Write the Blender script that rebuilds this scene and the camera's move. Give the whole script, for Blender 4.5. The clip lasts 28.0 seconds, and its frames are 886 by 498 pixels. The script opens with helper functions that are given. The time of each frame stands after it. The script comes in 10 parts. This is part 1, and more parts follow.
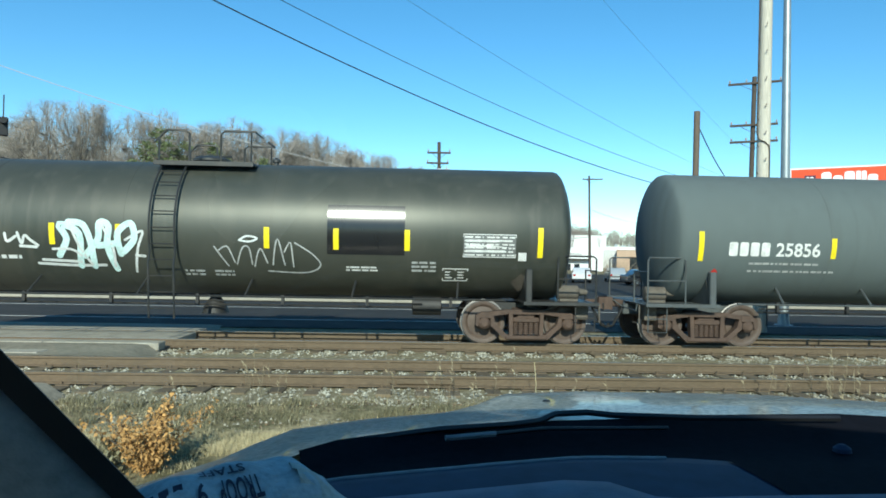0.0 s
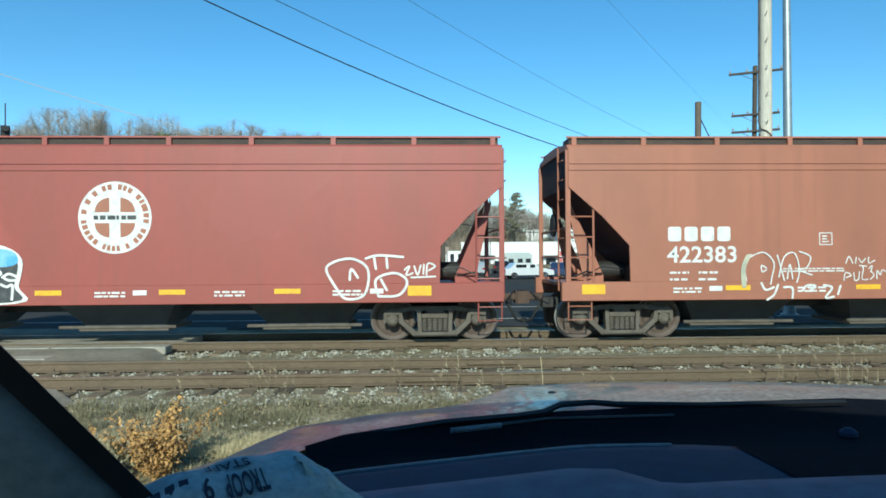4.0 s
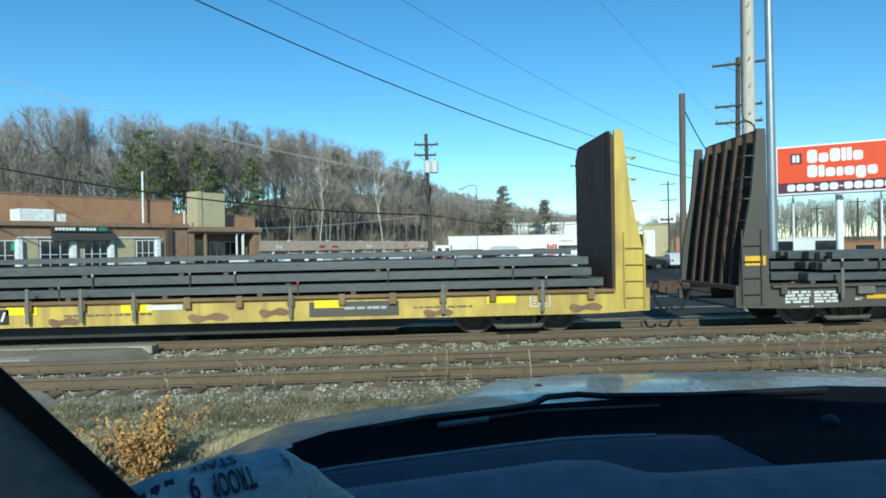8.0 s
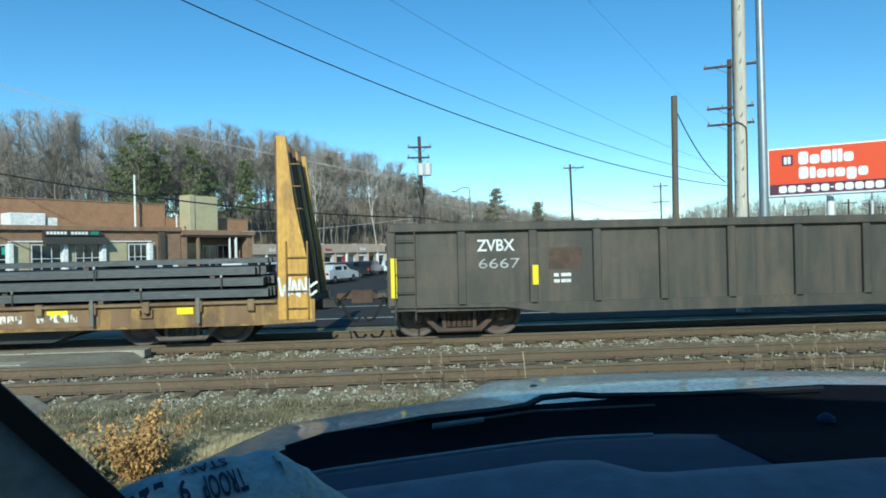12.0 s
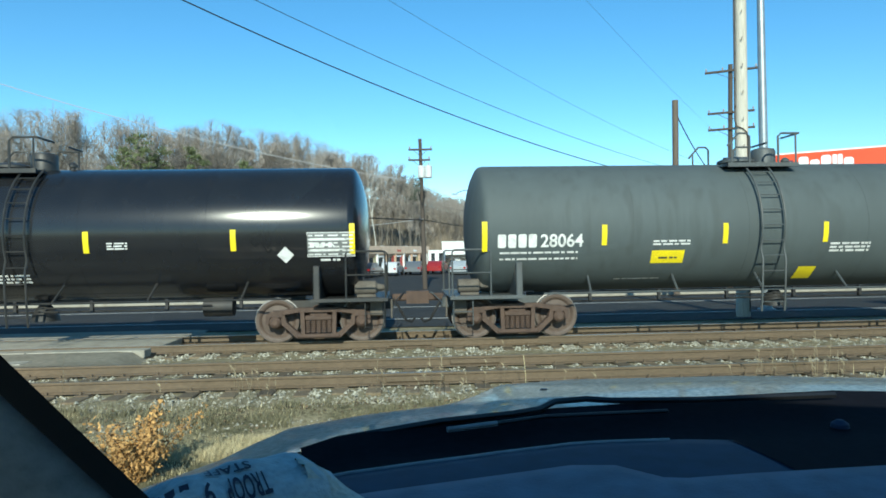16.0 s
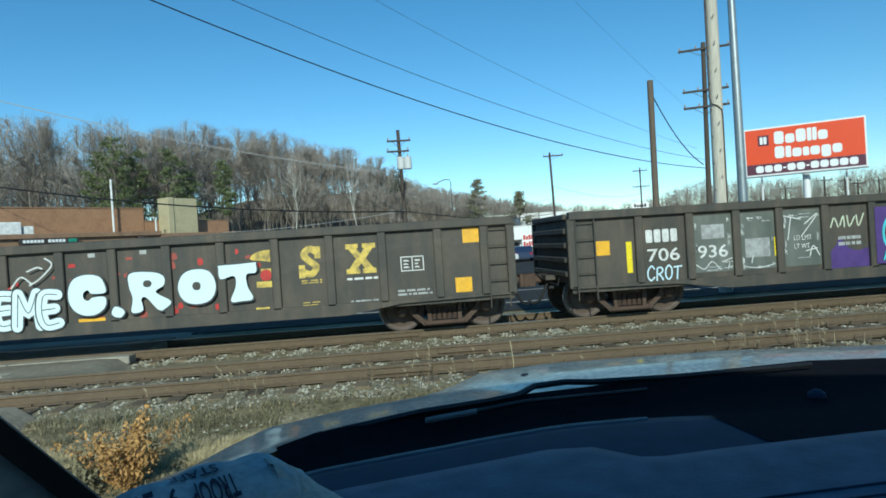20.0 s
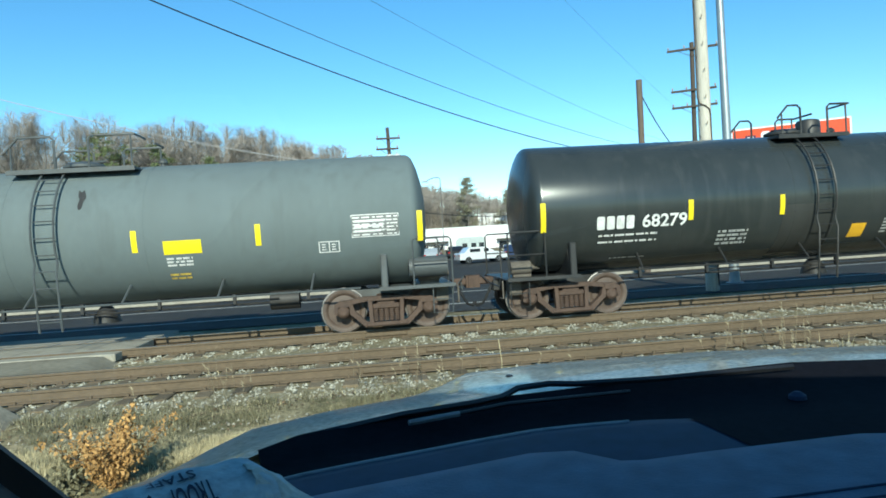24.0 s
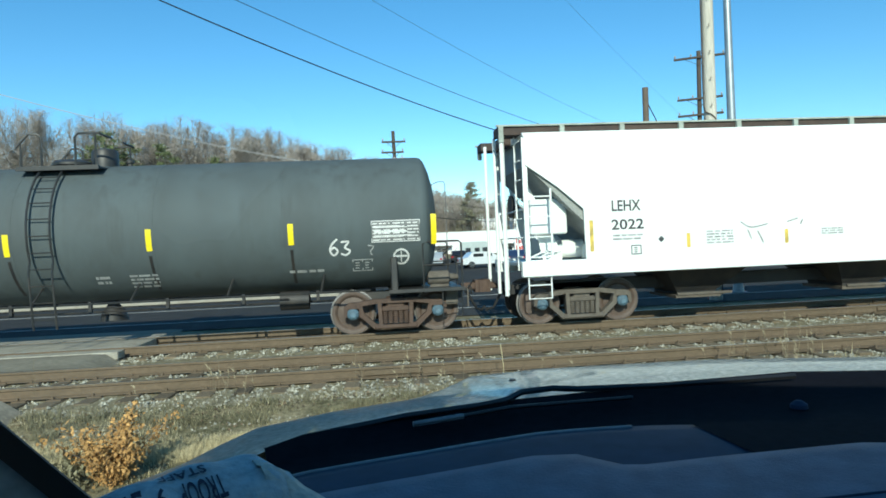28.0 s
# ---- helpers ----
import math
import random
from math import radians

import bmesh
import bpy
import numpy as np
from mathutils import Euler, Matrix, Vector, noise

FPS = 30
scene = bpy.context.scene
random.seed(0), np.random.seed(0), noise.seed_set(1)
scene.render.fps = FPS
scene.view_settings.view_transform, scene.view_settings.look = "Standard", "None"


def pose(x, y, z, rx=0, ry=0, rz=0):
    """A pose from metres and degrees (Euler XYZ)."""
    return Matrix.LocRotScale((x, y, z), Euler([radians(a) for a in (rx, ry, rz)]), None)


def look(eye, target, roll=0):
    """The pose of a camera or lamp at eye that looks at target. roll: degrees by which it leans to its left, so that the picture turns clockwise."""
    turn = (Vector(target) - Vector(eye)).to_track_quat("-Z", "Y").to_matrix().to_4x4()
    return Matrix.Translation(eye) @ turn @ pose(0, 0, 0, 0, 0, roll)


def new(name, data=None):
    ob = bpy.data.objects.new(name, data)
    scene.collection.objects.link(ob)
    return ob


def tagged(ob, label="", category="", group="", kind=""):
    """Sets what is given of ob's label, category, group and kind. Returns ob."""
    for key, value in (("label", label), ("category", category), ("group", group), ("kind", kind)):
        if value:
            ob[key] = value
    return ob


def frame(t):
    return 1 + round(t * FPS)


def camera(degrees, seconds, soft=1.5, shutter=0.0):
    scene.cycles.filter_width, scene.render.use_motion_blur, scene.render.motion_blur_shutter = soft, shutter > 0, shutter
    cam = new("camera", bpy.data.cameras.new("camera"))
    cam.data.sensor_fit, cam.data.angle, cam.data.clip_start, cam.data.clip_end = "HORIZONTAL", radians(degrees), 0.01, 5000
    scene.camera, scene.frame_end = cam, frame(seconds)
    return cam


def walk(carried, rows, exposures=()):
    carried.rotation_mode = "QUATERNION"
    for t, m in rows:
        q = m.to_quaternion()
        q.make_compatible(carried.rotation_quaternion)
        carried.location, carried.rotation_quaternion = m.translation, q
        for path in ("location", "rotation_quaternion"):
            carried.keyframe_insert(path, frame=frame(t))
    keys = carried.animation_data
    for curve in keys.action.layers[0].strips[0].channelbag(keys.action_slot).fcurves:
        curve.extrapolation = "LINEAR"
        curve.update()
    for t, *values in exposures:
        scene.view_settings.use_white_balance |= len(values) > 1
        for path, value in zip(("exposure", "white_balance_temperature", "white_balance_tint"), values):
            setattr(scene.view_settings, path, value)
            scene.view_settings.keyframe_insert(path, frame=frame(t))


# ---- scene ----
H = 1.83                     # eye above the rail heads
FAR_Y, NEAR_Y = 15.05, 11.05  # centre lines of the two tracks

# ---- camera ----
cam = camera(67.3, 28.0, soft=1.7)
VIEW = [
    (0, -0.011, -0.001, 1.839, 90.67, -1.07, -2.48),
    (0.5, -0.011, 0.002, 1.836, 90.67, -0.68, -2.19),
    (1, -0.008, -0.002, 1.836, 90.62, -0.08, -1.95),
    (1.5, -0.011, 0.004, 1.833, 90.59, 0.14, -1.86),
    (2, -0.013, 0.004, 1.835, 90.48, -0.17, -1.89),
    (2.5, -0.012, 0.004, 1.834, 90.57, -0.10, -1.92),
    (4.5, -0.006, -0.003, 1.831, 90.34, 0.51, -2.30),
    (5, -0.008, 0.005, 1.830, 90.17, 0.65, -2.47),
    (5.5, -0.007, 0.000, 1.832, 90.01, 0.59, -2.59),
    (6, -0.006, 0.001, 1.832, 89.95, 0.84, -2.74),
    (6.5, -0.006, 0.003, 1.830, 89.91, 0.88, -2.86),
    (7, -0.003, -0.007, 1.833, 89.92, 1.06, -2.98),
    (7.5, -0.001, -0.009, 1.833, 89.97, 1.19, -3.09),
    (8, -0.003, -0.003, 1.833, 89.96, 1.13, -3.23),
    (8.5, -0.002, 0.000, 1.831, 89.95, 1.15, -3.38),
    (9, -0.000, -0.000, 1.831, 89.97, 1.22, -3.42),
    (9.5, 0.000, -0.002, 1.831, 90.02, 1.22, -3.55),
    (10, -0.002, 0.003, 1.830, 90.10, 1.28, -3.62),
    (10.5, 0.000, -0.000, 1.830, 90.18, 1.33, -3.70),
    (11, 0.001, -0.002, 1.830, 90.18, 1.34, -3.69),
    (11.5, -0.003, 0.006, 1.828, 90.18, 1.34, -3.76),
    (13.5, -0.000, 0.001, 1.830, 90.13, 1.46, -3.72),
    (14, 0.006, -0.010, 1.834, 90.18, 1.51, -3.69),
    (14.5, -0.008, 0.001, 1.831, 90.19, 1.30, -3.67),
    (15, -0.020, 0.002, 1.830, 90.21, 1.34, -3.45),
    (15.5, -0.024, -0.002, 1.837, 90.17, 1.21, -3.63),
    (16, -0.027, 0.007, 1.830, 90.38, 0.94, -3.81),
    (16.5, -0.030, -0.001, 1.831, 90.53, 0.53, -3.83),
    (17, -0.033, 0.015, 1.833, 90.55, 0.43, -3.75),
    (17.5, -0.029, 0.020, 1.829, 90.53, 0.45, -3.75),
    (18, -0.013, 0.014, 1.832, 90.34, 0.94, -4.06),
    (18.5, -0.009, 0.014, 1.833, 89.92, 1.85, -4.47),
    (19, -0.005, 0.011, 1.839, 89.69, 2.60, -4.77),
    (19.5, -0.008, 0.016, 1.835, 89.49, 3.52, -4.97),
    (20, -0.006, 0.019, 1.827, 89.47, 3.68, -5.22),
    (20.5, -0.005, 0.017, 1.834, 89.24, 3.04, -5.42),
    (22.5, -0.002, 0.016, 1.828, 88.91, 2.93, -5.73),
    (23, -0.005, 0.019, 1.831, 88.84, 2.60, -5.85),
    (23.5, 0.002, 0.025, 1.834, 88.98, 3.02, -5.94),
    (24, 0.003, 0.020, 1.833, 89.23, 3.47, -6.14),
    (24.5, -0.005, 0.026, 1.831, 89.40, 2.81, -6.27),
    (25, -0.002, 0.025, 1.834, 89.54, 2.66, -6.32),
    (25.5, -0.001, 0.029, 1.831, 89.66, 2.72, -6.32),
    (26, 0.001, 0.031, 1.829, 89.68, 2.90, -6.28),
    (26.5, -0.001, 0.027, 1.830, 89.67, 2.84, -6.14),
    (27, -0.000, 0.021, 1.830, 89.65, 2.97, -6.02),
    (27.5, 0.002, 0.021, 1.832, 89.57, 2.83, -5.91),
    (28, -0.004, 0.008, 1.833, 89.60, 2.46, -5.84),
]
walk(cam, [(t, pose(x, y, z, rx, ry, rz)) for t, x, y, z, rx, ry, rz in VIEW],
     exposures=[(t, e, k, -4) for t, e, k in ((0, 0.3, 6400), (1.2, 0.34, 6450), (2.3, 0.5, 6450), (3.2, 0.3, 6350), (5.0, 0.12, 6200), (6.3, 0.02, 6100), (7.0, -0.17, 5950), (7.7, 0.0, 6050), (11.5, 0.04, 6100),
                                             (13.5, 0.0, 6100), (15.2, -0.03, 6150), (16.0, 0.35, 6400), (16.9, 0.4, 6400), (17.7, -0.62, 6250), (18.8, -0.78, 6150), (19.4, -0.42, 6200), (20.5, -0.15, 6150), (22.5, 0.4, 6400), (24.0, 0.42, 6450), (25.0, 0.54, 6500), (27.0, 0.52, 6450), (28.0, 0.2, 6350))])

# ---- sky and sun ----
world = bpy.data.worlds.new("sky")
scene.world = world
world.use_nodes = True
wn = world.node_tree
sky = wn.nodes.new("ShaderNodeTexSky")
sky.sky_type, sky.sun_disc = "NISHITA", False
sky.sun_elevation, sky.sun_rotation = radians(27.5), radians(184.9)
sky.air_density, sky.dust_density, sky.ozone_density, sky.altitude = 1.0, 0.0, 2.4, 1500
wn.nodes["Background"].inputs["Strength"].default_value = 0.164
deep = wn.nodes.new("ShaderNodeHueSaturation")
deep.inputs["Saturation"].default_value = 1.24
deep.inputs["Hue"].default_value = 0.494
wn.links.new(sky.outputs[0], deep.inputs["Color"])
wn.links.new(deep.outputs[0], wn.nodes["Background"].inputs[0])
sun = new("sun", bpy.data.lights.new("sun", "SUN"))
sun.data.energy, sun.data.angle, sun.data.color = 4.7, radians(0.5), (1.0, 0.95, 0.85)
sun.matrix_basis = look((0, 0, 0), (0.085, 1.0, -0.523))

# ---- materials ----


def mat(name, base, rough=0.6, metal=0.0, second=None, scale=6.0, amount=0.5, bump=0.0, bscale=40.0,
        stretch=(1, 1, 1), coat=0.0, vary=0.0, spec=0.5, low=0.42, high=0.68, island=False, grain=(0.82, 1.16), streak=0.0):
    """A surface with two scales of variation and fine relief, in metres of the object's own space."""
    m = bpy.data.materials.new(name)
    m.use_nodes = True
    t, L = m.node_tree.nodes, m.node_tree.links
    p = t["Principled BSDF"]
    p.inputs["Roughness"].default_value, p.inputs["Metallic"].default_value = rough, metal
    p.inputs["Coat Weight"].default_value, p.inputs["Specular IOR Level"].default_value = coat, spec
    p.inputs["Coat Roughness"].default_value = 0.06
    co = t.new("ShaderNodeTexCoord")
    mp = t.new("ShaderNodeMapping")
    mp.inputs["Scale"].default_value = stretch
    L.new(co.outputs["Object"], mp.inputs[0])

    def tex(sc, det):
        n = t.new("ShaderNodeTexNoise")
        n.inputs["Scale"].default_value, n.inputs["Detail"].default_value = sc, det
        L.new(mp.outputs[0], n.inputs["Vector"])
        return n
    big, fine = tex(scale, 5), tex(scale * 9, 3)
    r = t.new("ShaderNodeMapRange")
    r.inputs["From Min"].default_value, r.inputs["From Max"].default_value = low, high
    r.inputs["To Max"].default_value = amount
    L.new(big.outputs["Fac"], r.inputs["Value"])
    mix = t.new("ShaderNodeMix")
    mix.data_type = "RGBA"
    mix.inputs["A"].default_value = (*base, 1)
    mix.inputs["B"].default_value = (*(second or [c * 0.6 for c in base]), 1)
    if streak:                                             # runs of dirt down the sheet
        fall = t.new("ShaderNodeMapping")
        fall.inputs["Scale"].default_value = (2.6, 2.6, 0.13)
        runs = t.new("ShaderNodeTexNoise")
        runs.inputs["Scale"].default_value, runs.inputs["Detail"].default_value = 1.7, 6
        L.new(co.outputs["Object"], fall.inputs[0]), L.new(fall.outputs[0], runs.inputs["Vector"])
        rs = t.new("ShaderNodeMapRange")
        rs.inputs["From Min"].default_value, rs.inputs["From Max"].default_value = 0.46, 0.66
        rs.inputs["To Max"].default_value = streak
        L.new(runs.outputs["Fac"], rs.inputs["Value"])
        most = t.new("ShaderNodeMath")
        most.operation = "MAXIMUM"
        L.new(r.outputs[0], most.inputs[0]), L.new(rs.outputs[0], most.inputs[1])
        L.new(most.outputs[0], mix.inputs["Factor"])
    else:
        L.new(r.outputs[0], mix.inputs["Factor"])
    r2 = t.new("ShaderNodeMapRange")
    r2.inputs["From Min"].default_value, r2.inputs["From Max"].default_value = 0.3, 0.7
    r2.inputs["To Min"].default_value, r2.inputs["To Max"].default_value = grain
    L.new(fine.outputs["Fac"], r2.inputs["Value"])
    last = r2.outputs[0]
    if vary:
        o = t.new("ShaderNodeNewGeometry" if island else "ShaderNodeObjectInfo")
        r3 = t.new("ShaderNodeMapRange")
        r3.inputs["To Min"].default_value, r3.inputs["To Max"].default_value = 1 - vary, 1 + vary
        L.new(o.outputs["Random Per Island" if island else "Random"], r3.inputs["Value"])
        mu = t.new("ShaderNodeMath")
        mu.operation = "MULTIPLY"
        L.new(last, mu.inputs[0]), L.new(r3.outputs[0], mu.inputs[1])
        last = mu.outputs[0]
    hs = t.new("ShaderNodeHueSaturation")
    L.new(mix.outputs["Result"], hs.inputs["Color"]), L.new(last, hs.inputs["Value"])
    L.new(hs.outputs[0], p.inputs["Base Color"])
    if bump:
        b = t.new("ShaderNodeBump")
        b.inputs["Strength"].default_value, b.inputs["Distance"].default_value = bump, 0.02
        g = tex(bscale, 4)
        L.new(g.outputs["Fac"], b.inputs["Height"]), L.new(b.outputs[0], p.inputs["Normal"])
    return m


def painted(name, base, grime, rough=0.45, amount=0.5, scale=1.1, bump=0.012, streak=0.35, grain=(0.97, 1.03), **kw):
    """Car-body paint: grime in streaks that run down the sheet, patches of fade, slight waviness."""
    return mat(name, base, rough, second=grime, scale=scale, amount=amount, stretch=(1.0, 1.0, 0.45), bump=bump, bscale=1.5, low=0.38, high=0.75, grain=grain, streak=streak, **kw)


M_RUST = mat("rusty_cast_steel", (0.092, 0.058, 0.042), 0.8, second=(0.036, 0.024, 0.019), scale=4, bump=0.3, bscale=60)
M_WHEEL = mat("wheel_steel", (0.10, 0.07, 0.054), 0.6, second=(0.05, 0.035, 0.027), scale=5, bump=0.15)
M_TREAD = mat("polished_tread", (0.27, 0.255, 0.24), 0.55, 0.5)
M_FRAME_GREY = mat("dusty_grey_steel", (0.125, 0.108, 0.088), 0.85, second=(0.05, 0.04, 0.032), scale=4, bump=0.2)
M_BLACKSTEEL = mat("black_steel", (0.018, 0.018, 0.018), 0.6, second=(0.05, 0.042, 0.035), scale=3)
M_HOSE = mat("black_rubber", (0.012, 0.012, 0.012), 0.7)
M_YELLOW = mat("yellow_reflector", (0.86, 0.68, 0.02), 0.35, second=(0.7, 0.52, 0.03), scale=5, amount=0.4)
M_ORANGE = mat("orange_yellow_panel", (0.85, 0.46, 0.03), 0.4, second=(0.6, 0.3, 0.04), scale=5, amount=0.5)
M_WHITE = mat("white_stencil_paint", (0.72, 0.72, 0.7), 0.5, second=(0.45, 0.45, 0.43), scale=7, amount=0.6)
M_WORNWHITE = mat("worn_white_stencil_paint", (0.68, 0.66, 0.58), 0.55, second=(0.14, 0.1, 0.06), scale=9, amount=0.95, low=0.5, high=0.6)
M_PALEGREY = mat("faded_stencil_paint", (0.4, 0.41, 0.4), 0.55, second=(0.2, 0.2, 0.2), scale=8, amount=0.7)
M_INK = mat("dark_stencil_paint", (0.04, 0.045, 0.05), 0.5, second=(0.12, 0.12, 0.11), scale=7)
M_RED = mat("red_paint", (0.5, 0.03, 0.025), 0.45)
M_SILVERTAG = mat("white_spray_paint", (0.62, 0.64, 0.63), 0.6, second=(0.3, 0.31, 0.3), scale=6, amount=0.5)
M_MINTTAG = mat("pale_mint_spray_paint", (0.58, 0.76, 0.74), 0.6, second=(0.36, 0.5, 0.48), scale=5, amount=0.6)
M_SKYTAG = mat("sky_blue_spray_paint", (0.1, 0.36, 0.66), 0.55, second=(0.35, 0.58, 0.78), scale=3, amount=0.7)
M_PALEKHAKI = mat("pale_mint_spray_and_edge_light", (0.6, 0.66, 0.5), 0.6, second=(0.5, 0.52, 0.36), scale=5)
M_REDLINE = mat("dull_red_spray_paint", (0.34, 0.07, 0.05), 0.6)
M_CYAN = mat("cyan_spray_paint", (0.1, 0.62, 0.68), 0.55)
M_MAROON = mat("maroon_spray_paint", (0.09, 0.018, 0.02), 0.6, second=(0.16, 0.03, 0.05), scale=5)
M_PURPLE = mat("purple_spray_paint", (0.08, 0.04, 0.2), 0.6)
M_PALEBLUE = mat("pale_blue_spray_paint", (0.55, 0.75, 0.85), 0.55, second=(0.75, 0.82, 0.85), scale=3)
M_KHAKI = mat("pale_khaki_spray_paint", (0.5, 0.49, 0.36), 0.6, second=(0.27, 0.285, 0.235), scale=2.0, amount=0.9, grain=(0.96, 1.04))
M_FADEDGOLD = mat("worn_gold_paint", (0.72, 0.52, 0.1), 0.55, second=(0.2, 0.15, 0.06), scale=7, amount=0.9)

# ---- mesh building ----


class G:
    """Collects the faces of one mesh."""

    def __init__(self):
        self.v, self.f = [], []

    def add(self, verts, faces):
        k = len(self.v)
        self.v += [tuple(p) for p in verts]
        self.f += [tuple(i + k for i in q) for q in faces]
        return self

    def box(self, x0, y0, z0, x1, y1, z1, b=0.0, m=None):
        if b <= 0:
            vs = [(x, y, z) for x in (x0, x1) for y in (y0, y1) for z in (z0, z1)]
            fs = [(0, 1, 3, 2), (4, 6, 7, 5), (0, 4, 5, 1), (2, 3, 7, 6), (0, 2, 6, 4), (1, 5, 7, 3)]
        else:
            rings = []
            for z, i in ((z0, b), (z0 + b, 0), (z1 - b, 0), (z1, b)):
                X0, X1, Y0, Y1 = x0 + i, x1 - i, y0 + i, y1 - i
                c = b if not i else 0
                rings.append([(X0 + c, Y0, z), (X1 - c, Y0, z), (X1, Y0 + c, z), (X1, Y1 - c, z),
                              (X1 - c, Y1, z), (X0 + c, Y1, z), (X0, Y1 - c, z), (X0, Y0 + c, z)])
            vs, fs = [p for r in rings for p in r], []
            for r in range(3):
                for j in range(8):
                    fs.append((r * 8 + j, r * 8 + (j + 1) % 8, r * 8 + 8 + (j + 1) % 8, r * 8 + 8 + j))
            fs += [tuple(range(7, -1, -1)), tuple(range(24, 32))]
        if m is not None:
            vs = [m @ Vector(p) for p in vs]
        return self.add(vs, fs)

    def cbox(self, c, s, b=0.0, m=None):
        return self.box(c[0] - s[0] / 2, c[1] - s[1] / 2, c[2] - s[2] / 2, c[0] + s[0] / 2, c[1] + s[1] / 2, c[2] + s[2] / 2, b, m)

    def prism(self, poly, y0, y1, axis="y"):
        """A polygon in (x, z), or (y, z) for axis x, or (x, y) for axis z, drawn out from y0 to y1."""
        n = len(poly)
        put = {"y": lambda p, d: (p[0], d, p[1]), "x": lambda p, d: (d, p[0], p[1]), "z": lambda p, d: (p[0], p[1], d)}[axis]
        vs = [put(p, y0) for p in poly] + [put(p, y1) for p in poly]
        fs = [tuple(range(n)), tuple(range(2 * n - 1, n - 1, -1))]
        fs += [(i, i + n, (i + 1) % n + n, (i + 1) % n) for i in range(n)]
        return self.add(vs, fs)

    def pipe(self, pts, r, n=6, r1=None, closed=False):
        """A round bar along points; r1: its radius at the far end."""
        pts = [Vector(p) for p in pts]
        m, base = len(pts), len(self.v)
        side = None
        for i, p in enumerate(pts):
            d = (pts[min(i + 1, m - 1)] - pts[max(i - 1, 0)]).normalized()
            if side is None:
                side = d.cross(Vector((0.13, 0.27, 0.95))).normalized()
            side = (side - d * side.dot(d)).normalized()
            up = d.cross(side)
            q = r if r1 is None else r + (r1 - r) * i / (m - 1)
            for k in range(n):
                a = 2 * math.pi * k / n
                self.v.append(tuple(p + side * (q * math.cos(a)) + up * (q * math.sin(a))))
        for i in range(m - 1):
            for k in range(n):
                a, b = base + i * n + k, base + i * n + (k + 1) % n
                self.f.append((a, b, b + n, a + n))
        self.f.append(tuple(base + k for k in range(n - 1, -1, -1)))
        self.f.append(tuple(base + (m - 1) * n + k for k in range(n)))
        return self

    def lathe(self, prof, o, axis="y", n=24, a0=0.0):
        """A profile of (along, radius) turned about an axis through o."""
        put = {"x": lambda a, c, s: (o[0] + a, o[1] + c, o[2] + s), "y": lambda a, c, s: (o[0] + c, o[1] + a, o[2] + s),
               "z": lambda a, c, s: (o[0] + c, o[1] + s, o[2] + a)}[axis]
        k = len(self.v)
        for a, r in prof:
            for j in range(n):
                w = a0 + 2 * math.pi * j / n
                self.v.append(put(a, r * math.cos(w), r * math.sin(w)))
        for i in range(len(prof) - 1):
            for j in range(n):
                p, q = k + i * n + j, k + i * n + (j + 1) % n
                self.f.append((p, q, q + n, p + n))
        self.f.append(tuple(k + j for j in range(n - 1, -1, -1)))
        self.f.append(tuple(k + (len(prof) - 1) * n + j for j in range(n)))
        return self

    def sheet(self, grid):
        """An open surface from rows of points."""
        k, w = len(self.v), len(grid[0])
        self.v += [tuple(p) for row in grid for p in row]
        for i in range(len(grid) - 1):
            for j in range(w - 1):
                a = k + i * w + j
                self.f.append((a, a + 1, a + w + 1, a + w))
        return self

    def mesh(self, name, smooth=35, fix=True):
        me = bpy.data.meshes.new(name)
        me.from_pydata(self.v, [], self.f)
        if fix:
            bm = bmesh.new()
            bm.from_mesh(me)
            bmesh.ops.recalc_face_normals(bm, faces=bm.faces)
            bm.to_mesh(me)
            bm.free()
        me.polygons.foreach_set("use_smooth", [True] * len(me.polygons))
        me.set_sharp_from_angle(angle=radians(smooth))
        return me


def part(name, g, material, parent=None, label="", at=None, smooth=35, fix=True):
    """One mesh object, under a thing or a part."""
    me = g if isinstance(g, bpy.types.Mesh) else g.mesh(name, smooth, fix)
    if material and not me.materials:
        me.materials.append(material)
    ob = new(name, me)
    ob.parent = parent
    if at is not None:
        ob.matrix_basis = at
    return tagged(ob, label) if label else ob


def thing(name, label, category, m=None, group="", kind=""):
    """An empty at the base of a thing in parts."""
    ob = new(name)
    ob.empty_display_size = 0.2
    if m is not None:
        ob.matrix_basis = m
    return tagged(ob, label, category, group, kind)


# ---- things painted on a surface ----


def flat(y):
    """The near side of a flat-sided car: its outer face at y."""
    return lambda x, z, off: (x, y - off, z)


def round_side(R, zc):
    return lambda x, z, off: (x, -math.sqrt(max((R + off) ** 2 - (z - zc) ** 2, 0.01)), z)


LETTERS = {}


def glyphs(text, bold=0.0, shear=0.0):
    key = (text, bold, shear)
    if key not in LETTERS:
        cu = bpy.data.curves.new("lettering", "FONT")
        cu.body, cu.size, cu.offset, cu.shear, cu.resolution_u = text, 1.0, bold, shear, 3
        me = bpy.data.meshes.new_from_object(bpy.data.objects.new("lettering", cu))
        vs = [(v.co.x, v.co.y) for v in me.vertices]
        fs = [tuple(p.vertices) for p in me.polygons]
        x0, x1 = min(v[0] for v in vs), max(v[0] for v in vs)
        y0, y1 = min(v[1] for v in vs), max(v[1] for v in vs)
        LETTERS[key] = ([((x - x0) / (x1 - x0), (y - y0) / (y1 - y0)) for x, y in vs], fs)
        bpy.data.meshes.remove(me)
    return LETTERS[key]


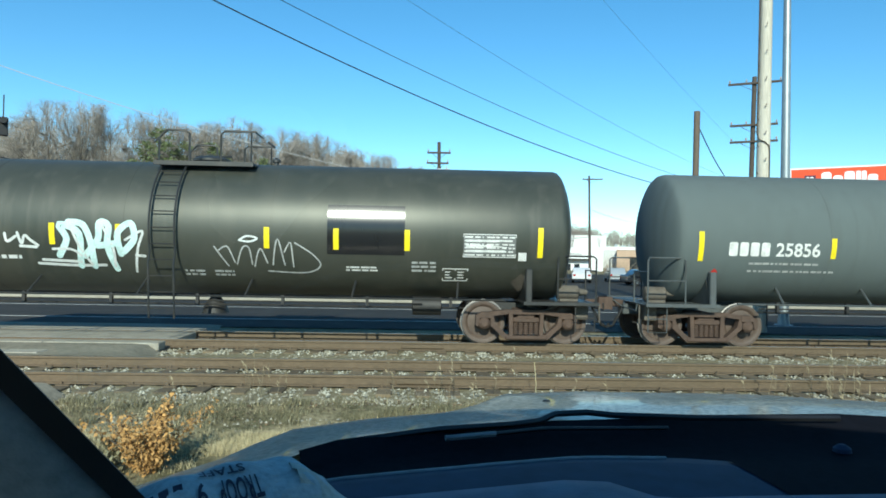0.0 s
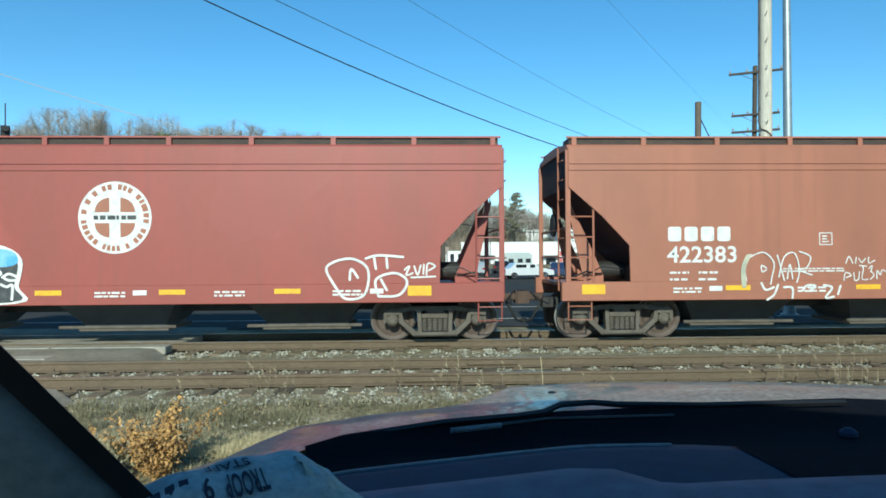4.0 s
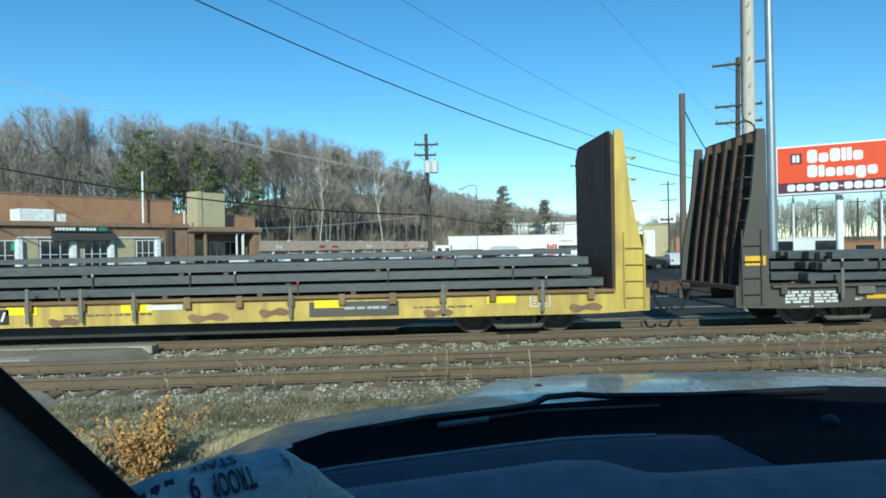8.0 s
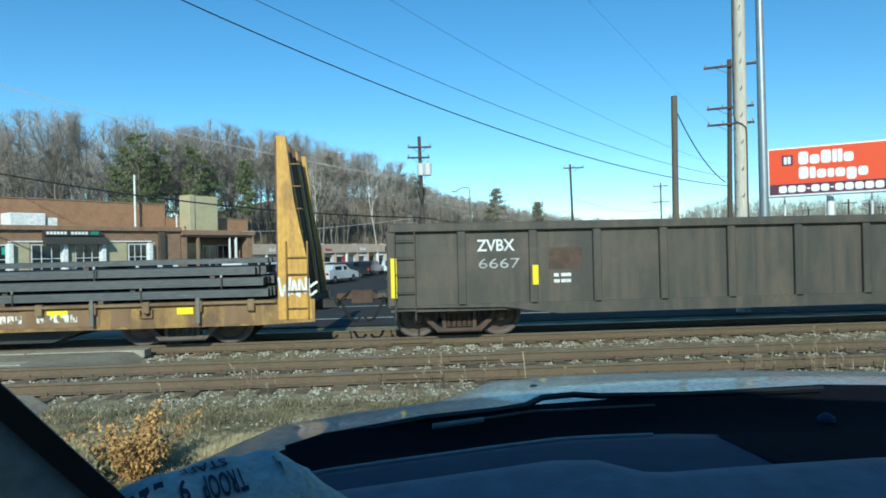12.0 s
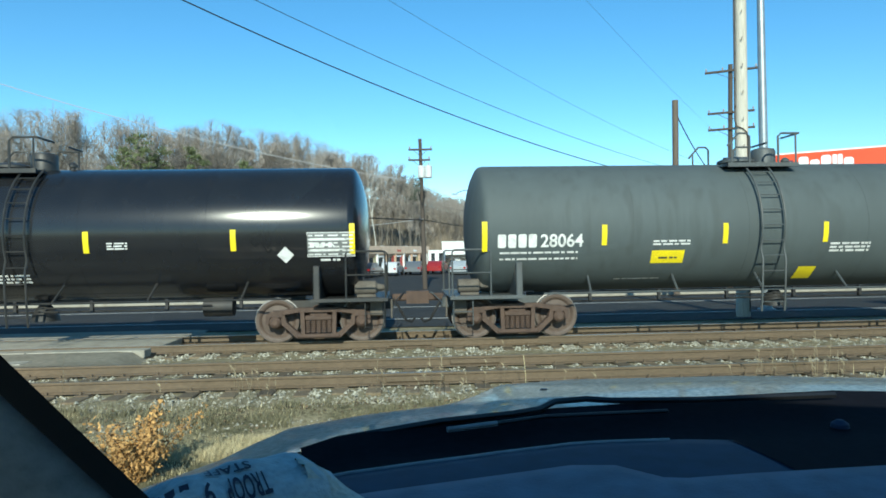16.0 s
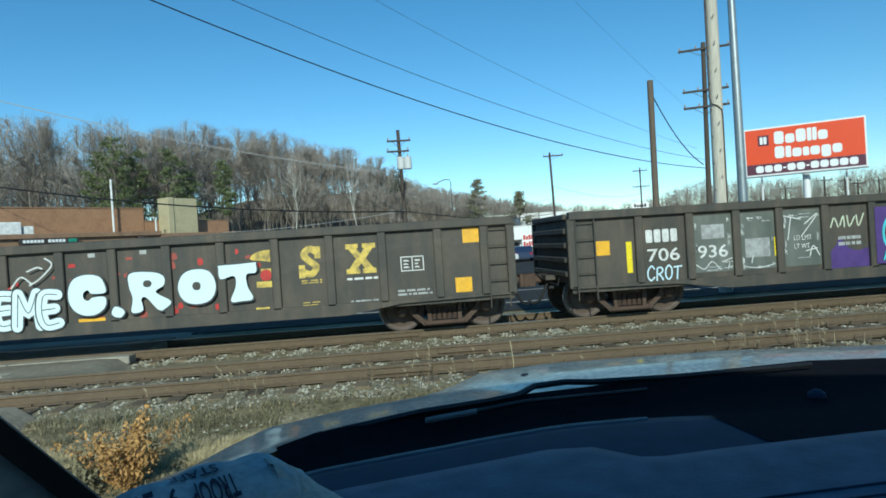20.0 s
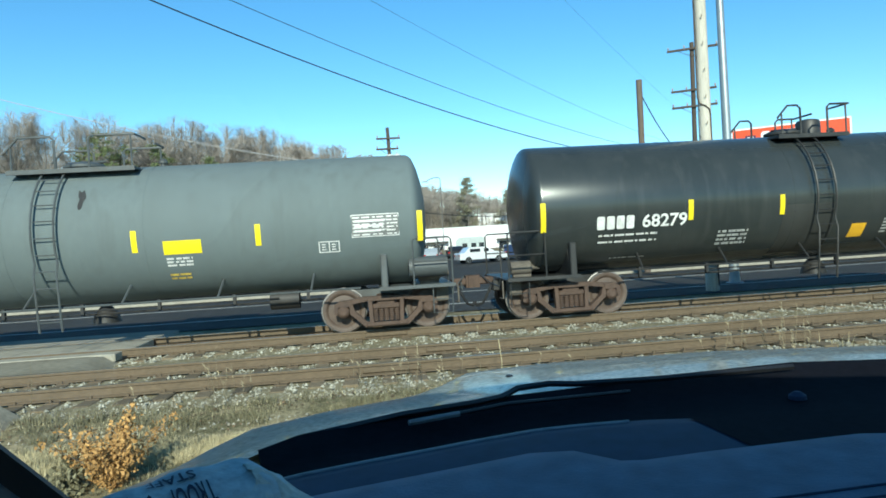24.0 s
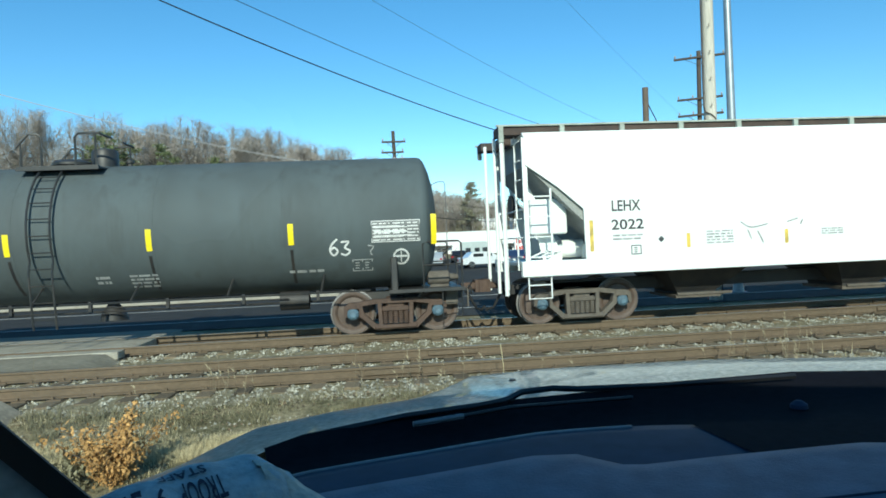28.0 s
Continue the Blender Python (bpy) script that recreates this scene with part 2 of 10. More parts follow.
def write(parent, surf, text, x0, z0, x1, z1, material, off=0.006, bold=0.0, shear=0.0, tilt=0.0, name="lettering"):
    """Letters filling a box on a surface."""
    vs, fs = glyphs(text, bold, shear)
    g = G()
    g.add([surf(x0 + (x1 - x0) * u, z0 + (z1 - z0) * v + tilt * u, off) for u, v in vs], fs)
    return part(name, g, material, parent, smooth=60, fix=False)


def patch(parent, surf, x0, z0, x1, z1, material, off=0.005, name="panel", label="", n=5):
    g = G()
    g.sheet([[surf(x0 + (x1 - x0) * i, z0 + (z1 - z0) * j / n, off) for i in (0, 1)] for j in range(n + 1)])
    return part(name, g, material, parent, label, smooth=60, fix=False)


def bars(parent, surf, x0, z0, x1, z1, rows, material, seed=0, off=0.007, name="small_print", fill=0.55):
    """Writing too small to read: rows of short bars."""
    rr = random.Random(seed)
    g, h = G(), (z1 - z0) / rows
    for r in range(rows):
        za, x = z0 + h * (r + 0.2), x0
        zb = za + h * fill
        while x < x1 - 0.02:
            w = min(rr.uniform(0.05, 0.22), x1 - x)
            g.sheet([[surf(x, z, off), surf(x + w, z, off)] for z in (za, zb)])
            x += w + rr.uniform(0.015, 0.05)
    return part(name, g, material, parent, smooth=60, fix=False)


def blocks(parent, surf, x0, z0, x1, z1, n, material, off=0.006, name="mark"):
    """A row of n plain solid bars that stand for a company's mark."""
    g, p, h = G(), (x1 - x0) / n, z1 - z0
    for i in range(n):
        a, w, m = x0 + p * (i + 0.06), p * 0.8, 0.14
        q = [(m, 0), (1 - m, 0), (1, 0.1), (1, 0.9), (1 - m, 1), (m, 1), (0, 0.9), (0, 0.1)]
        g.add([surf(a + w * u, z0 + h * v, off) for u, v in q], [tuple(range(8))])
    return part(name, g, material, parent, smooth=60, fix=False)


def frame_box(parent, surf, x0, z0, x1, z1, material, w=0.02, off=0.006, name="stencil_box", cells=2):
    g = G()
    xs = [x0 + (x1 - x0) * i / cells for i in range(cells + 1)]
    for a, b, c, d in [(x0, z0, x1, z0 + w), (x0, z1 - w, x1, z1)] + [(x - w / 2, z0, x + w / 2, z1) for x in xs]:
        g.sheet([[surf(a, z, off), surf(c, z, off)] for z in (b, d)])
    rr = random.Random(int(x0 * 100))
    for i in range(cells):
        for k in range(3):
            a, c = xs[i] + 0.05, xs[i + 1] - 0.05
            z = z0 + (z1 - z0) * (0.22 + 0.22 * k)
            g.sheet([[surf(a, q, off), surf(a + (c - a) * rr.uniform(0.5, 1), q, off)] for q in (z, z + (z1 - z0) * 0.1)])
    return part(name, g, material, parent, smooth=60, fix=False)


def smooth_line(pts, closed=False, n=5):
    """Points on a soft curve through pts."""
    m, out = len(pts), []
    for i in range(m if closed else m - 1):
        p = [pts[(i + k) % m] if closed else pts[min(max(i + k, 0), m - 1)] for k in (-1, 0, 1, 2)]
        for j in range(n):
            t = j / n
            out.append(tuple(0.5 * (2 * p[1][d] + (p[2][d] - p[0][d]) * t + (2 * p[0][d] - 5 * p[1][d] + 4 * p[2][d] - p[3][d]) * t * t + (3 * p[1][d] - p[0][d] - 3 * p[2][d] + p[3][d]) * t ** 3) for d in (0, 1)))
    return out + [out[0] if closed else tuple(pts[-1])]


def strokes(parent, surf, box, lines, material, width=0.05, off=0.008, name="graffiti_tag", label="", taper=0.0):
    """Hand-drawn lines of spray paint: each line a few points in its box, from (0, 0) to (1, 1), drawn as a soft curve with round ends."""
    x0, z0, x1, z1 = box
    g, lift = G(), off
    for line in lines:
        pts = smooth_line([(x0 + (x1 - x0) * u, z0 + (z1 - z0) * v) for u, v in line])
        rows, o, m = [], width / 2, len(pts)
        for i, p in enumerate(pts):
            q0, q1 = pts[max(i - 1, 0)], pts[min(i + 1, m - 1)]
            dx, dz = q1[0] - q0[0], q1[1] - q0[1]
            d = math.hypot(dx, dz) or 1
            w = o * (1 - taper * abs(2 * i / (m - 1) - 1))
            ends = ((0.95, 0.35), (0.6, 0.8), (0.0, 1.0)) if i == 0 else ((0.0, 1.0), (0.6, 0.8), (0.95, 0.35)) if i == m - 1 else ((0.0, 1.0),)
            for back, k in ends:
                e = -back * w if i == 0 else back * w
                x, z = p[0] + dx / d * e, p[1] + dz / d * e
                lift += 0.00004                             # each length of a line lies over the one before
                rows.append([surf(x - dz / d * w * k, z + dx / d * w * k, lift), surf(x + dz / d * w * k, z - dx / d * w * k, lift)])
        g.sheet(rows)
    return part(name, g, material, parent, label, smooth=80, fix=False)


def blob(parent, surf, box, outline, material, off=0.006, name="graffiti_fill", label=""):
    """A filled shape of paint inside a soft closed outline, on a flat side."""
    x0, z0, x1, z1 = box
    pts = smooth_line([(x0 + (x1 - x0) * u, z0 + (z1 - z0) * v) for u, v in outline], True)[:-1]
    return part(name, G().add([surf(x, z, off) for x, z in pts], [tuple(range(len(pts)))]), material, parent, label, fix=False)


# strokes of hand-drawn letters, in a box from (0, 0) to (1, 1)
HAND = {
    "C": [[(0.95, 0.78), (0.6, 1.0), (0.15, 0.75), (0.1, 0.3), (0.5, 0.0), (0.98, 0.2)]],
    "G": [[(0.95, 0.8), (0.6, 1.0), (0.14, 0.75), (0.1, 0.3), (0.5, 0.0), (0.9, 0.15), (0.92, 0.45)], [(0.92, 0.46), (0.58, 0.45)]],
    "R": [[(0.12, 0.0), (0.12, 0.5), (0.12, 0.95)], [(0.12, 0.95), (0.65, 0.98), (0.85, 0.72), (0.55, 0.5), (0.2, 0.48)], [(0.4, 0.47), (0.7, 0.25), (0.95, 0.0)]],
    "O": [[(0.5, 1.0), (0.12, 0.75), (0.12, 0.25), (0.5, 0.0), (0.88, 0.25), (0.88, 0.75), (0.5, 1.0)]],
    "S": [[(0.9, 0.85), (0.5, 1.0), (0.15, 0.78), (0.45, 0.53), (0.85, 0.3), (0.55, 0.02), (0.08, 0.12)]],
    "E": [[(0.9, 0.95), (0.3, 0.97), (0.12, 0.7), (0.12, 0.3), (0.35, 0.03), (0.92, 0.08)], [(0.15, 0.5), (0.75, 0.53)]],
    "h": [[(0.45, 1.0), (0.2, 0.5), (0.05, 0.0)], [(0.15, 0.38), (0.5, 0.62), (0.78, 0.5), (0.85, 0.0)]],
    "e": [[(0.12, 0.35), (0.85, 0.42), (0.6, 0.72), (0.2, 0.6), (0.1, 0.25), (0.45, 0.0), (0.95, 0.12)]],
    "c": [[(0.9, 0.6), (0.5, 0.75), (0.12, 0.5), (0.15, 0.15), (0.55, 0.0), (0.95, 0.15)]],
    "k": [[(0.4, 1.0), (0.15, 0.5), (0.05, 0.0)], [(0.85, 0.72), (0.2, 0.36)], [(0.25, 0.36), (0.6, 0.2), (1.0, 0.0)]],
    "N": [[(0.05, 0.0), (0.15, 1.0)], [(0.15, 1.0), (0.8, 0.0)], [(0.8, 0.0), (0.92, 1.0)]],
    "A": [[(0.05, 0.0), (0.5, 1.0)], [(0.5, 1.0), (0.95, 0.0)], [(0.22, 0.36), (0.8, 0.4)]],
    "H": [[(0.1, 0.0), (0.15, 1.0)], [(0.85, 0.0), (0.9, 1.0)], [(0.12, 0.48), (0.9, 0.52)]],
    "Y": [[(0.05, 1.0), (0.5, 0.5)], [(0.95, 1.0), (0.5, 0.5), (0.42, 0.0)]],
    "!": [[(0.5, 1.0), (0.45, 0.35)], [(0.44, 0.08), (0.45, 0.02)]],
    "M": [[(0.05, 0.0), (0.15, 1.0)], [(0.15, 1.0), (0.5, 0.4), (0.85, 1.0)], [(0.85, 1.0), (0.95, 0.0)]],
    "B": [[(0.1, 0.0), (0.12, 1.0)], [(0.12, 1.0), (0.75, 0.9), (0.6, 0.55), (0.15, 0.52)], [(0.15, 0.52), (0.85, 0.35), (0.7, 0.05), (0.1, 0.0)]],
    "T": [[(0.0, 0.95), (1.0, 1.0)], [(0.5, 0.97), (0.45, 0.0)]],
    "P": [[(0.1, 0.0), (0.15, 1.0)], [(0.15, 1.0), (0.8, 0.85), (0.6, 0.5), (0.15, 0.45)]],
    "U": [[(0.1, 1.0), (0.12, 0.3), (0.5, 0.0), (0.85, 0.3), (0.9, 1.0)]],
    "I": [[(0.5, 0.0), (0.55, 1.0)]],
    "D": [[(0.1, 0.0), (0.12, 1.0)], [(0.12, 1.0), (0.8, 0.75), (0.8, 0.25), (0.1, 0.0)]],
    "6": [[(0.8, 1.0), (0.3, 0.7), (0.1, 0.3), (0.45, 0.0), (0.85, 0.25), (0.55, 0.5), (0.15, 0.35)]],
    "3": [[(0.1, 0.95), (0.8, 0.95), (0.4, 0.55), (0.9, 0.3), (0.5, 0.0), (0.05, 0.1)]],
}


def handwrite(parent, surf, text, x0, z0, x1, z1, material, width=0.04, off=0.009, slant=0.0, rise=0.0, name="graffiti_tag"):
    """Hand-lettered words in one spray can's line."""
    n, lines = len(text), []
    for i, ch in enumerate(text):
        if ch != " ":
            lines += [[((i + 0.06 + 0.84 * u + slant * v) / n, v * (1 - 0.12 * (i % 2)) + rise * i / n) for u, v in line] for line in HAND[ch]]
    return strokes(parent, surf, (x0, z0, x1, z1), lines, material, width, off, name)


def bubble(parent, surf, letters, edge, fill, width, rim, off=0.006, inner=None):
    """Fat outlined graffiti letters: (letter, x0, z0, x1, z1), each lapping over the one before it."""
    for k, (ch, x0, z0, x1, z1) in enumerate(letters):
        strokes(parent, surf, (x0, z0, x1, z1), HAND[ch], edge, width + 2 * rim, off + 0.003 * k, "graffiti_outline")
        strokes(parent, surf, (x0, z0, x1, z1), HAND[ch], fill, width, off + 0.003 * k + 0.0015, "graffiti_letters")
        if inner:
            strokes(parent, surf, (x0, z0, x1, z1), HAND[ch], inner, 0.018, off + 0.003 * k + 0.0024, "graffiti_highlight")

# ---- freight cars ----
CARS = []          # (car, place of its centre in the train)
WHEELSETS = []
CACHE = {}


def truck_meshes():
    if CACHE:
        return CACHE
    g = G()                                            # cast side frame, seen from the side
    g.prism([(-0.80, 0.60), (-0.4, 0.655), (0.4, 0.655), (0.80, 0.60), (0.86, 0.68), (0.45, 0.745), (-0.45, 0.745), (-0.86, 0.68)], -0.09, 0.09)
    for s in (-1, 1):
        g.prism([(s * 0.72, 0.69), (s * 0.95, 0.69), (s * 1.07, 0.62), (s * 1.08, 0.42), (s * 1.02, 0.39), (s * 0.99, 0.565), (s * 0.74, 0.565)], -0.105, 0.105)   # pedestal over the bearing
        g.prism([(s * 0.70, 0.64), (s * 0.765, 0.62), (s * 0.755, 0.40), (s * 0.70, 0.36), (s * 0.45, 0.12), (s * 0.33, 0.12), (s * 0.33, 0.21), (s * 0.415, 0.23), (s * 0.655, 0.45)], -0.085, 0.085)
        g.prism([(s * 0.275, 0.19), (s * 0.355, 0.19), (s * 0.375, 0.67), (s * 0.29, 0.67)], -0.08, 0.08)     # column
        g.box(s * 0.40 - 0.045, -0.1, 0.66, s * 0.40 + 0.045, 0.1, 0.72, 0.02)
    g.box(-0.45, -0.115, 0.115, 0.45, 0.115, 0.205, 0.03)  # spring seat
    CACHE["side_frame"] = g.mesh("side_frame")
    g = G()
    for i in range(5):
        x = -0.22 + 0.11 * i
        for k in range(6):
            g.lathe([(0, 0.045), (0.012, 0.055), (0.03, 0.055), (0.038, 0.045)], (x, -0.03, 0.225 + k * 0.042), "z", 8)
    g.box(-0.28, -0.09, 0.48, 0.28, 0.09, 0.585, 0.02)
    CACHE["coil_spring"] = g.mesh("coil_spring")
    g = G()
    g.box(-0.19, -1.02, 0.46, 0.19, 1.02, 0.74, 0.03)
    g.lathe([(0, 0.2), (0.12, 0.2)], (0, 0, 0.72), "z", 16)
    g.box(-0.62, -0.72, 0.30, -0.55, 0.72, 0.40), g.box(0.55, -0.72, 0.30, 0.62, 0.72, 0.40)
    CACHE["bolster"] = g.mesh("truck")
    g = G()
    g.lathe([(-0.78, 0.08), (0.78, 0.08)], (0, 0, 0), "y", 12)
    for s in (-1, 1):
        o = [(0.0, 0.09), (0.0, 0.15), (-0.035, 0.17), (-0.055, 0.33), (-0.01, 0.37), (0.0, 0.40), (0.0, 0.447), (-0.012, 0.457), (-0.115, 0.462), (-0.125, 0.487), (-0.15, 0.48), (-0.15, 0.40), (-0.09, 0.36), (-0.1, 0.17), (-0.14, 0.13), (-0.14, 0.09)]
        g.lathe([(a * s + 0.80 * s, r) for a, r in o], (0, 0, 0), "y", 32)
    me = CACHE["wheelset"] = g.mesh("wheelset")
    me.materials.append(M_WHEEL), me.materials.append(M_TREAD)
    for q in me.polygons:                                  # the running surface and the edge of the rim are worn bright
        if abs(q.center.y) > 0.55 and math.hypot(q.center.x, q.center.z) > 0.445:
            q.material_index = 1
    g = G()
    g.lathe([(-0.13, 0.10), (-0.11, 0.125), (0.05, 0.125), (0.08, 0.10), (0.11, 0.06)], (0, 0, 0), "y", 14)
    CACHE["bearing_cap"] = g.mesh("bearing_cap")
    return CACHE


def add_truck(car, x, steel, cap):
    """A three-piece truck: bolster, two side frames on springs, two wheelsets in roller bearings."""
    c = truck_meshes()

    def piece(name, key, m, parent, at, wheel=False):
        k = (key, m.name)
        if k not in c:
            c[k] = c[key].copy()
            if not c[k].materials:
                c[k].materials.append(m)
        ob = new(name, c[k])
        ob.parent = parent
        if wheel:
            ob.matrix_parent_inverse = at
        else:
            ob.matrix_basis = at
        return ob
    t = piece("truck", "bolster", steel, car, pose(x, 0, 0))
    for s in (-1, 1):
        piece("side_frame", "side_frame", steel, t, pose(0, s * 1.0, 0))
        piece("coil_spring", "coil_spring", steel, t, pose(0, s * 0.98, 0))
        w = piece("wheelset", "wheelset", M_WHEEL, t, pose(s * 0.89, 0, 0.457), True)
        WHEELSETS.append(w)
        for q in (-1, 1):
            piece("bearing_cap", "bearing_cap", cap, t, pose(s * 0.89, q * 1.03, 0.457, 0, 0, 0 if q > 0 else 180))


def add_ends(car, half, steel, reach, floor=0.86):
    """Draft sill, coupler and hoses at both ends; reach: from the truck's centre to the coupling."""
    for s in (-1, 1):
        e = half + reach
        g = G()
        g.box(min(s * (half - 1.2), s * (e - 0.45)), -0.2, 0.62, max(s * (half - 1.2), s * (e - 0.45)), 0.2, floor, 0.02)
        part("draft_sill", g, steel, car)
        g = G()
        g.box(min(s * (e - 0.5), s * (e - 0.06)), -0.09, 0.78, max(s * (e - 0.5), s * (e - 0.06)), 0.09, 0.94, 0.03)
        g.prism([(s * (e - 0.16), -0.16), (s * (e + 0.10), -0.20), (s * (e + 0.14), -0.02), (s * (e + 0.02), 0.02), (s * (e + 0.06), 0.17), (s * (e - 0.16), 0.18)], 0.72, 1.0, "z")
        part("coupler", g, M_RUST, car)
        g = G()
        g.pipe([(s * (e - 0.4), -0.32, 0.78), (s * (e - 0.3), -0.34, 0.6), (s * (e - 0.18), -0.32, 0.38), (s * (e - 0.05), -0.25, 0.33), (s * (e + 0.02), -0.2, 0.4)], 0.03, 8)
        part("air_hose", g, M_HOSE, car)
        g = G()
        g.pipe([(s * (e - 0.42), -1.25, 0.93), (s * (e - 0.4), -1.22, 0.78), (s * (e - 0.4), -0.3, 0.8), (s * (e - 0.2), -0.05, 0.98)], 0.016, 6)
        part("uncoupling_lever", g, steel, car)


def ladder(car, material, pts, w, step=0.33, r=0.022, name="ladder"):
    """Two stiles along points in (y, z) at x = -w/2 and w/2, with rungs; pts start at the foot."""
    x0, ladder_ob = pts[0], None
    P = [Vector((0, y, z)) for y, z in pts[1]]
    g = G()
    for s in (-1, 1):
        g.pipe([(x0 + s * w / 2, p.y, p.z) for p in P], r, 6)
    ob = part(name, g, material, car)
    L = [0]
    for a, b in zip(P, P[1:]):
        L.append(L[-1] + (b - a).length)
    d = step * 0.6
    while d < L[-1]:
        i = max(k for k in range(len(L)) if L[k] <= d and k < len(P) - 1)
        q = P[i].lerp(P[i + 1], (d - L[i]) / (L[i + 1] - L[i]))
        part("rung", G().pipe([(x0 - w / 2, q.y, q.z), (x0 + w / 2, q.y, q.z)], 0.013, 5), material, ob)
        d += step
    return ob


def freight_car(name, label, category, centre):
    car = thing(name, label, category, pose(centre, FAR_Y, 0), group="cars of the freight train")
    CARS.append((car, centre))
    return car


def tank_car(centre, half, label, shell, trim, end=None, R=1.44, zc=2.37, lad=(-0.6, 0.45), plat=(-1.3, 0.4), stripes=(), steel=None,
             reach=2.0, cap=None, domes="hood", wrap=False):
    steel = steel or M_RUST
    car = freight_car("tank_car", label, "tank car", centre)
    surf = round_side(R, zc)
    end = end or half + 1.0
    prof = [(-end + a, R - r) for a, r in ((0.01, R * 0.8), (0.035, R * 0.58), (0.08, R * 0.4), (0.15, R * 0.22), (0.21, 0.17), (0.26, 0.075), (0.315, 0.02), (0.4, 0.0))]
    prof = [(-end, 0.05)] + prof + [(-end * 0.5, R), (0, R), (end * 0.5, R)] + [(-a, r) for a, r in reversed(prof)] + [(end, 0.05)]
    tank = part("tank", G().lathe(prof, (0, 0, zc), "x", 72), shell, car)
    for x in (-end * 0.52, -end * 0.17, end * 0.2, end * 0.55):     # weld seams
        g = G()
        g.lathe([(-0.012, R - 0.01), (-0.008, R + 0.004), (0.008, R + 0.004), (0.012, R - 0.01)], (x, 0, zc), "x", 72)
        part("weld_seam", g, shell, tank)
    if wrap:
        for x in (-0.35, 0.85):
            part("jacket_band", G().lathe([(-0.2, R - 0.02), (-0.2, R + 0.02), (0.2, R + 0.02), (0.2, R - 0.02)], (x, 0, zc), "x", 72), shell, tank)
    for s in (-1, 1):                                     # saddles over the trucks, end platforms, corner rails
        g = G()
        g.prism([(-1.28, 0.92), (1.28, 0.92), (1.12, 1.55), (0.7, 1.25), (0, 1.05), (-0.7, 1.25), (-1.12, 1.55)], s * half - 0.07, s * half + 0.07, "x")
        g.box(s * half - 0.07, -1.36, 0.86, s * half + 0.07, -1.2, 1.62, 0.02)
        part("saddle", g, trim, car)
        a, b = sorted((s * (half - 0.12), s * (half + reach - 0.55)))
        g = G()
        g.box(a, -1.40, 0.895, b, 1.40, 0.925, 0.01)
        g.box(a, -1.43, 0.875, b, -1.38, 0.945), g.box(a, 1.38, 0.875, b, 1.43, 0.945)
        part("end_platform", g, trim, car)
        e = s * (half + reach - 0.6)
        g = G().lathe([(-0.26, 0.05), (-0.24, 0.15), (0.2, 0.15), (0.24, 0.09), (0.42, 0.05)], (e - s * 0.42, -0.62, 1.12), "x", 14)
        g.box(e - s * 0.42 - 0.2, -0.72, 0.925, e - s * 0.42 + 0.2, -0.52, 0.98)
        part("brake_cylinder", g, M_FRAME_GREY, car)
        g = G().box(e - s * 0.2 - 0.14, -1.0, 0.55, e - s * 0.2 + 0.14, -0.66, 0.88, 0.02)
        g.pipe([(e - s * 0.2, -0.83, 0.6), (e - s * 0.75, -0.83, 0.56), (e - s * 1.1, -0.7, 0.7)], 0.02, 6)
        g.pipe([(e + s * 0.12, -1.2, 0.9), (e + s * 0.12, -1.2, 0.52), (e + s * 0.12, -0.8, 0.5)], 0.018, 6)
        part("control_valve", g, M_FRAME_GREY, car)
        for y in (-1.36, 1.36):
            g = G()
            g.pipe([(e, y, 0.93), (e, y, 1.85), (e - s * 0.05, y * 0.97, 1.9), (e - s * 0.75, y * 0.97, 1.9), (e - s * 0.8, y, 1.85), (e - s * 0.8, y, 0.93)], 0.02, 6)
            g.pipe([(e, y, 1.42), (e - s * 0.8, y, 1.42)], 0.016, 6)
            part("corner_handrail", g, trim, car)
        part("end_handrail", G().pipe([(e, -1.36, 1.6), (e, -0.5, 1.6), (e, -0.5, 0.93)], 0.018, 6), trim, car)
        g = G()
        for y in (-1.34,):
            for z in (0.34, 0.62):
                g.pipe([(e - s * 0.02, y, 0.9), (e - s * 0.02, y, z), (e - s * 0.42, y, z), (e - s * 0.42, y, 0.9)], 0.014, 5)
        part("sill_step", g, trim, car)
    for y in (1.38, -1.38):                               # low safety rail along both sides
        rail = part("side_safety_rail", G().pipe([(-half + 0.5, y, 0.96), (half - 0.5, y, 0.96)], 0.022, 6), trim, car)
    for i in range(6):
        x = -half + 1.5 + (2 * half - 3) * i / 5
        part("rail_bracket", G().pipe([(x, -1.38, 0.96), (x + 0.05, -0.95, 1.3)], 0.025, 6), trim, rail)
    g = G()
    g.box(-half + 0.4, -0.06, 0.86, half - 0.4, 0.06, 0.92)
    g.pipe([(-half + 0.8, -0.4, 0.72), (half - 0.8, -0.4, 0.72)], 0.02, 6), g.pipe([(-half + 1.2, -0.95, 0.84), (half - 2.2, -0.95, 0.84)], 0.016, 6)
    part("brake_pipe", g, M_BLACKSTEEL, car)
    for i in range(7):
        x = -half + 1.6 + (2 * half - 3.2) * i / 6
        part("pipe_hanger", G().box(x - 0.03, -0.98, 0.74, x + 0.03, -0.9, 0.98), M_BLACKSTEEL, car)
    g = G()
    g.lathe([(-0.32, 0.05), (-0.3, 0.2), (0.3, 0.2), (0.32, 0.05)], (half - 2.1, -0.7, 0.78), "x", 14)
    part("air_reservoir", g, M_BLACKSTEEL, car)
    g = G()
    g.lathe([(0, 0.3), (0.2, 0.24), (0.34, 0.12), (0.5, 0.12)], (0.1, 0, 0.5), "z", 14)
    part("bottom_outlet", g, M_BLACKSTEEL, car)
    # ladder bowed over the shell
    lx, lw = lad[0], lad[1]
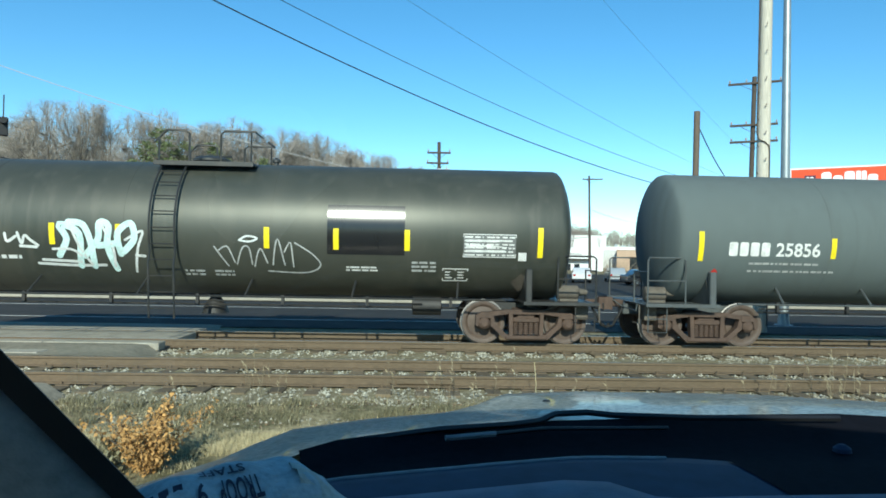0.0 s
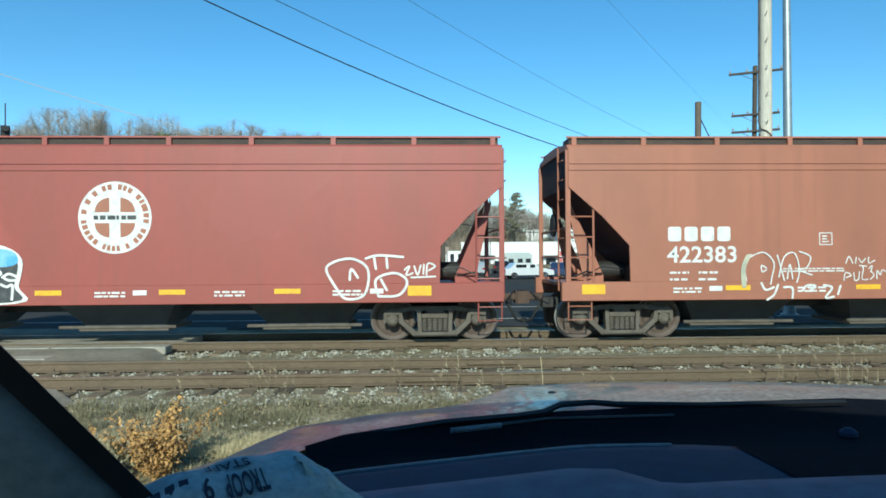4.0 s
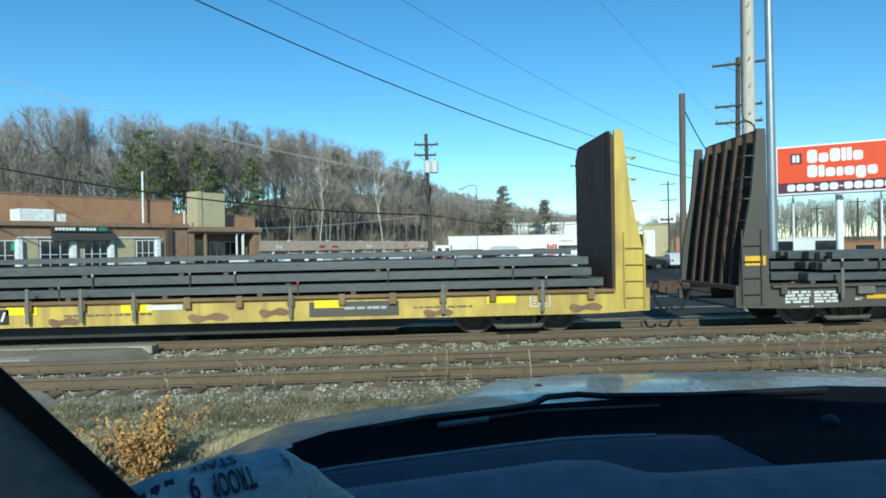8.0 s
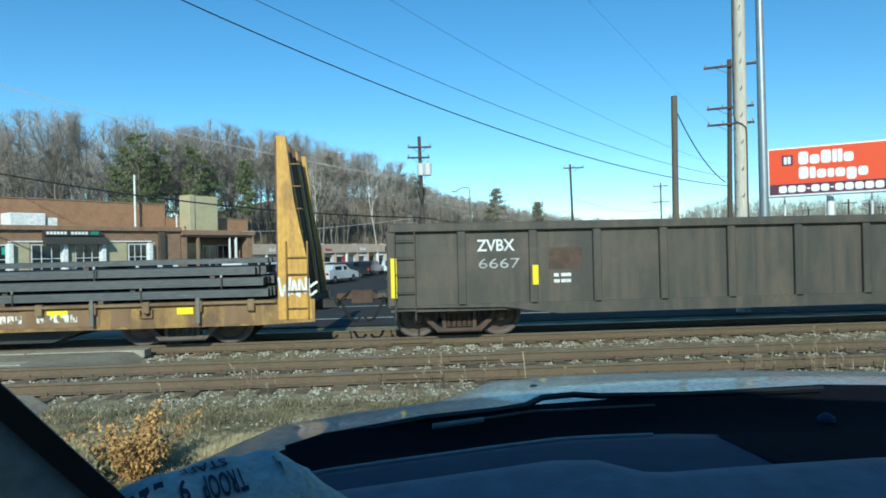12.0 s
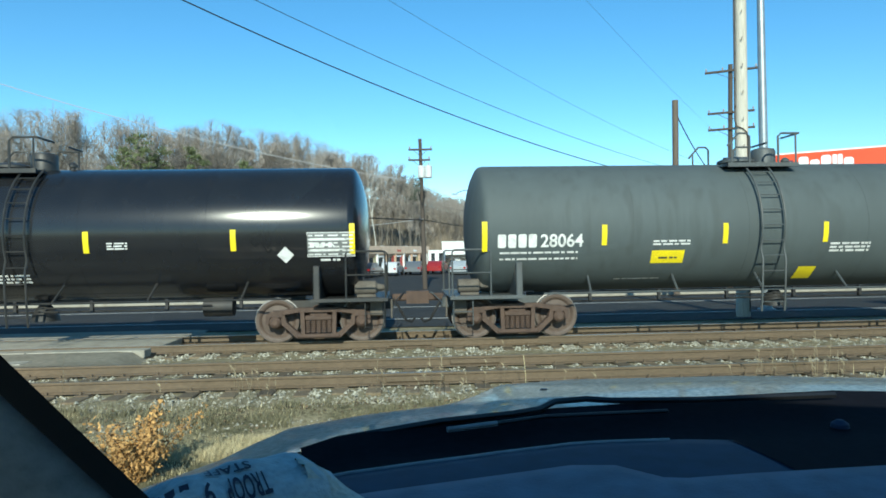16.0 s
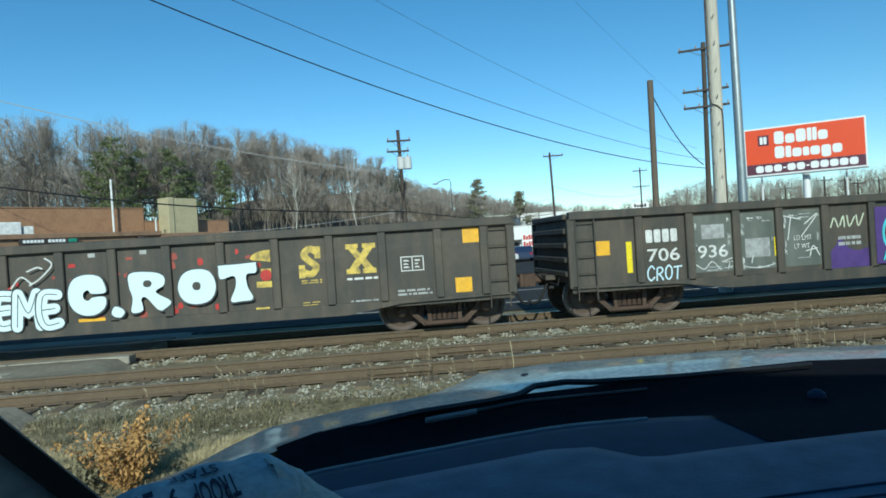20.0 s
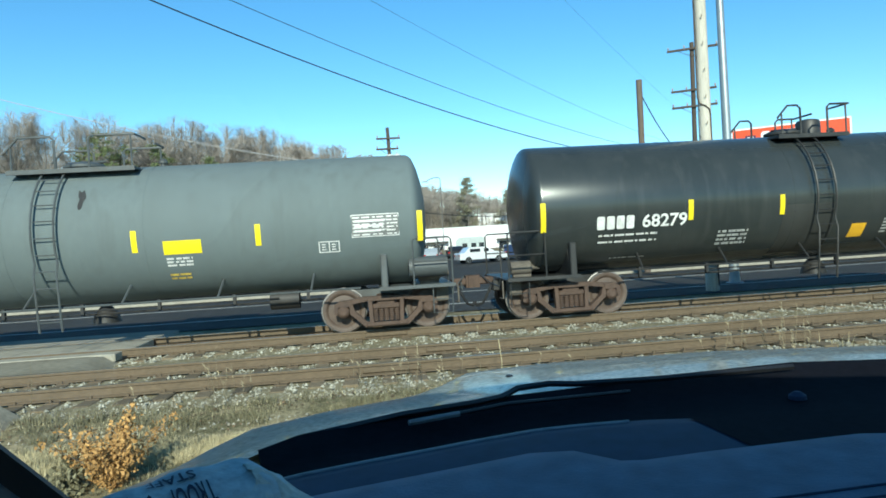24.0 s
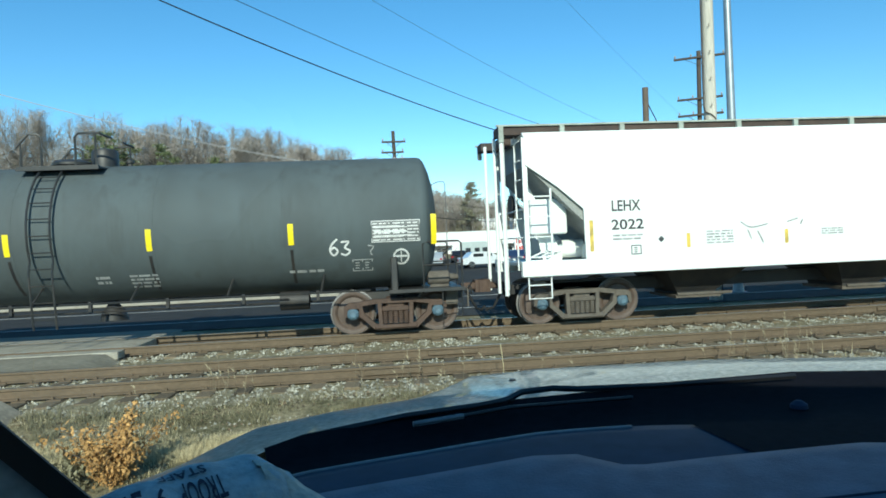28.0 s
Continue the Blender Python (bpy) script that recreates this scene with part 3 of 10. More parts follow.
    arc = [(-1.43, 0.5), (-1.48, 0.95), (-R - 0.1, 1.6)] + [(-(R + 0.12) * math.cos(a), zc + (R + 0.12) * math.sin(a)) for a in [radians(w) for w in range(-20, 66, 9)]]
    ladder(car, trim, (lx, arc), lw)
    top = zc + R
    a, b = plat
    for q in (1, -1):
        y0, y1 = sorted((q * 0.5, q * 0.98))
        deck = part("top_platform", G().box(a, y0, top - 0.13, b, y1, top - 0.09).box(a, q * 0.975 - 0.025, top - 0.16, b, q * 0.975 + 0.025, top - 0.07), trim, car)
    m = (a + b) / 2
    for y in (-0.97, 0.97):
        ob = G().pipe([(m + 0.35, y, top - 0.1), (m + 0.35, y, top + 0.5), (m + 0.42, y, top + 0.57), (b + 0.02, y, top + 0.57), (b + 0.02, y * 0.3, top + 0.57)], 0.024, 6)
        ob.pipe([(b - 0.05, y, top - 0.1), (b - 0.05, y, top + 0.57)], 0.02, 6)
        part("platform_rail", ob, trim, deck)
        ob = G().pipe([(m - 0.3, y, top - 0.1), (m - 0.3, y, top + 0.5), (m - 0.37, y, top + 0.57), (a + 0.25, y, top + 0.57), (a, y, top + 0.3)], 0.024, 6)
        ob.pipe([(a + 0.1, y, top - 0.1), (a + 0.1, y, top + 0.38)], 0.02, 6)
        part("platform_rail", ob, trim, deck)
    g = G().lathe([(0, 0.36), (0.09, 0.36), (0.1, 0.41), (0.15, 0.41), (0.2, 0.3), (0.24, 0.1)], (m - 0.12, 0, top - 0.06), "z", 20)
    g.pipe([(m - 0.45, -0.1, top + 0.14), (m + 0.3, 0.05, top + 0.18)], 0.025, 6)
    part("manway", g, trim, car)
    if domes == "hood":
        g = G().lathe([(0, 0.27), (0.36, 0.27), (0.42, 0.24), (0.45, 0.12)], (m + 0.55, 0, top - 0.06), "z", 20)
        part("valve_housing", g, trim, car)
    g = G().lathe([(0, 0.05), (0.1, 0.05), (0.1, 0.09), (0.15, 0.09), (0.2, 0.03)], (b + 0.28, 0, top - 0.03), "z", 10)
    part("safety_valve", g, trim, car)
    for i, x in enumerate(stripes):
        tall = 0.62 if i in (0, len(stripes) - 1) and abs(x) > 6 else 0.43
        patch(car, surf, x - 0.055, 2.13 - tall / 2 + 0.03, x + 0.055, 2.13 + tall / 2 + 0.03, M_YELLOW, 0.006, "reflector_stripe", n=6)
    for s in (-1, 1):
        add_truck(car, s * half, steel, cap or steel)
    add_ends(car, half, trim, reach)
    return car, surf


def data_panel(car, surf, x, z=2.1, w=0.95, h=0.46, seed=1, material=None):
    patch(car, surf, x - w / 2, z - h / 2, x + w / 2, z + h / 2, material or M_PANELGREY, 0.005, "data_panel")
    for k, f in enumerate((0.0, 0.42, 0.72)):
        bars(car, surf, x - w / 2 + f * w + 0.02, z - h / 2 + 0.02, x - w / 2 + (0.4, 0.7, 1.0)[k] * w - 0.02, z + h / 2 - 0.02, 6, M_WHITE, int(abs(x) * 50) + k, 0.009, fill=0.4)
    frame_box(car, surf, x - w / 2, z - h / 2, x + w / 2, z + h / 2, M_WHITE, 0.016, 0.010, "panel_ruling", 1)


def diamond(car, surf, x, z, r, material, name="placard"):
    g = G()
    g.sheet([[surf(x - r, z, 0.01), surf(x, z + r, 0.01)], [surf(x, z - r, 0.01), surf(x + r, z, 0.01)]])
    return part(name, g, material, car, fix=False)


def end_cage(car, s, xe, xb, paint, z0, z1, width=1.5):
    """Corner posts, ladders, platform and brake gear in a hopper's open end; xe: the end's place, xb: where the side sheet begins."""
    at_x = lambda d: xe - s * d
    for y in (-width, width):
        part("corner_post", G().box(xe - 0.05, y - 0.03, z0 - 0.3, xe + 0.05, y + 0.03, z1), paint, car)
    stile = part("side_ladder", G().pipe([(at_x(0.52), -width - 0.02, z0 - 0.02), (at_x(0.52), -width - 0.02, z0 + 1.5)], 0.024, 6), paint, car)
    for k in range(4):
        z = z0 + 0.08 + 0.42 * k
        part("rung", G().pipe([(xe, -width - 0.02, z), (at_x(0.52), -width - 0.02, z)], 0.016, 5), paint, stile)
    step_iron = G().pipe([(xe, -width, z0 - 0.2), (xe, -width, z0 - 0.78), (at_x(0.48), -width, z0 - 0.78), (at_x(0.48), -width, z0 - 0.2)], 0.018, 6)
    step_iron.pipe([(xe, -width, z0 - 0.5), (at_x(0.48), -width, z0 - 0.5)], 0.014, 5)
    part("sill_step", step_iron, paint, car)
    end = part("end_ladder", G().pipe([(xe + s * 0.1, -width + 0.46, z0 - 0.2), (xe + s * 0.1, -width + 0.46, z1 + 0.1)], 0.02, 6), paint, car)
    for k in range(7):
        z = z0 + 0.1 + 0.4 * k
        if z < z1:
            part("rung", G().pipe([(xe + s * 0.1, -width + 0.02, z), (xe + s * 0.1, -width + 0.46, z)], 0.014, 5), paint, end)
    for y in (-0.82, 0.82):                                 # bent shear plates between the slope sheet and the bolster
        a, b = sorted((y, y + 0.02))
        part("shear_plate", G().prism([(at_x(0.12), z0 + 1.75), (at_x(0.24), z0 + 1.6), (at_x(0.55), z0 + 0.95), (at_x(0.92), z0 + 0.1), (at_x(0.92), z0 - 0.05), (at_x(0.5), z0 - 0.05), (at_x(0.3), z0 + 0.9)], a, b), paint, car)
    g = G()
    for z in (z0 + 0.5, z0 + 1.1):
        g.pipe([(at_x(0.02), -width, z), (at_x(0.02), width, z)], 0.018, 6)
    part("end_rail", g, paint, car)
    a, b = sorted((xe, xb - s * 0.3))
    part("end_platform", G().box(a, -width, z0 - 0.12, b, width, z0 - 0.05), paint, car)
    foot = part("corner_plate", G().box(min(xe, at_x(0.5)), -width - 0.03, z0 - 0.34, max(xe, at_x(0.5)), -width + 0.01, z0 + 0.02, 0.01), paint, car)
    g = G().lathe([(-0.03, 0.27), (0.03, 0.27)], (at_x(0.12), 0.55, z0 + 1.25), "x", 16)
    g.lathe([(-0.1, 0.05), (0.1, 0.05)], (at_x(0.2), 0.55, z0 + 1.25), "x", 8)
    part("brake_wheel", g, M_BLACKSTEEL, car)
    g = G().lathe([(-0.36, 0.05), (-0.33, 0.2), (0.33, 0.2), (0.36, 0.05)], (at_x(1.15), -0.45, z0 + 0.22), "x", 14)
    g.lathe([(-0.12, 0.16), (0.12, 0.16)], (at_x(0.75), -0.6, z0 + 0.2), "y", 12)
    g.box(at_x(1.6) - 0.15, -0.9, z0 - 0.02, at_x(1.6) + 0.15, -0.5, z0 + 0.3, 0.02)
    g.pipe([(at_x(0.1), -0.9, z0 + 0.02), (at_x(0.5), -1.0, z0 + 0.2), (at_x(0.9), -0.8, z0 + 0.12)], 0.02, 6)
    g.pipe([(at_x(0.3), -1.2, z0 + 0.05), (at_x(0.8), -1.1, z0 + 0.3), (at_x(1.3), -0.9, z0 + 0.25)], 0.014, 5)
    part("brake_gear", g, M_BLACKSTEEL if paint is not P_PURE else paint, car)


def roof_walk(car, x0, x1, z, material, posts, width=1.42, deck=None):
    """Rails, grated running boards and hatch covers on a hopper's roof."""
    deck = deck or P_WALK
    for y in (-width, width):
        g = G().box(x0, y - 0.025, z + 0.19, x1, y + 0.03, z + 0.225)
        r = part("roof_rail", g, material, car)
        for x in posts:
            q = 1 if y > 0 else -1
            part("rail_post", G().prism([(y + 0.02 * q, z - 0.1), (y - 0.16 * q, z + 0.19), (y + 0.02 * q, z + 0.19)], x - 0.04, x + 0.04, "x").box(x - 0.05, y - 0.036, z - 0.14, x + 0.05, y + 0.036, z + 0.188), material, r)
        a, b = sorted((y * 0.6, y * 0.98))
        part("running_board", G().box(x0 + 0.05, a, z + 0.02, x1 - 0.05, b, z + 0.20), deck, car, "dark grated running board")
    part("hatch_coaming", G().box(x0 + 0.3, -0.34, z - 0.05, x1 - 0.3, 0.34, z + 0.13, 0.03), deck, car)
    n = 10
    for i in range(n):
        x = x0 + (x1 - x0) * (i + 0.5) / n
        part("roof_hatch", G().box(x - 0.55, -0.4, z + 0.12, x + 0.55, 0.4, z + 0.18, 0.03), deck, car)
        part("hatch_latch", G().box(x - 0.03, -0.46, z + 0.1, x + 0.03, -0.38, z + 0.2), material, car)


P_RAILGREEN = mat("grey_green_rail_paint", (0.36, 0.4, 0.35), 0.7, second=(0.2, 0.2, 0.17), scale=4)
P_WALK = mat("grimy_roof_grating", (0.05, 0.036, 0.03), 0.8, second=(0.1, 0.065, 0.045), scale=5, stretch=(0.4, 1, 1), bump=0.3, bscale=60)
M_PANELGREY = mat("grey_panel_film", (0.17, 0.175, 0.17), 0.5)


def hopper_car(centre, half, label, paint, ends, slope, sill, eave, bays, dark, posts=(), ribs=(), steel=None, reach=2.0, curved=False, hw=1.55, cap=None, bay_z=0.45, ends_mat=None, post_mat=None):
    """A covered hopper. ends: x of the body's ends; slope: (z where the end sheet turns in, x and z of its foot); sill: z of the side sill's
    foot and top; eave: z."""
    steel = steel or M_FRAME_GREY
    car = freight_car("covered_hopper", label, "hopper car", centre)
    xe, (zs, dx, zf), (s0, s1) = ends, slope, sill
    top = eave
    if curved:                                             # bulging sides, rounded roof edge
        sec = [(-hw + 0.32, s1 - 0.1), (-hw, s1 + 0.02), (-hw, s1 + 0.4), (-hw - 0.03, 2.6), (-hw, 3.6), (-hw + 0.04, top - 0.12), (-hw + 0.14, top), (0, top + 0.12)]
    else:
        sec = [(-hw, s1 - 0.1), (-hw, top), (-hw + 0.05, top + 0.03), (0, top + 0.14)]
    sec = sec + [(-y, z) for y, z in reversed(sec[:-1])]
    xs = [-xe + dx + 0.02, -xe + dx * 0.5, -xe + 0.02, xe - 0.02, xe - dx * 0.5, xe - dx - 0.02]
    n = len(sec)
    g = G()
    # body between the end sheets: the section, cut by the slope sheets
    half_sec = [(-xe + 0.03, zs), (-xe + 0.03, top), (xe - 0.03, top), (xe - 0.03, zs), (xe - dx * 1.75, s1 - 0.1), (-xe + dx * 1.75, s1 - 0.1)]
    g.prism(half_sec, -hw + 0.06, hw - 0.06)
    # ends_mat darkens these overhanging sheets: their shade is put into the colour
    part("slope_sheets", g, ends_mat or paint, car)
    g = G()
    for q in (-1, 1):                                      # side sheets with the cut-away ends
        out = [(-xe, top), (-xe, zs), (-xe + dx * 0.55, zs - (zs - zf) * 0.5), (-xe + dx, zf), (-xe + dx + 0.02, s1), (xe - dx - 0.02, s1), (xe - dx, zf), (xe - dx * 0.55, zs - (zs - zf) * 0.5), (xe, zs), (xe, top)]
        if not curved:
            g.prism(out, q * hw - 0.025, q * hw + 0.025)
        else:
            def bulge(z):
                u = min(max((z - s1) / (top - s1), 0), 1)
                return hw - 0.05 + 0.07 * math.sin(math.pi * u) - (0.10 * ((u - 0.9) / 0.1) ** 2 if u > 0.9 else 0)
            def left(z):
                if z >= zs:
                    return -xe
                if z >= zf:
                    return -xe + dx * ((zs - z) / (zs - zf)) ** 0.8
                return -xe + dx
            zz = [s1 + (top - s1) * i / 24 for i in range(25)]
            rows = [[(left(z) * (1 - u) + -left(z) * u, q * bulge(z), z) for u in [k / 8 for k in range(9)]] for z in zz]
            inner = [[(x, y - q * 0.03, z) for x, y, z in row] for row in rows]
            g.sheet(rows).sheet(inner)
    side = part("side_sheet", g, paint, car, smooth=50, fix=not curved)
    for k, x in enumerate(posts):
        part("side_post", G().box(x - 0.055, -hw - 0.10, s1 - 0.06, x + 0.055, -hw - 0.02, top - 0.05, 0.012), post_mat or paint, side)
        part("side_post", G().box(x - 0.055, hw + 0.02, s1 - 0.06, x + 0.055, hw + 0.10, top - 0.05, 0.012), post_mat or paint, side)
    for z in ribs:
        part("seam", G().box(-xe + 0.02, -hw - 0.045, z - 0.012, xe - 0.02, -hw - 0.02, z + 0.012), paint, side)
    g = G()
    g.prism([(-hw - 0.02, top - 0.04), (-hw + 0.05, top + 0.05), (-0.4, top + 0.16), (0.4, top + 0.16), (hw - 0.05, top + 0.05), (hw + 0.02, top - 0.04)], -xe - 0.02, xe + 0.02, "x")
    part("roof", g, paint, car)
    g = G()
    for q in (-1, 1):
        a, b = sorted((q * (hw + 0.03), q * (hw - 0.12)))
        g.box(-half - reach + 0.6, a, s0, half + reach - 0.6, b, s1, 0.012)
    part("side_sill", g, paint, car)
    part("centre_sill", G().box(-half - 0.6, -0.2, 0.62, half + 0.6, 0.2, 0.9), M_BLACKSTEEL, car)
    for x, w, lo in bays:
        g = G()
        for q in (-0.72,):
            r0 = [(x - w / 2, -hw + 0.12), (x + w / 2, -hw + 0.12), (x + w / 2, hw - 0.12), (x - w / 2, hw - 0.12)]
            r1 = [(x - lo / 2, -0.62), (x + lo / 2, -0.62), (x + lo / 2, 0.62), (x - lo / 2, 0.62)]
            g.add([(a, b, s1 - 0.05) for a, b in r0] + [(a, b, bay_z + 0.08) for a, b in r1] + [(a, b, bay_z) for a, b in r1],
                  [(0, 1, 5, 4), (1, 2, 6, 5), (2, 3, 7, 6), (3, 0, 4, 7), (4, 5, 9, 8), (5, 6, 10, 9), (6, 7, 11, 10), (7, 4, 8, 11), (8, 9, 10, 11), (3, 2, 1, 0)])
        b = part("outlet_bay", g, dark, car)
        g = G().box(x - lo / 2 - 0.08, -0.72, bay_z - 0.05, x + lo / 2 + 0.08, 0.72, bay_z + 0.02)
        g.pipe([(x - lo * 0.7, -1.0, bay_z + 0.06), (x + lo * 0.7, -1.0, bay_z + 0.06)], 0.035, 8)
        part("outlet_gate", g, M_FRAME_GREY, b)
    for s in (-1, 1):
        end_cage(car, s, s * xe, s * (xe - dx), paint, s1, top - 0.05)
        add_truck(car, s * half, steel, cap or steel)
    add_ends(car, half, M_BLACKSTEEL, reach)
    return car, flat(-hw - 0.026)


def gondola(centre, half, label, paint, xe, posts, top=2.25, bot=0.6, reach=2.0, hw=1.52):
    car = freight_car("gondola_car", label, "gondola car", centre)
    surf = flat(-hw - 0.02)
    for q in (-1, 1):
        g = G()
        g.box(-xe, q * hw - 0.02, bot, xe, q * hw + 0.02, top - 0.02)
        s = part("side_wall", g, paint, car)
        part("top_chord", G().box(-xe - 0.02, min(q * (hw - 0.06), q * (hw + 0.13)), top - 0.1, xe + 0.02, max(q * (hw - 0.06), q * (hw + 0.13)), top + 0.07, 0.015), paint, s)
        a, b = sorted((q * hw, q * (hw + 0.1)))
        part("bottom_chord", G().prism([(-xe, bot + 0.1), (-half + 0.9, bot + 0.06), (-half + 2.0, bot - 0.1), (half - 2.0, bot - 0.1), (half - 0.9, bot + 0.06), (xe, bot + 0.1), (xe, bot + 0.14), (-xe, bot + 0.14)], a, b), paint, s)
        for x in posts:
            part("side_post", G().box(x - 0.085, a, bot + 0.1, x + 0.085, b, top - 0.08, 0.015), paint, s)
    for s in (-1, 1):
        g = G().box(min(s * xe, s * (xe - 0.06)), -hw + 0.02, bot + 0.2, max(s * xe, s * (xe - 0.06)), hw - 0.02, top)
        e = part("end_wall", g, paint, car)
        for i in range(5):
            z = bot + 0.4 + i * 0.3
            part("end_rib", G().box(min(s * xe, s * (xe + 0.1)), -hw + 0.1, z - 0.06, max(s * xe, s * (xe + 0.1)), hw - 0.1, z + 0.06, 0.02), paint, e)
        ladder(car, paint, (s * (xe - 0.3), [(-hw - 0.12, bot - 0.15), (-hw - 0.12, top - 0.1)]), 0.4, 0.35, 0.016, "side_grab")
        add_truck(car, s * half, M_RUST, M_RUST)
        g = G().box(min(s * (xe - 0.4), s * (xe + 0.3)), -0.5, 0.85, max(s * (xe - 0.4), s * (xe + 0.3)), 0.5, 0.95)
        part("end_sill", g, paint, car)
    g = G().box(-xe + 0.02, -hw + 0.02, bot + 0.25, xe - 0.02, hw - 0.02, bot + 0.32).box(-half - 0.5, -0.25, bot - 0.05, half + 0.5, 0.25, bot + 0.25)
    for i in range(8):
        x = -half + 1.6 + (2 * half - 3.2) * i / 7
        g.box(x - 0.06, -hw + 0.03, bot, x + 0.06, hw - 0.03, bot + 0.25)
    part("floor", g, M_BLACKSTEEL, car)
    add_ends(car, half, M_BLACKSTEEL, reach)
    return car, surf


M_BEAM = mat("mill_scale_steel", (0.095, 0.10, 0.102), 0.45, 0.25, second=(0.13, 0.13, 0.128), scale=2, stretch=(0.3, 1, 1), bump=0.05)
M_TIMBER = mat("weathered_timber", (0.12, 0.09, 0.065), 0.85, second=(0.07, 0.055, 0.045), scale=5, stretch=(1, 1, 0.3), bump=0.3)


M_STAKE = mat("grey_steel_stakes", (0.16, 0.155, 0.14), 0.6, second=(0.1, 0.08, 0.06), scale=5)


def bulkhead_flat(centre, half, label, paint, inner, xb=9.15, reach=3.55, seed=0, deck=0.93, cap=None, layers=4, ribs=None, stakes=None, pockets=None, plate=None):
    """A flat car between tapered bulkheads, loaded with bundles of long steel."""
    rr = random.Random(seed)
    car = freight_car("bulkhead_flat_car", label, "flat car", centre)
    hw = 1.5
    for q in (-1, 1):
        a, b = sorted((q * (hw - 0.1), q * hw))
        g = G().prism([(-xb - 0.75, deck - 0.46), (-xb + 0.4, deck - 0.5), (xb - 0.4, deck - 0.5), (xb + 0.75, deck - 0.46), (xb + 0.75, deck), (-xb - 0.75, deck)], a, b)
        part("side_sill", g, paint, car)
        g = G().box(-xb, min(q * hw, q * (hw + 0.09)), deck - 0.06, xb, max(q * hw, q * (hw + 0.09)), deck, 0.01)
        part("sill_cap", g, cap or paint, car)
    part("deck", G().box(-xb - 0.7, -hw + 0.1, deck - 0.1, xb + 0.7, hw - 0.1, deck - 0.01), M_TIMBER, car)
    part("centre_sill", G().box(-half - 1.2, -0.3, 0.42, half + 1.2, 0.3, deck - 0.1), M_BLACKSTEEL, car)
    part("fishbelly_girder", G().prism([(-5.6, 0.52), (-4.6, 0.16), (4.6, 0.16), (5.6, 0.52)], -1.1, 1.1), M_BLACKSTEEL, car)
    if stakes is None:
        pockets = [-xb + 0.5 + (2 * xb - 1) * i / 17 for i in range(18)]
        stakes = [(pockets[i], deck - 0.42, deck + rr.uniform(0.08, 0.3)) for i in (1, 6, 7, 8, 11, 14, 16)]
    for x in pockets:
        part("stake_pocket", G().box(x - 0.07, -hw - 0.1, deck - 0.2, x + 0.07, -hw - 0.005, deck + 0.03, 0.012), cap or paint, car)
    for x, z0, z1 in stakes:
        part("stake", G().box(x - 0.035, -hw - 0.13, z0, x + 0.035, -hw - 0.102, z1, 0.006), M_STAKE, car)
    for s in (-1, 1):
        g = G()
        g.prism([(-1.42, deck), (1.42, deck), (1.42, 3.95), (1.12, 4.25), (-1.2, 4.25), (-1.42, 4.12)], min(s * xb, s * (xb + 0.06)), max(s * xb, s * (xb + 0.06)), "x")
        wall = part("bulkhead", g, inner, car)
        prof = [(s * (xb + 0.06), 4.22), (s * (xb + 0.24), 4.22), (s * (xb + 0.38), 2.9), (s * (xb + 0.62), 1.7), (s * (xb + 0.7), deck - 0.4), (s * (xb + 0.03), deck - 0.4)]
        for q in (-1, 1):
            a, b = sorted((q * 1.43, q * 1.512))
            gg = G().prism(prof, a, b)
            part("side_plate", gg, plate or paint, wall)
        for y in (-0.95, -0.5, 0.0, 0.5, 0.95):
            part("brace", G().prism([(s * (xb + 0.06), 4.2), (s * (xb + 0.18), 4.2), (s * (xb + 0.5), 2.0), (s * (xb + 0.62), deck), (s * (xb + 0.06), deck)], y - 0.05, y + 0.05), (ribs or inner) if y in (-0.95, 0.5) else inner, wall)
        for z in (1.5, 2.3, 3.1):
            part("crosspiece", G().box(min(s * (xb + 0.06), s * (xb + 0.26)), -1.4, z - 0.06, max(s * (xb + 0.06), s * (xb + 0.26)), 1.4, z + 0.06), inner, wall)
        ladder(car, paint, (s * (xb + 0.42), [(-1.56, 0.55), (-1.56, 2.1)]), 0.42, 0.34, 0.018)
        g = G()
        for z in (2.3, 2.75, 3.2, 3.65):
            g.pipe([(s * (xb + 0.3), -1.5, z), (s * (xb + 0.52), -1.5, z), (s * (xb + 0.52), -1.2, z)], 0.016, 5)
        part("grab_irons", g, paint, wall)
        add_truck(car, s * half, M_FRAME_GREY, M_FRAME_GREY)
    add_ends(car, half, M_BLACKSTEEL, reach, deck - 0.1)
    # the load, in layers on timbers: loose things that lie on the car travel with it
    z = deck + 0.06
    load = part("steel_load", G().box(-xb + 1, -1.3, deck, -xb + 1.1, 1.3, z), M_TIMBER, car, "bundles of long dark steel bars on timber bearers")
    for k in range(9):
        x = -xb + 1.6 + (2 * xb - 3.2) * k / 8
        part("bearer", G().box(x - 0.05, -1.36, deck - 0.005, x + 0.05, 1.36, z), M_TIMBER, load)
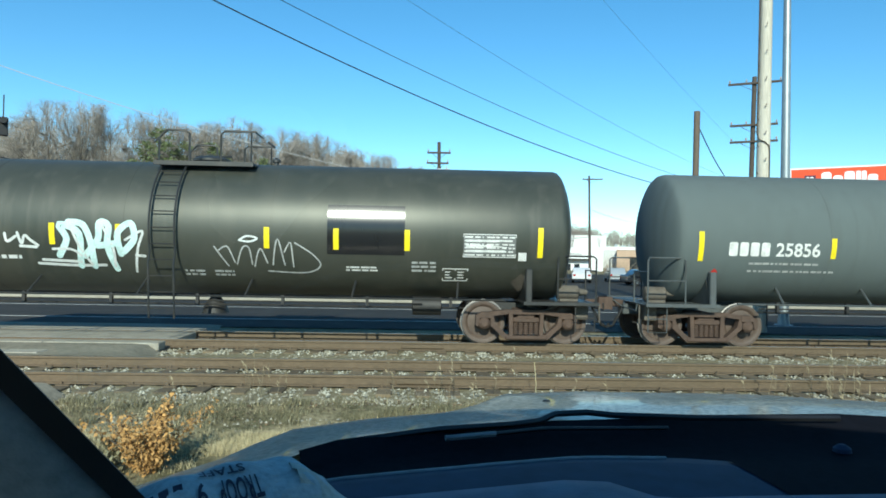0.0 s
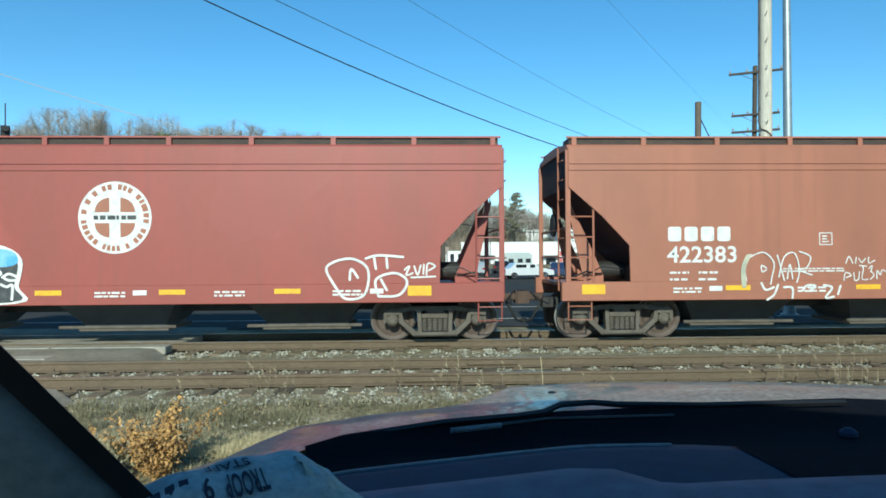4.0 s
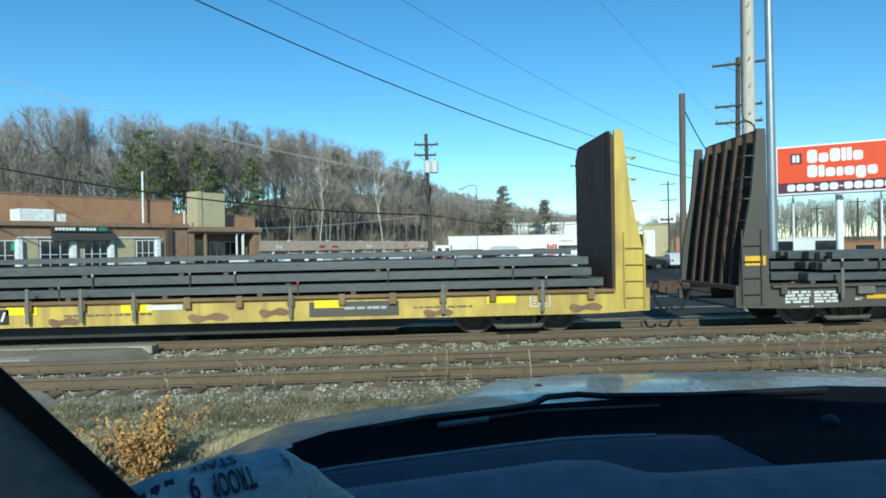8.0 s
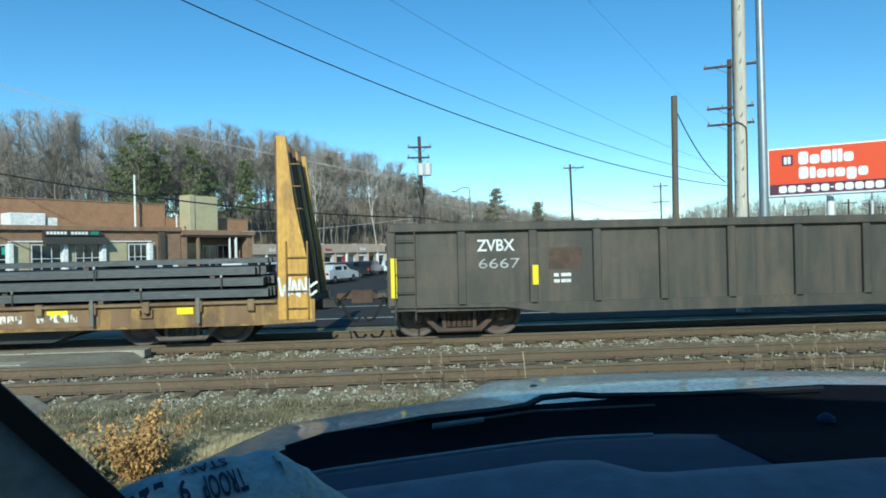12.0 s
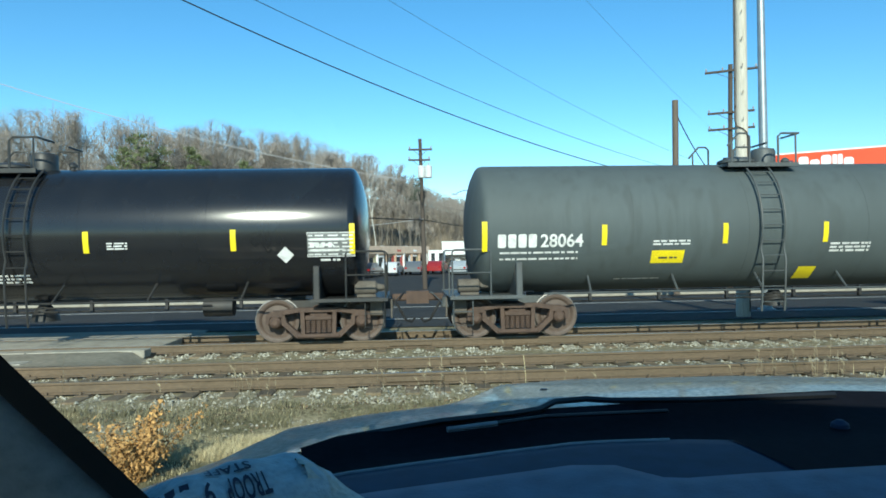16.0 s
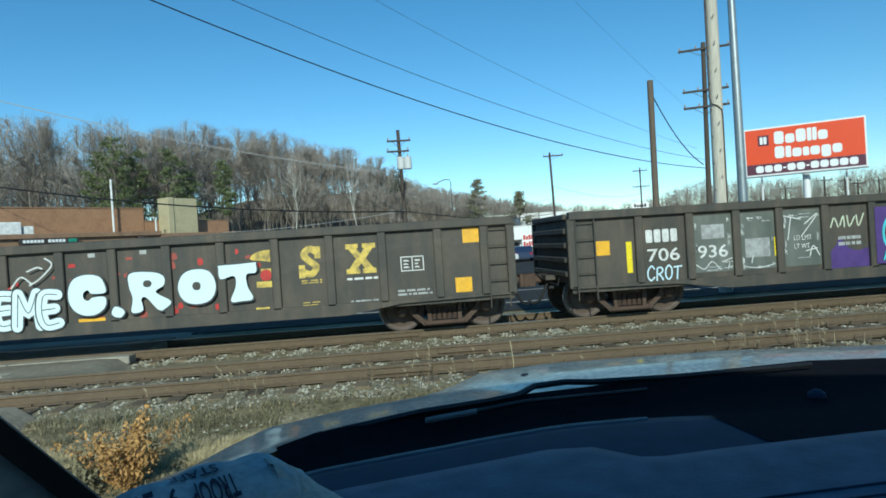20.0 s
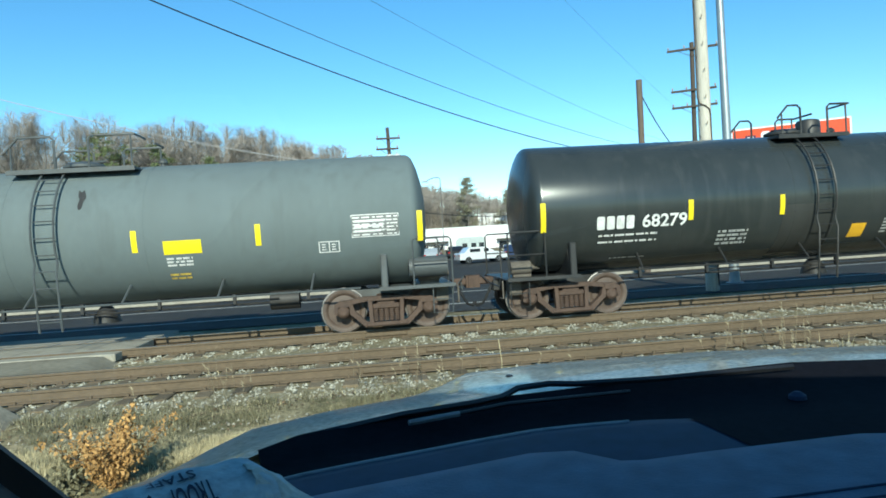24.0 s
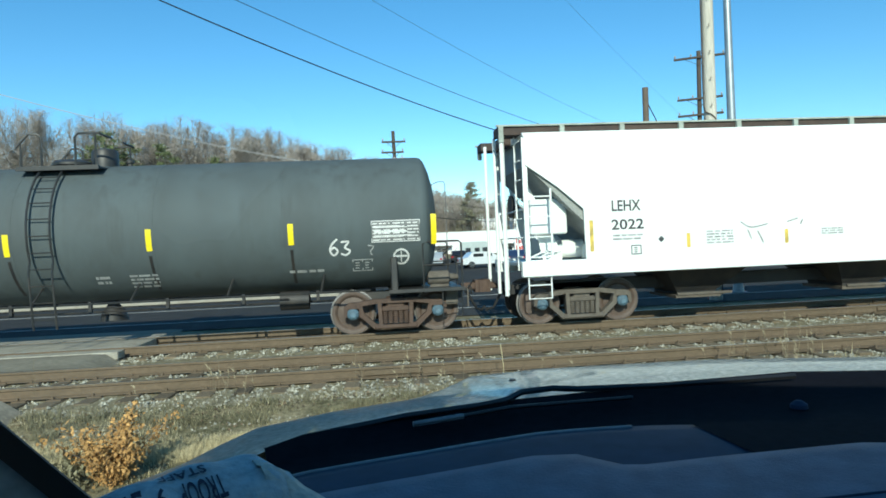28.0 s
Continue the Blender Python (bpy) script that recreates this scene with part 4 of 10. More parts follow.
    for i, (h0, inset) in enumerate(((0.0, 0.0), (0.225, 0.03), (0.45, 0.09), (0.675, 0.45))[:layers]):
        for j in range(5 if i < 3 else 3):
            y = -1.32 + inset + j * (0.54 if i < 3 else 0.62)
            if y > 1.25 or i == 3 and j == 0:
                continue
            L0 = -xb + 0.25 + rr.uniform(0, 0.8) + 0.3 * i
            L1 = xb - 0.12 - rr.uniform(0, 0.3) - 0.08 * i
            zz, h, w = z + h0, 0.162 if i < 3 else 0.11, 0.5
            g = G()
            for m in range(3):                                     # three bars on edge, a little uneven
                e = rr.uniform(-0.02, 0.02)
                g.box(L0 + rr.uniform(-0.1, 0.1), y + m * w / 3 + 0.004, zz, L1 + rr.uniform(-0.1, 0.1), y + (m + 1) * w / 3 - 0.004, zz + h + e * 0.4, 0.006)
            for m in range(2):
                g.box(L0 + 0.1, y - 0.006, zz + 0.05 + 0.055 * m, L1 - 0.1, y + 0.01, zz + 0.057 + 0.055 * m)
            part("steel_bundle", g, M_BEAM, load)
    for k in range(13):
        x = -xb + 1.2 + (2 * xb - 2.4) * k / 12 + rr.uniform(-0.45, 0.45)
        lv = rr.choice((1, 2, 2, 3) if layers > 3 else (1, 2))
        zt = z + 0.225 * lv
        part("spacer", G().box(x - 0.05, -1.2, zt - 0.063, x + 0.05, 1.2, zt), M_TIMBER, load)
        part("strap", G().box(x + 0.2, -1.335, zt - 0.225 - 0.05, x + 0.225, -1.31, zt + 0.02), M_BLACKSTEEL, load)
        part("strap_seal", G().box(x + 0.19, -1.345, zt - 0.045, x + 0.235, -1.318, zt + 0.015, 0.004), (M_PALEGREY, M_STAKE, M_PALEGREY, M_RED, M_STAKE)[k % 5], load)
    return car, flat(-hw - 0.012)

# ---- the train, from its leading car back ----
P_OLIVE = painted("olive_black_tank_paint", (0.056, 0.061, 0.05), (0.10, 0.098, 0.08), 0.45, 0.55, metal=0.30, streak=0.5)
P_GREY = painted("grey_tank_paint", (0.112, 0.135, 0.135), (0.092, 0.104, 0.10), 0.8, 0.4, scale=0.6, metal=0.05, streak=0.4, spec=0.3)
P_BROWN = painted("brown_black_tank_paint", (0.044, 0.036, 0.030), (0.070, 0.054, 0.042), 0.7, 0.6, streak=0.5)
P_BLACKBAND = painted("dull_black_band_paint", (0.03, 0.032, 0.031), (0.07, 0.072, 0.066), 0.5, 0.6, metal=0.2)
P_BLACK = painted("gloss_black_tank_paint", (0.012, 0.013, 0.015), (0.022, 0.022, 0.022), 0.2, 0.4)
P_MIDGREY = painted("mid_grey_tank_paint", (0.083, 0.101, 0.103), (0.054, 0.062, 0.06), 0.68, 0.4, metal=0.05, streak=0.45, spec=0.35)
P_DARKGREY = painted("dark_grey_tank_paint", (0.086, 0.106, 0.11), (0.058, 0.064, 0.062), 0.72, 0.6, metal=0.05, streak=0.5, spec=0.3)
P_SLATE = painted("slate_tank_paint", (0.135, 0.165, 0.167), (0.10, 0.115, 0.112), 0.75, 0.35, metal=0.05, streak=0.4, spec=0.3)
P_SATIN = painted("satin_black_tank_paint", (0.042, 0.05, 0.05), (0.07, 0.076, 0.073), 0.24, 0.6, metal=0.3, streak=0.5)
P_CHAR = painted("charcoal_tank_paint", (0.05, 0.060, 0.060), (0.036, 0.040, 0.038), 0.42, 0.55, metal=0.2, streak=0.45)
P_TRIMBLK = mat("black_trim_paint", (0.022, 0.023, 0.023), 0.5, second=(0.06, 0.052, 0.043), scale=3)
P_TRIMGREY = mat("grey_trim_paint", (0.075, 0.085, 0.087), 0.55, second=(0.05, 0.045, 0.04), scale=3)
P_RED = painted("mineral_red_paint", (0.31, 0.07, 0.055), (0.22, 0.07, 0.052), 0.5, 0.5, streak=0.4)
P_OXIDE = painted("oxide_brown_paint", (0.36, 0.135, 0.082), (0.25, 0.105, 0.068), 0.55, 0.55, streak=0.5)
P_CREAM = painted("pale_grey_green_paint", (0.665, 0.665, 0.565), (0.575, 0.53, 0.40), 0.55, 0.45, scale=0.9, streak=0.3)
P_BAYPALE = mat("pale_outlet_steel", (0.5, 0.5, 0.45), 0.7, second=(0.2, 0.17, 0.13), scale=4, amount=0.8)
P_CREAMRUST = mat("cream_paint_run_with_rust", (0.62, 0.58, 0.40), 0.6, second=(0.32, 0.16, 0.06), scale=1.6, amount=0.95, stretch=(1.5, 1, 0.45), low=0.42, high=0.62)
P_BLOOM = mat("rust_bloom_paint", (0.62, 0.60, 0.47), 0.6, second=(0.42, 0.27, 0.13), scale=2.6, amount=0.9, stretch=(1.4, 1, 0.5), low=0.36, high=0.78)
P_CREAMPOST = mat("cream_paint_dulled_with_dirt", (0.62, 0.56, 0.39), 0.6, second=(0.42, 0.31, 0.16), scale=2.2, amount=0.9, stretch=(1, 1, 0.4), low=0.4, high=0.72)
P_CREAMFLECK = mat("cream_paint_flecked_with_rust", (0.70, 0.69, 0.57), 0.6, second=(0.25, 0.19, 0.12), scale=7.5, amount=0.9, stretch=(1.6, 1, 0.5), low=0.62, high=0.7)
P_RUSTY = painted("rust_stained_paint", (0.36, 0.20, 0.09), (0.22, 0.10, 0.04), 0.6, 0.8)
P_WHITE = painted("pale_mint_white_paint", (0.645, 0.735, 0.665), (0.58, 0.63, 0.53), 0.45, 0.25, scale=0.5, bump=0.004, streak=0.15, grain=(0.99, 1.01))
P_PURE = painted("white_paint", (0.80, 0.82, 0.80), (0.70, 0.72, 0.66), 0.45, 0.3, scale=0.6, bump=0.004, streak=0.2)
P_YELLOW = painted("worn_yellow_paint", (0.60, 0.43, 0.085), (0.26, 0.17, 0.07), 0.5, 0.8, scale=2.2, streak=0.6)
P_AMBERCAP = mat("rusty_tan_sill_cap", (0.22, 0.145, 0.07), 0.7, second=(0.13, 0.07, 0.04), scale=3.0, amount=0.9, stretch=(0.5, 1, 1), low=0.42, high=0.62, bump=0.1, bscale=12)
P_AMBERPLATE = mat("orange_amber_plate_paint", (0.56, 0.31, 0.06), 0.6, second=(0.2, 0.095, 0.04), scale=2.0, amount=0.85, stretch=(1, 1, 0.4), low=0.52, high=0.72, streak=0.5)
P_BULKBROWN = mat("rusty_brown_bulkhead_steel", (0.11, 0.068, 0.045), 0.8, second=(0.2, 0.105, 0.058), scale=2.2, stretch=(1, 1, 0.3), streak=0.7, bump=0.1, bscale=5)
P_AMBER = mat("amber_paint", (0.345, 0.205, 0.055), 0.6, second=(0.13, 0.072, 0.036), scale=2.6, amount=0.92, stretch=(1, 1, 0.5), low=0.42, high=0.62, bump=0.05, bscale=8, streak=0.75)
P_SILLBROWN = painted("rust_brown_sill_paint", (0.16, 0.085, 0.045), (0.3, 0.2, 0.09), 0.65, 0.7, scale=1.6)
P_SOOT = painted("dull_black_paint", (0.070, 0.064, 0.055), (0.105, 0.088, 0.07), 0.6, 0.6)
P_GON = mat("black_gondola_paint", (0.056, 0.052, 0.044), 0.65, second=(0.12, 0.095, 0.068), scale=1.8, amount=0.75, stretch=(1, 1, 0.5), low=0.46, high=0.72, bump=0.06, bscale=6, streak=0.6, grain=(0.9, 1.1))
M_FADEDORANGE = mat("faded_orange_film", (0.70, 0.46, 0.22), 0.5, second=(0.68, 0.6, 0.42), scale=6, amount=0.8)
P_BULK = mat("rusty_dark_steel", (0.06, 0.043, 0.032), 0.8, second=(0.125, 0.072, 0.042), scale=2.2, stretch=(1, 1, 0.3), streak=0.7, bump=0.1, bscale=5)
M_CAPBLUE = mat("pale_blue_bearing_paint", (0.10, 0.17, 0.22), 0.6, second=(0.05, 0.06, 0.07), scale=9)
# end sheet colours with the shade under the overhang painted in
P_ENDSHADE = mat("shade_dark_end_sheet", (0.05, 0.05, 0.047), 0.8, second=(0.09, 0.087, 0.078), scale=2)
P_ENDSHADEPALE = mat("shade_grey_end_sheet", (0.3, 0.31, 0.29), 0.8, second=(0.2, 0.2, 0.18), scale=2)
P_ENDSHADERED = mat("shade_dark_red_end_sheet", (0.045, 0.018, 0.015), 0.8, second=(0.025, 0.013, 0.012), scale=2)
P_BAYSLATE = mat("slate_outlet_steel", (0.06, 0.068, 0.075), 0.6, second=(0.035, 0.038, 0.042), scale=3)
P_BAYDARK = mat("black_outlet_steel", (0.022, 0.022, 0.022), 0.7, second=(0.06, 0.05, 0.04), scale=3)
P_BAYTAN = mat("dusty_tan_steel", (0.19, 0.155, 0.10), 0.8, second=(0.10, 0.08, 0.055), scale=3)

# first tank car
c, s = tank_car(-4.51, 6.89, "olive black tank car with white graffiti and gloss square", P_OLIVE, P_TRIMBLK, end=7.95, lad=(-0.55, 0.5), plat=(-0.95, 1.1),
                stripes=(-6.9, -4.5, -2.75, -1.45, 1.5, 2.9, 4.35, 7.1), domes="")
patch(c, s, 2.72, 1.85, 4.3, 2.86, P_BLACK, 0.005, "gloss_patch", "gloss black repainted square", 10)
data_panel(c, s, 6.05, 2.08, 1.08, 0.48)
frame_box(c, s, 5.1, 1.33, 5.62, 1.6, M_WHITE)
bars(c, s, 3.1, 1.5, 3.75, 1.62, 2, M_WHITE, 1), bars(c, s, 4.45, 1.5, 4.95, 1.75, 3, M_PALEGREY, 2)
bars(c, s, -0.2, 1.35, 0.2, 1.5, 2, M_PALEGREY, 3), bars(c, s, 0.4, 1.35, 0.8, 1.5, 2, M_PALEGREY, 4)
big = (-2.75, 1.42, -0.95, 2.45)
strokes(c, s, big, [[(0.06, 0.3), (0.16, 0.62), (0.08, 0.9), (0.3, 0.72), (0.27, 0.1)], [(0.18, 0.95), (0.34, 0.9), (0.42, 0.55), (0.42, 0.1)], [(0.34, 0.3), (0.5, 0.62), (0.52, 0.95), (0.62, 0.88), (0.6, 0.5), (0.66, 0.05)], [(0.5, 0.5), (0.7, 0.55)],
                    [(0.74, 0.35), (0.72, 0.75), (0.86, 0.95), (0.9, 0.65), (0.78, 0.4)]], M_MINTTAG, 0.13)
strokes(c, s, big, [[(0.22, 0.8), (0.3, 0.45), (0.4, 0.12)], [(0.55, 0.9), (0.66, 0.45), (0.65, 0.1)], [(0.8, 0.62), (0.99, 0.8), (0.93, 0.45), (0.87, 0.0)], [(0.0, 0.42), (0.2, 0.42), (0.3, 0.3)]], M_SILVERTAG, 0.05, 0.010)
strokes(c, s, (-3.1, 1.5, -0.95, 1.8), [[(0.0, 0.2), (0.35, 0.1), (0.62, 0.15)], [(0.05, 0.45), (0.4, 0.35)], [(0.92, 0.85), (1.0, 0.8)]], M_SILVERTAG, 0.055)
strokes(c, s, (-3.7, 1.85, -3.0, 2.2), [[(0.05, 0.85), (0.1, 0.4), (0.35, 0.7)], [(0.4, 0.9), (0.5, 0.3), (0.6, 0.75), (0.75, 0.5), (0.95, 0.2)], [(0.45, 0.15), (0.9, 0.1)]], M_SILVERTAG, 0.055)
bars(c, s, -4.6, 1.62, -3.4, 1.75, 1, M_SILVERTAG, 6)
strokes(c, s, (0.4, 1.42, 2.6, 2.18), [[(0.02, 0.72), (0.08, 0.45), (0.14, 0.2)], [(0.05, 0.6), (0.14, 0.72), (0.2, 0.3)], [(0.22, 0.25), (0.28, 0.7), (0.34, 0.68), (0.36, 0.25)], [(0.38, 0.2), (0.44, 0.68), (0.5, 0.3)], [(0.55, 0.25), (0.6, 0.95), (0.66, 0.25)], [(0.66, 0.6), (0.72, 0.85), (0.74, 0.2)],
                                       [(0.76, 0.85), (0.92, 0.55), (0.99, 0.25), (0.85, 0.05), (0.5, 0.08)]], M_PALEGREY, 0.03)
strokes(c, s, (0.95, 2.06, 1.35, 2.2), [[(0.0, 0.3), (0.4, 0.9), (0.9, 0.6), (0.5, 0.1), (0.0, 0.3)]], M_SILVERTAG, 0.04)
diamond(c, s, 6.75, 1.32, 0.2, M_FRAME_GREY)
patch(c, s, 6.65, 1.78, 6.82, 1.95, M_WHITE, 0.007, "tag")

# grey tank car
c, s = tank_car(12.52, 6.25, "dull grey tank car with yellow stripes", P_GREY, P_TRIMGREY, lad=(0.98, 0.42), plat=(-0.15, 1.5), stripes=(-6.55, -3.71, -1.06, 1.8, 3.75, 6.59))
blocks(c, s, -5.97, 1.97, -5.05, 2.26, 4, M_WHITE), write(c, s, "25856", -4.95, 1.97, -4.0, 2.26, M_WHITE, bold=0.02)
bars(c, s, -5.5, 1.78, -4.0, 1.86, 1, M_PALEGREY, 7), bars(c, s, -5.5, 1.62, -3.6, 1.7, 1, M_PALEGREY, 8)
data_panel(c, s, 5.95, 2.18, 1.0, 0.48), bars(c, s, 4.85, 2.15, 5.3, 2.27, 1, M_WHITE, 9), frame_box(c, s, 4.8, 1.55, 5.0, 1.85, M_WHITE, cells=1)
bars(c, s, -0.8, 1.72, -0.1, 1.88, 2, M_WHITE, 10), bars(c, s, 2.6, 1.72, 3.1, 1.86, 2, M_PALEGREY, 11)
diamond(c, s, 6.2, 1.62, 0.1, M_RED, "red_dot"), diamond(c, s, -6.2, 1.62, 0.08, M_RED, "red_dot")

# brown black tank car
c, s = tank_car(28.44, 5.56, "brownish black tank car with short body and tall rails", P_BROWN, P_TRIMBLK, R=1.36, zc=2.27, lad=(-0.4, 0.45), plat=(-1.6, 0.75), stripes=(-6.3, -3.54, -0.91, 3.26, 6.28), reach=2.05, wrap=True)
write(c, s, "PPRX 700", -5.23, 1.7, -3.75, 1.95, M_WHITE, bold=0.03)
bars(c, s, -4.9, 1.5, -3.7, 1.6, 1, M_PALEGREY, 20), bars(c, s, -2.2, 1.55, -1.3, 1.85, 3, M_FADEDGOLD, 21), bars(c, s, 0.4, 1.6, 1.0, 1.85, 3, M_FADEDGOLD, 22), bars(c, s, 1.3, 1.65, 1.7, 1.85, 2, M_FADEDGOLD, 23)
patch(c, s, 2.05, 1.56, 2.75, 1.8, M_YELLOW, 0.006, "hazard_panel"), bars(c, s, 2.1, 1.58, 2.7, 1.76, 2, M_INK, 24, 0.01), data_panel(c, s, 5.55, 2.1, 1.0, 0.46)
frame_box(c, s, 4.05, 1.55, 4.45, 1.85, M_WHITE), diamond(c, s, 5.0, 1.6, 0.06, M_RED, "red_dot"), patch(c, s, -3.45, 1.75, -2.9, 2.0, M_BLACKSTEEL, 0.005, "repaint_patch")
patch(c, s, 5.1, 2.42, 5.7, 2.62, M_BLACKSTEEL, 0.005, "repaint_patch"), patch(c, s, -0.95, 1.0, -0.62, 3.5, P_BLACKBAND, 0.004, "repaint_band", "dull black repainted band", 24)

# mineral red hoppers
RAILPOSTS = (-7.2, -5.75, -4.2, -2.65, -1.15, -0.02, 1.12, 2.65, 4.18, 5.7, 7.2)
BAYS = ((-3.6, 2.9, 1.7), (0.0, 2.9, 1.7), (3.6, 2.9, 1.7))


def roundel(c, s, x, z, r):
    """A railway's round emblem as plain shapes: a disc, a ring of bars, a cross."""
    g = G()
    g.sheet([[s(x + q * math.cos(a), z + q * math.sin(a), 0.006) for a in [2 * math.pi * i / 40 for i in range(41)]] for q in (r, 0.01)])
    ob = part("round_emblem", g, M_WHITE, c, smooth=60, fix=False)
    rr, g = random.Random(int(x * 10)), G()
    a = 0.3
    while a < 6.5:                                         # letter-sized bars round the rim
        w = rr.uniform(0.09, 0.15)
        g.sheet([[s(x + q * math.cos(b), z + q * math.sin(b), 0.009) for b in (a, a + w)] for q in (r * 0.78, r * 0.93)])
        a += w + rr.choice((0.05, 0.06, 0.2))
    for k in range(4):                                     # four dark quarter discs leave a white cross
        arc = [(0.15, 0.15)] + [(0.15 + 0.4 * math.cos(b), 0.15 + 0.4 * math.sin(b)) for b in [math.pi / 2 * i / 8 for i in range(9)]]
        turn = [(u, v) if k == 0 else (-v, u) if k == 1 else (-u, -v) if k == 2 else (v, -u) for u, v in arc]
        g.add([s(x + r * u, z + r * v, 0.009) for u, v in turn], [tuple(range(10))])
    part("emblem_marks", g, P_OXIDE, ob, smooth=60, fix=False)
    bars(c, s, x - r * 0.58, z - 0.07, x + r * 0.58, z + 0.08, 1, M_INK, 3, 0.011)


def red_hopper(centre, half, label, paint, xe, number, marks, off=0.0):
    c, s = hopper_car(centre, half, label, paint, xe, (3.2, 1.25, 2.0), (0.86, 1.25), 4.02, [(x * half / 6.15, w, lo) for x, w, lo in BAYS], P_BAYSLATE, ribs=(3.55, 3.68), ends_mat=P_ENDSHADERED, bay_z=0.3)
    roof_walk(c, -xe, xe, 4.03, paint, [x * xe / 7.35 for x in RAILPOSTS])
    x0, z0, x1, z1, n0, n1 = marks
    blocks(c, s, x0, z0, x1, z1, 4, M_WHITE)
    write(c, s, number, x0, n0, x1 + 0.08, n1, M_WHITE, bold=0.015)
    bars(c, s, x0 + 0.05, n0 - 0.24, x0 + 0.45, n0 - 0.16, 1, M_WHITE, 30), bars(c, s, x0 + 0.65, n0 - 0.24, x0 + 1.05, n0 - 0.16, 1, M_WHITE, 31)
    bars(c, s, x0 + 0.05, n0 - 0.38, x0 + 0.45, n0 - 0.30, 1, M_WHITE, 32), bars(c, s, x0 + 0.65, n0 - 0.38, x0 + 1.05, n0 - 0.30, 1, M_WHITE, 33)
    q = flat(-1.585)
    for k, x in enumerate((-6.85, -3.85, -1.1, 1.32, 3.6, 6.25)):
        w = 0.24 if k in (0, 5) else 0.26
        patch(c, q, x - w, 1.0 if k in (0, 5) else 1.06, x + w, 1.2 if k in (0, 5) else 1.16, M_ORANGE, 0.004, "reflector_panel", n=1)
    for k, x in enumerate((-4.9, -2.3, 0.1, 2.45, 4.8)):
        bars(c, q, x - 0.3, 1.0, x + 0.3, 1.14, 2, M_WHITE, 40 + k, 0.004)
        if k % 2 == 0:
            patch(c, q, x + 0.45, 1.05, x + 0.72, 1.15, M_WHITE, 0.004, "white_tag", n=1)
    return c, s, q


c, s, q = red_hopper(44.63, 6.57, "mineral red covered hopper with blue and black bubble graffiti", P_RED, 7.93, "420909", (-6.22, 2.57, -5.15, 2.86, 2.05, 2.33))
w = flat(-1.59)
strokes(c, s, (-5.95, 1.36, -5.25, 1.7), [[(0.0, 0.5), (0.15, 0.95), (0.25, 0.4), (0.35, 0.9)], [(0.4, 0.4), (0.5, 0.85), (0.6, 0.45), (0.5, 0.4)], [(0.62, 0.9), (0.7, 0.4), (0.85, 0.8), (0.95, 0.4)], [(0.1, 0.15), (0.5, 0.0), (0.95, 0.2)]], M_WHITE, 0.03)
BUB = [(0.02, 0.0), (0.0, 0.5), (0.04, 0.88), (0.14, 1.0), (0.24, 0.92), (0.34, 1.0), (0.5, 1.02), (0.62, 0.94), (0.74, 1.02), (0.9, 0.98), (1.0, 0.75), (0.98, 0.3), (0.96, 0.0)]
blob(c, w, (-4.99, 0.9, -1.6, 2.06), BUB, M_WHITE, 0.002, "graffiti_outline"), blob(c, w, (-4.9, 0.93, -1.69, 2.0), BUB, M_INK, 0.004, "graffiti_fill")
blob(c, w, (-4.88, 1.62, -1.7, 2.0), [(0.0, 0.1), (0.02, 0.7), (0.1, 1.0), (0.24, 0.85), (0.38, 1.0), (0.6, 0.9), (0.8, 1.0), (0.97, 0.85), (1.0, 0.2), (0.85, 0.0), (0.6, 0.15), (0.4, 0.0), (0.2, 0.12)], M_SKYTAG, 0.0055, "graffiti_fill")
for k in range(5):                                            # white arrow strokes across the letters
    x = -4.65 + 0.62 * k
    strokes(c, w, (x, 0.95, x + 0.55, 1.75), [[(0.0, 0.66), (0.12, 0.8), (0.3, 0.68), (0.05, 0.64)], [(0.35, 0.6), (0.6, 0.68), (0.95, 0.55), (0.6, 0.52), (0.4, 0.58)], [(0.3, 0.42), (0.5, 0.36), (0.7, 0.4), (0.68, 0.05)]], M_WHITE, 0.05, 0.008)
strokes(c, s, (4.35, 0.95, 6.0, 1.8), [[(0.12, 0.3), (0.02, 0.75), (0.3, 0.95), (0.52, 0.7), (0.48, 0.1), (0.25, 0.0), (0.12, 0.3)], [(0.3, 0.45), (0.32, 0.7), (0.4, 0.5)], [(0.5, 0.95), (0.65, 1.02), (0.95, 0.98)], [(0.6, 0.95), (0.62, 0.7)], [(0.75, 0.95), (0.76, 0.72)],
                                      [(0.65, 0.05), (0.62, 0.45), (0.85, 0.6), (1.0, 0.4), (0.9, 0.08), (0.65, 0.05)], [(0.68, 0.45), (0.75, 0.2)]], M_WHITE, 0.05, 0.022)
strokes(c, s, (5.95, 1.35, 6.6, 1.7), [[(0.0, 0.5), (0.15, 0.7), (0.05, 0.2), (0.25, 0.3)], [(0.3, 0.7), (0.4, 0.2), (0.5, 0.75)], [(0.6, 0.8), (0.58, 0.25)], [(0.68, 0.2), (0.72, 0.85), (0.95, 0.7), (0.75, 0.45)], [(0.2, 0.05), (0.95, 0.1)]], M_WHITE, 0.035)
g = G()
for k, (x, h) in enumerate(((-6.1, 0.1), (-5.93, 0.24), (-5.72, 0.16), (-5.46, 0.4), (-5.2, 0.3), (-5.02, 0.2))):   # a row of white peaks
    g.sheet([[w(x - 0.14 - h * 0.2, 0.91, 0.003 + 0.0004 * k), w(x + 0.14 + h * 0.2, 0.91, 0.003 + 0.0004 * k)], [w(x - 0.012, 0.91 + h, 0.003 + 0.0004 * k), w(x + 0.012, 0.91 + h, 0.003 + 0.0004 * k)]])
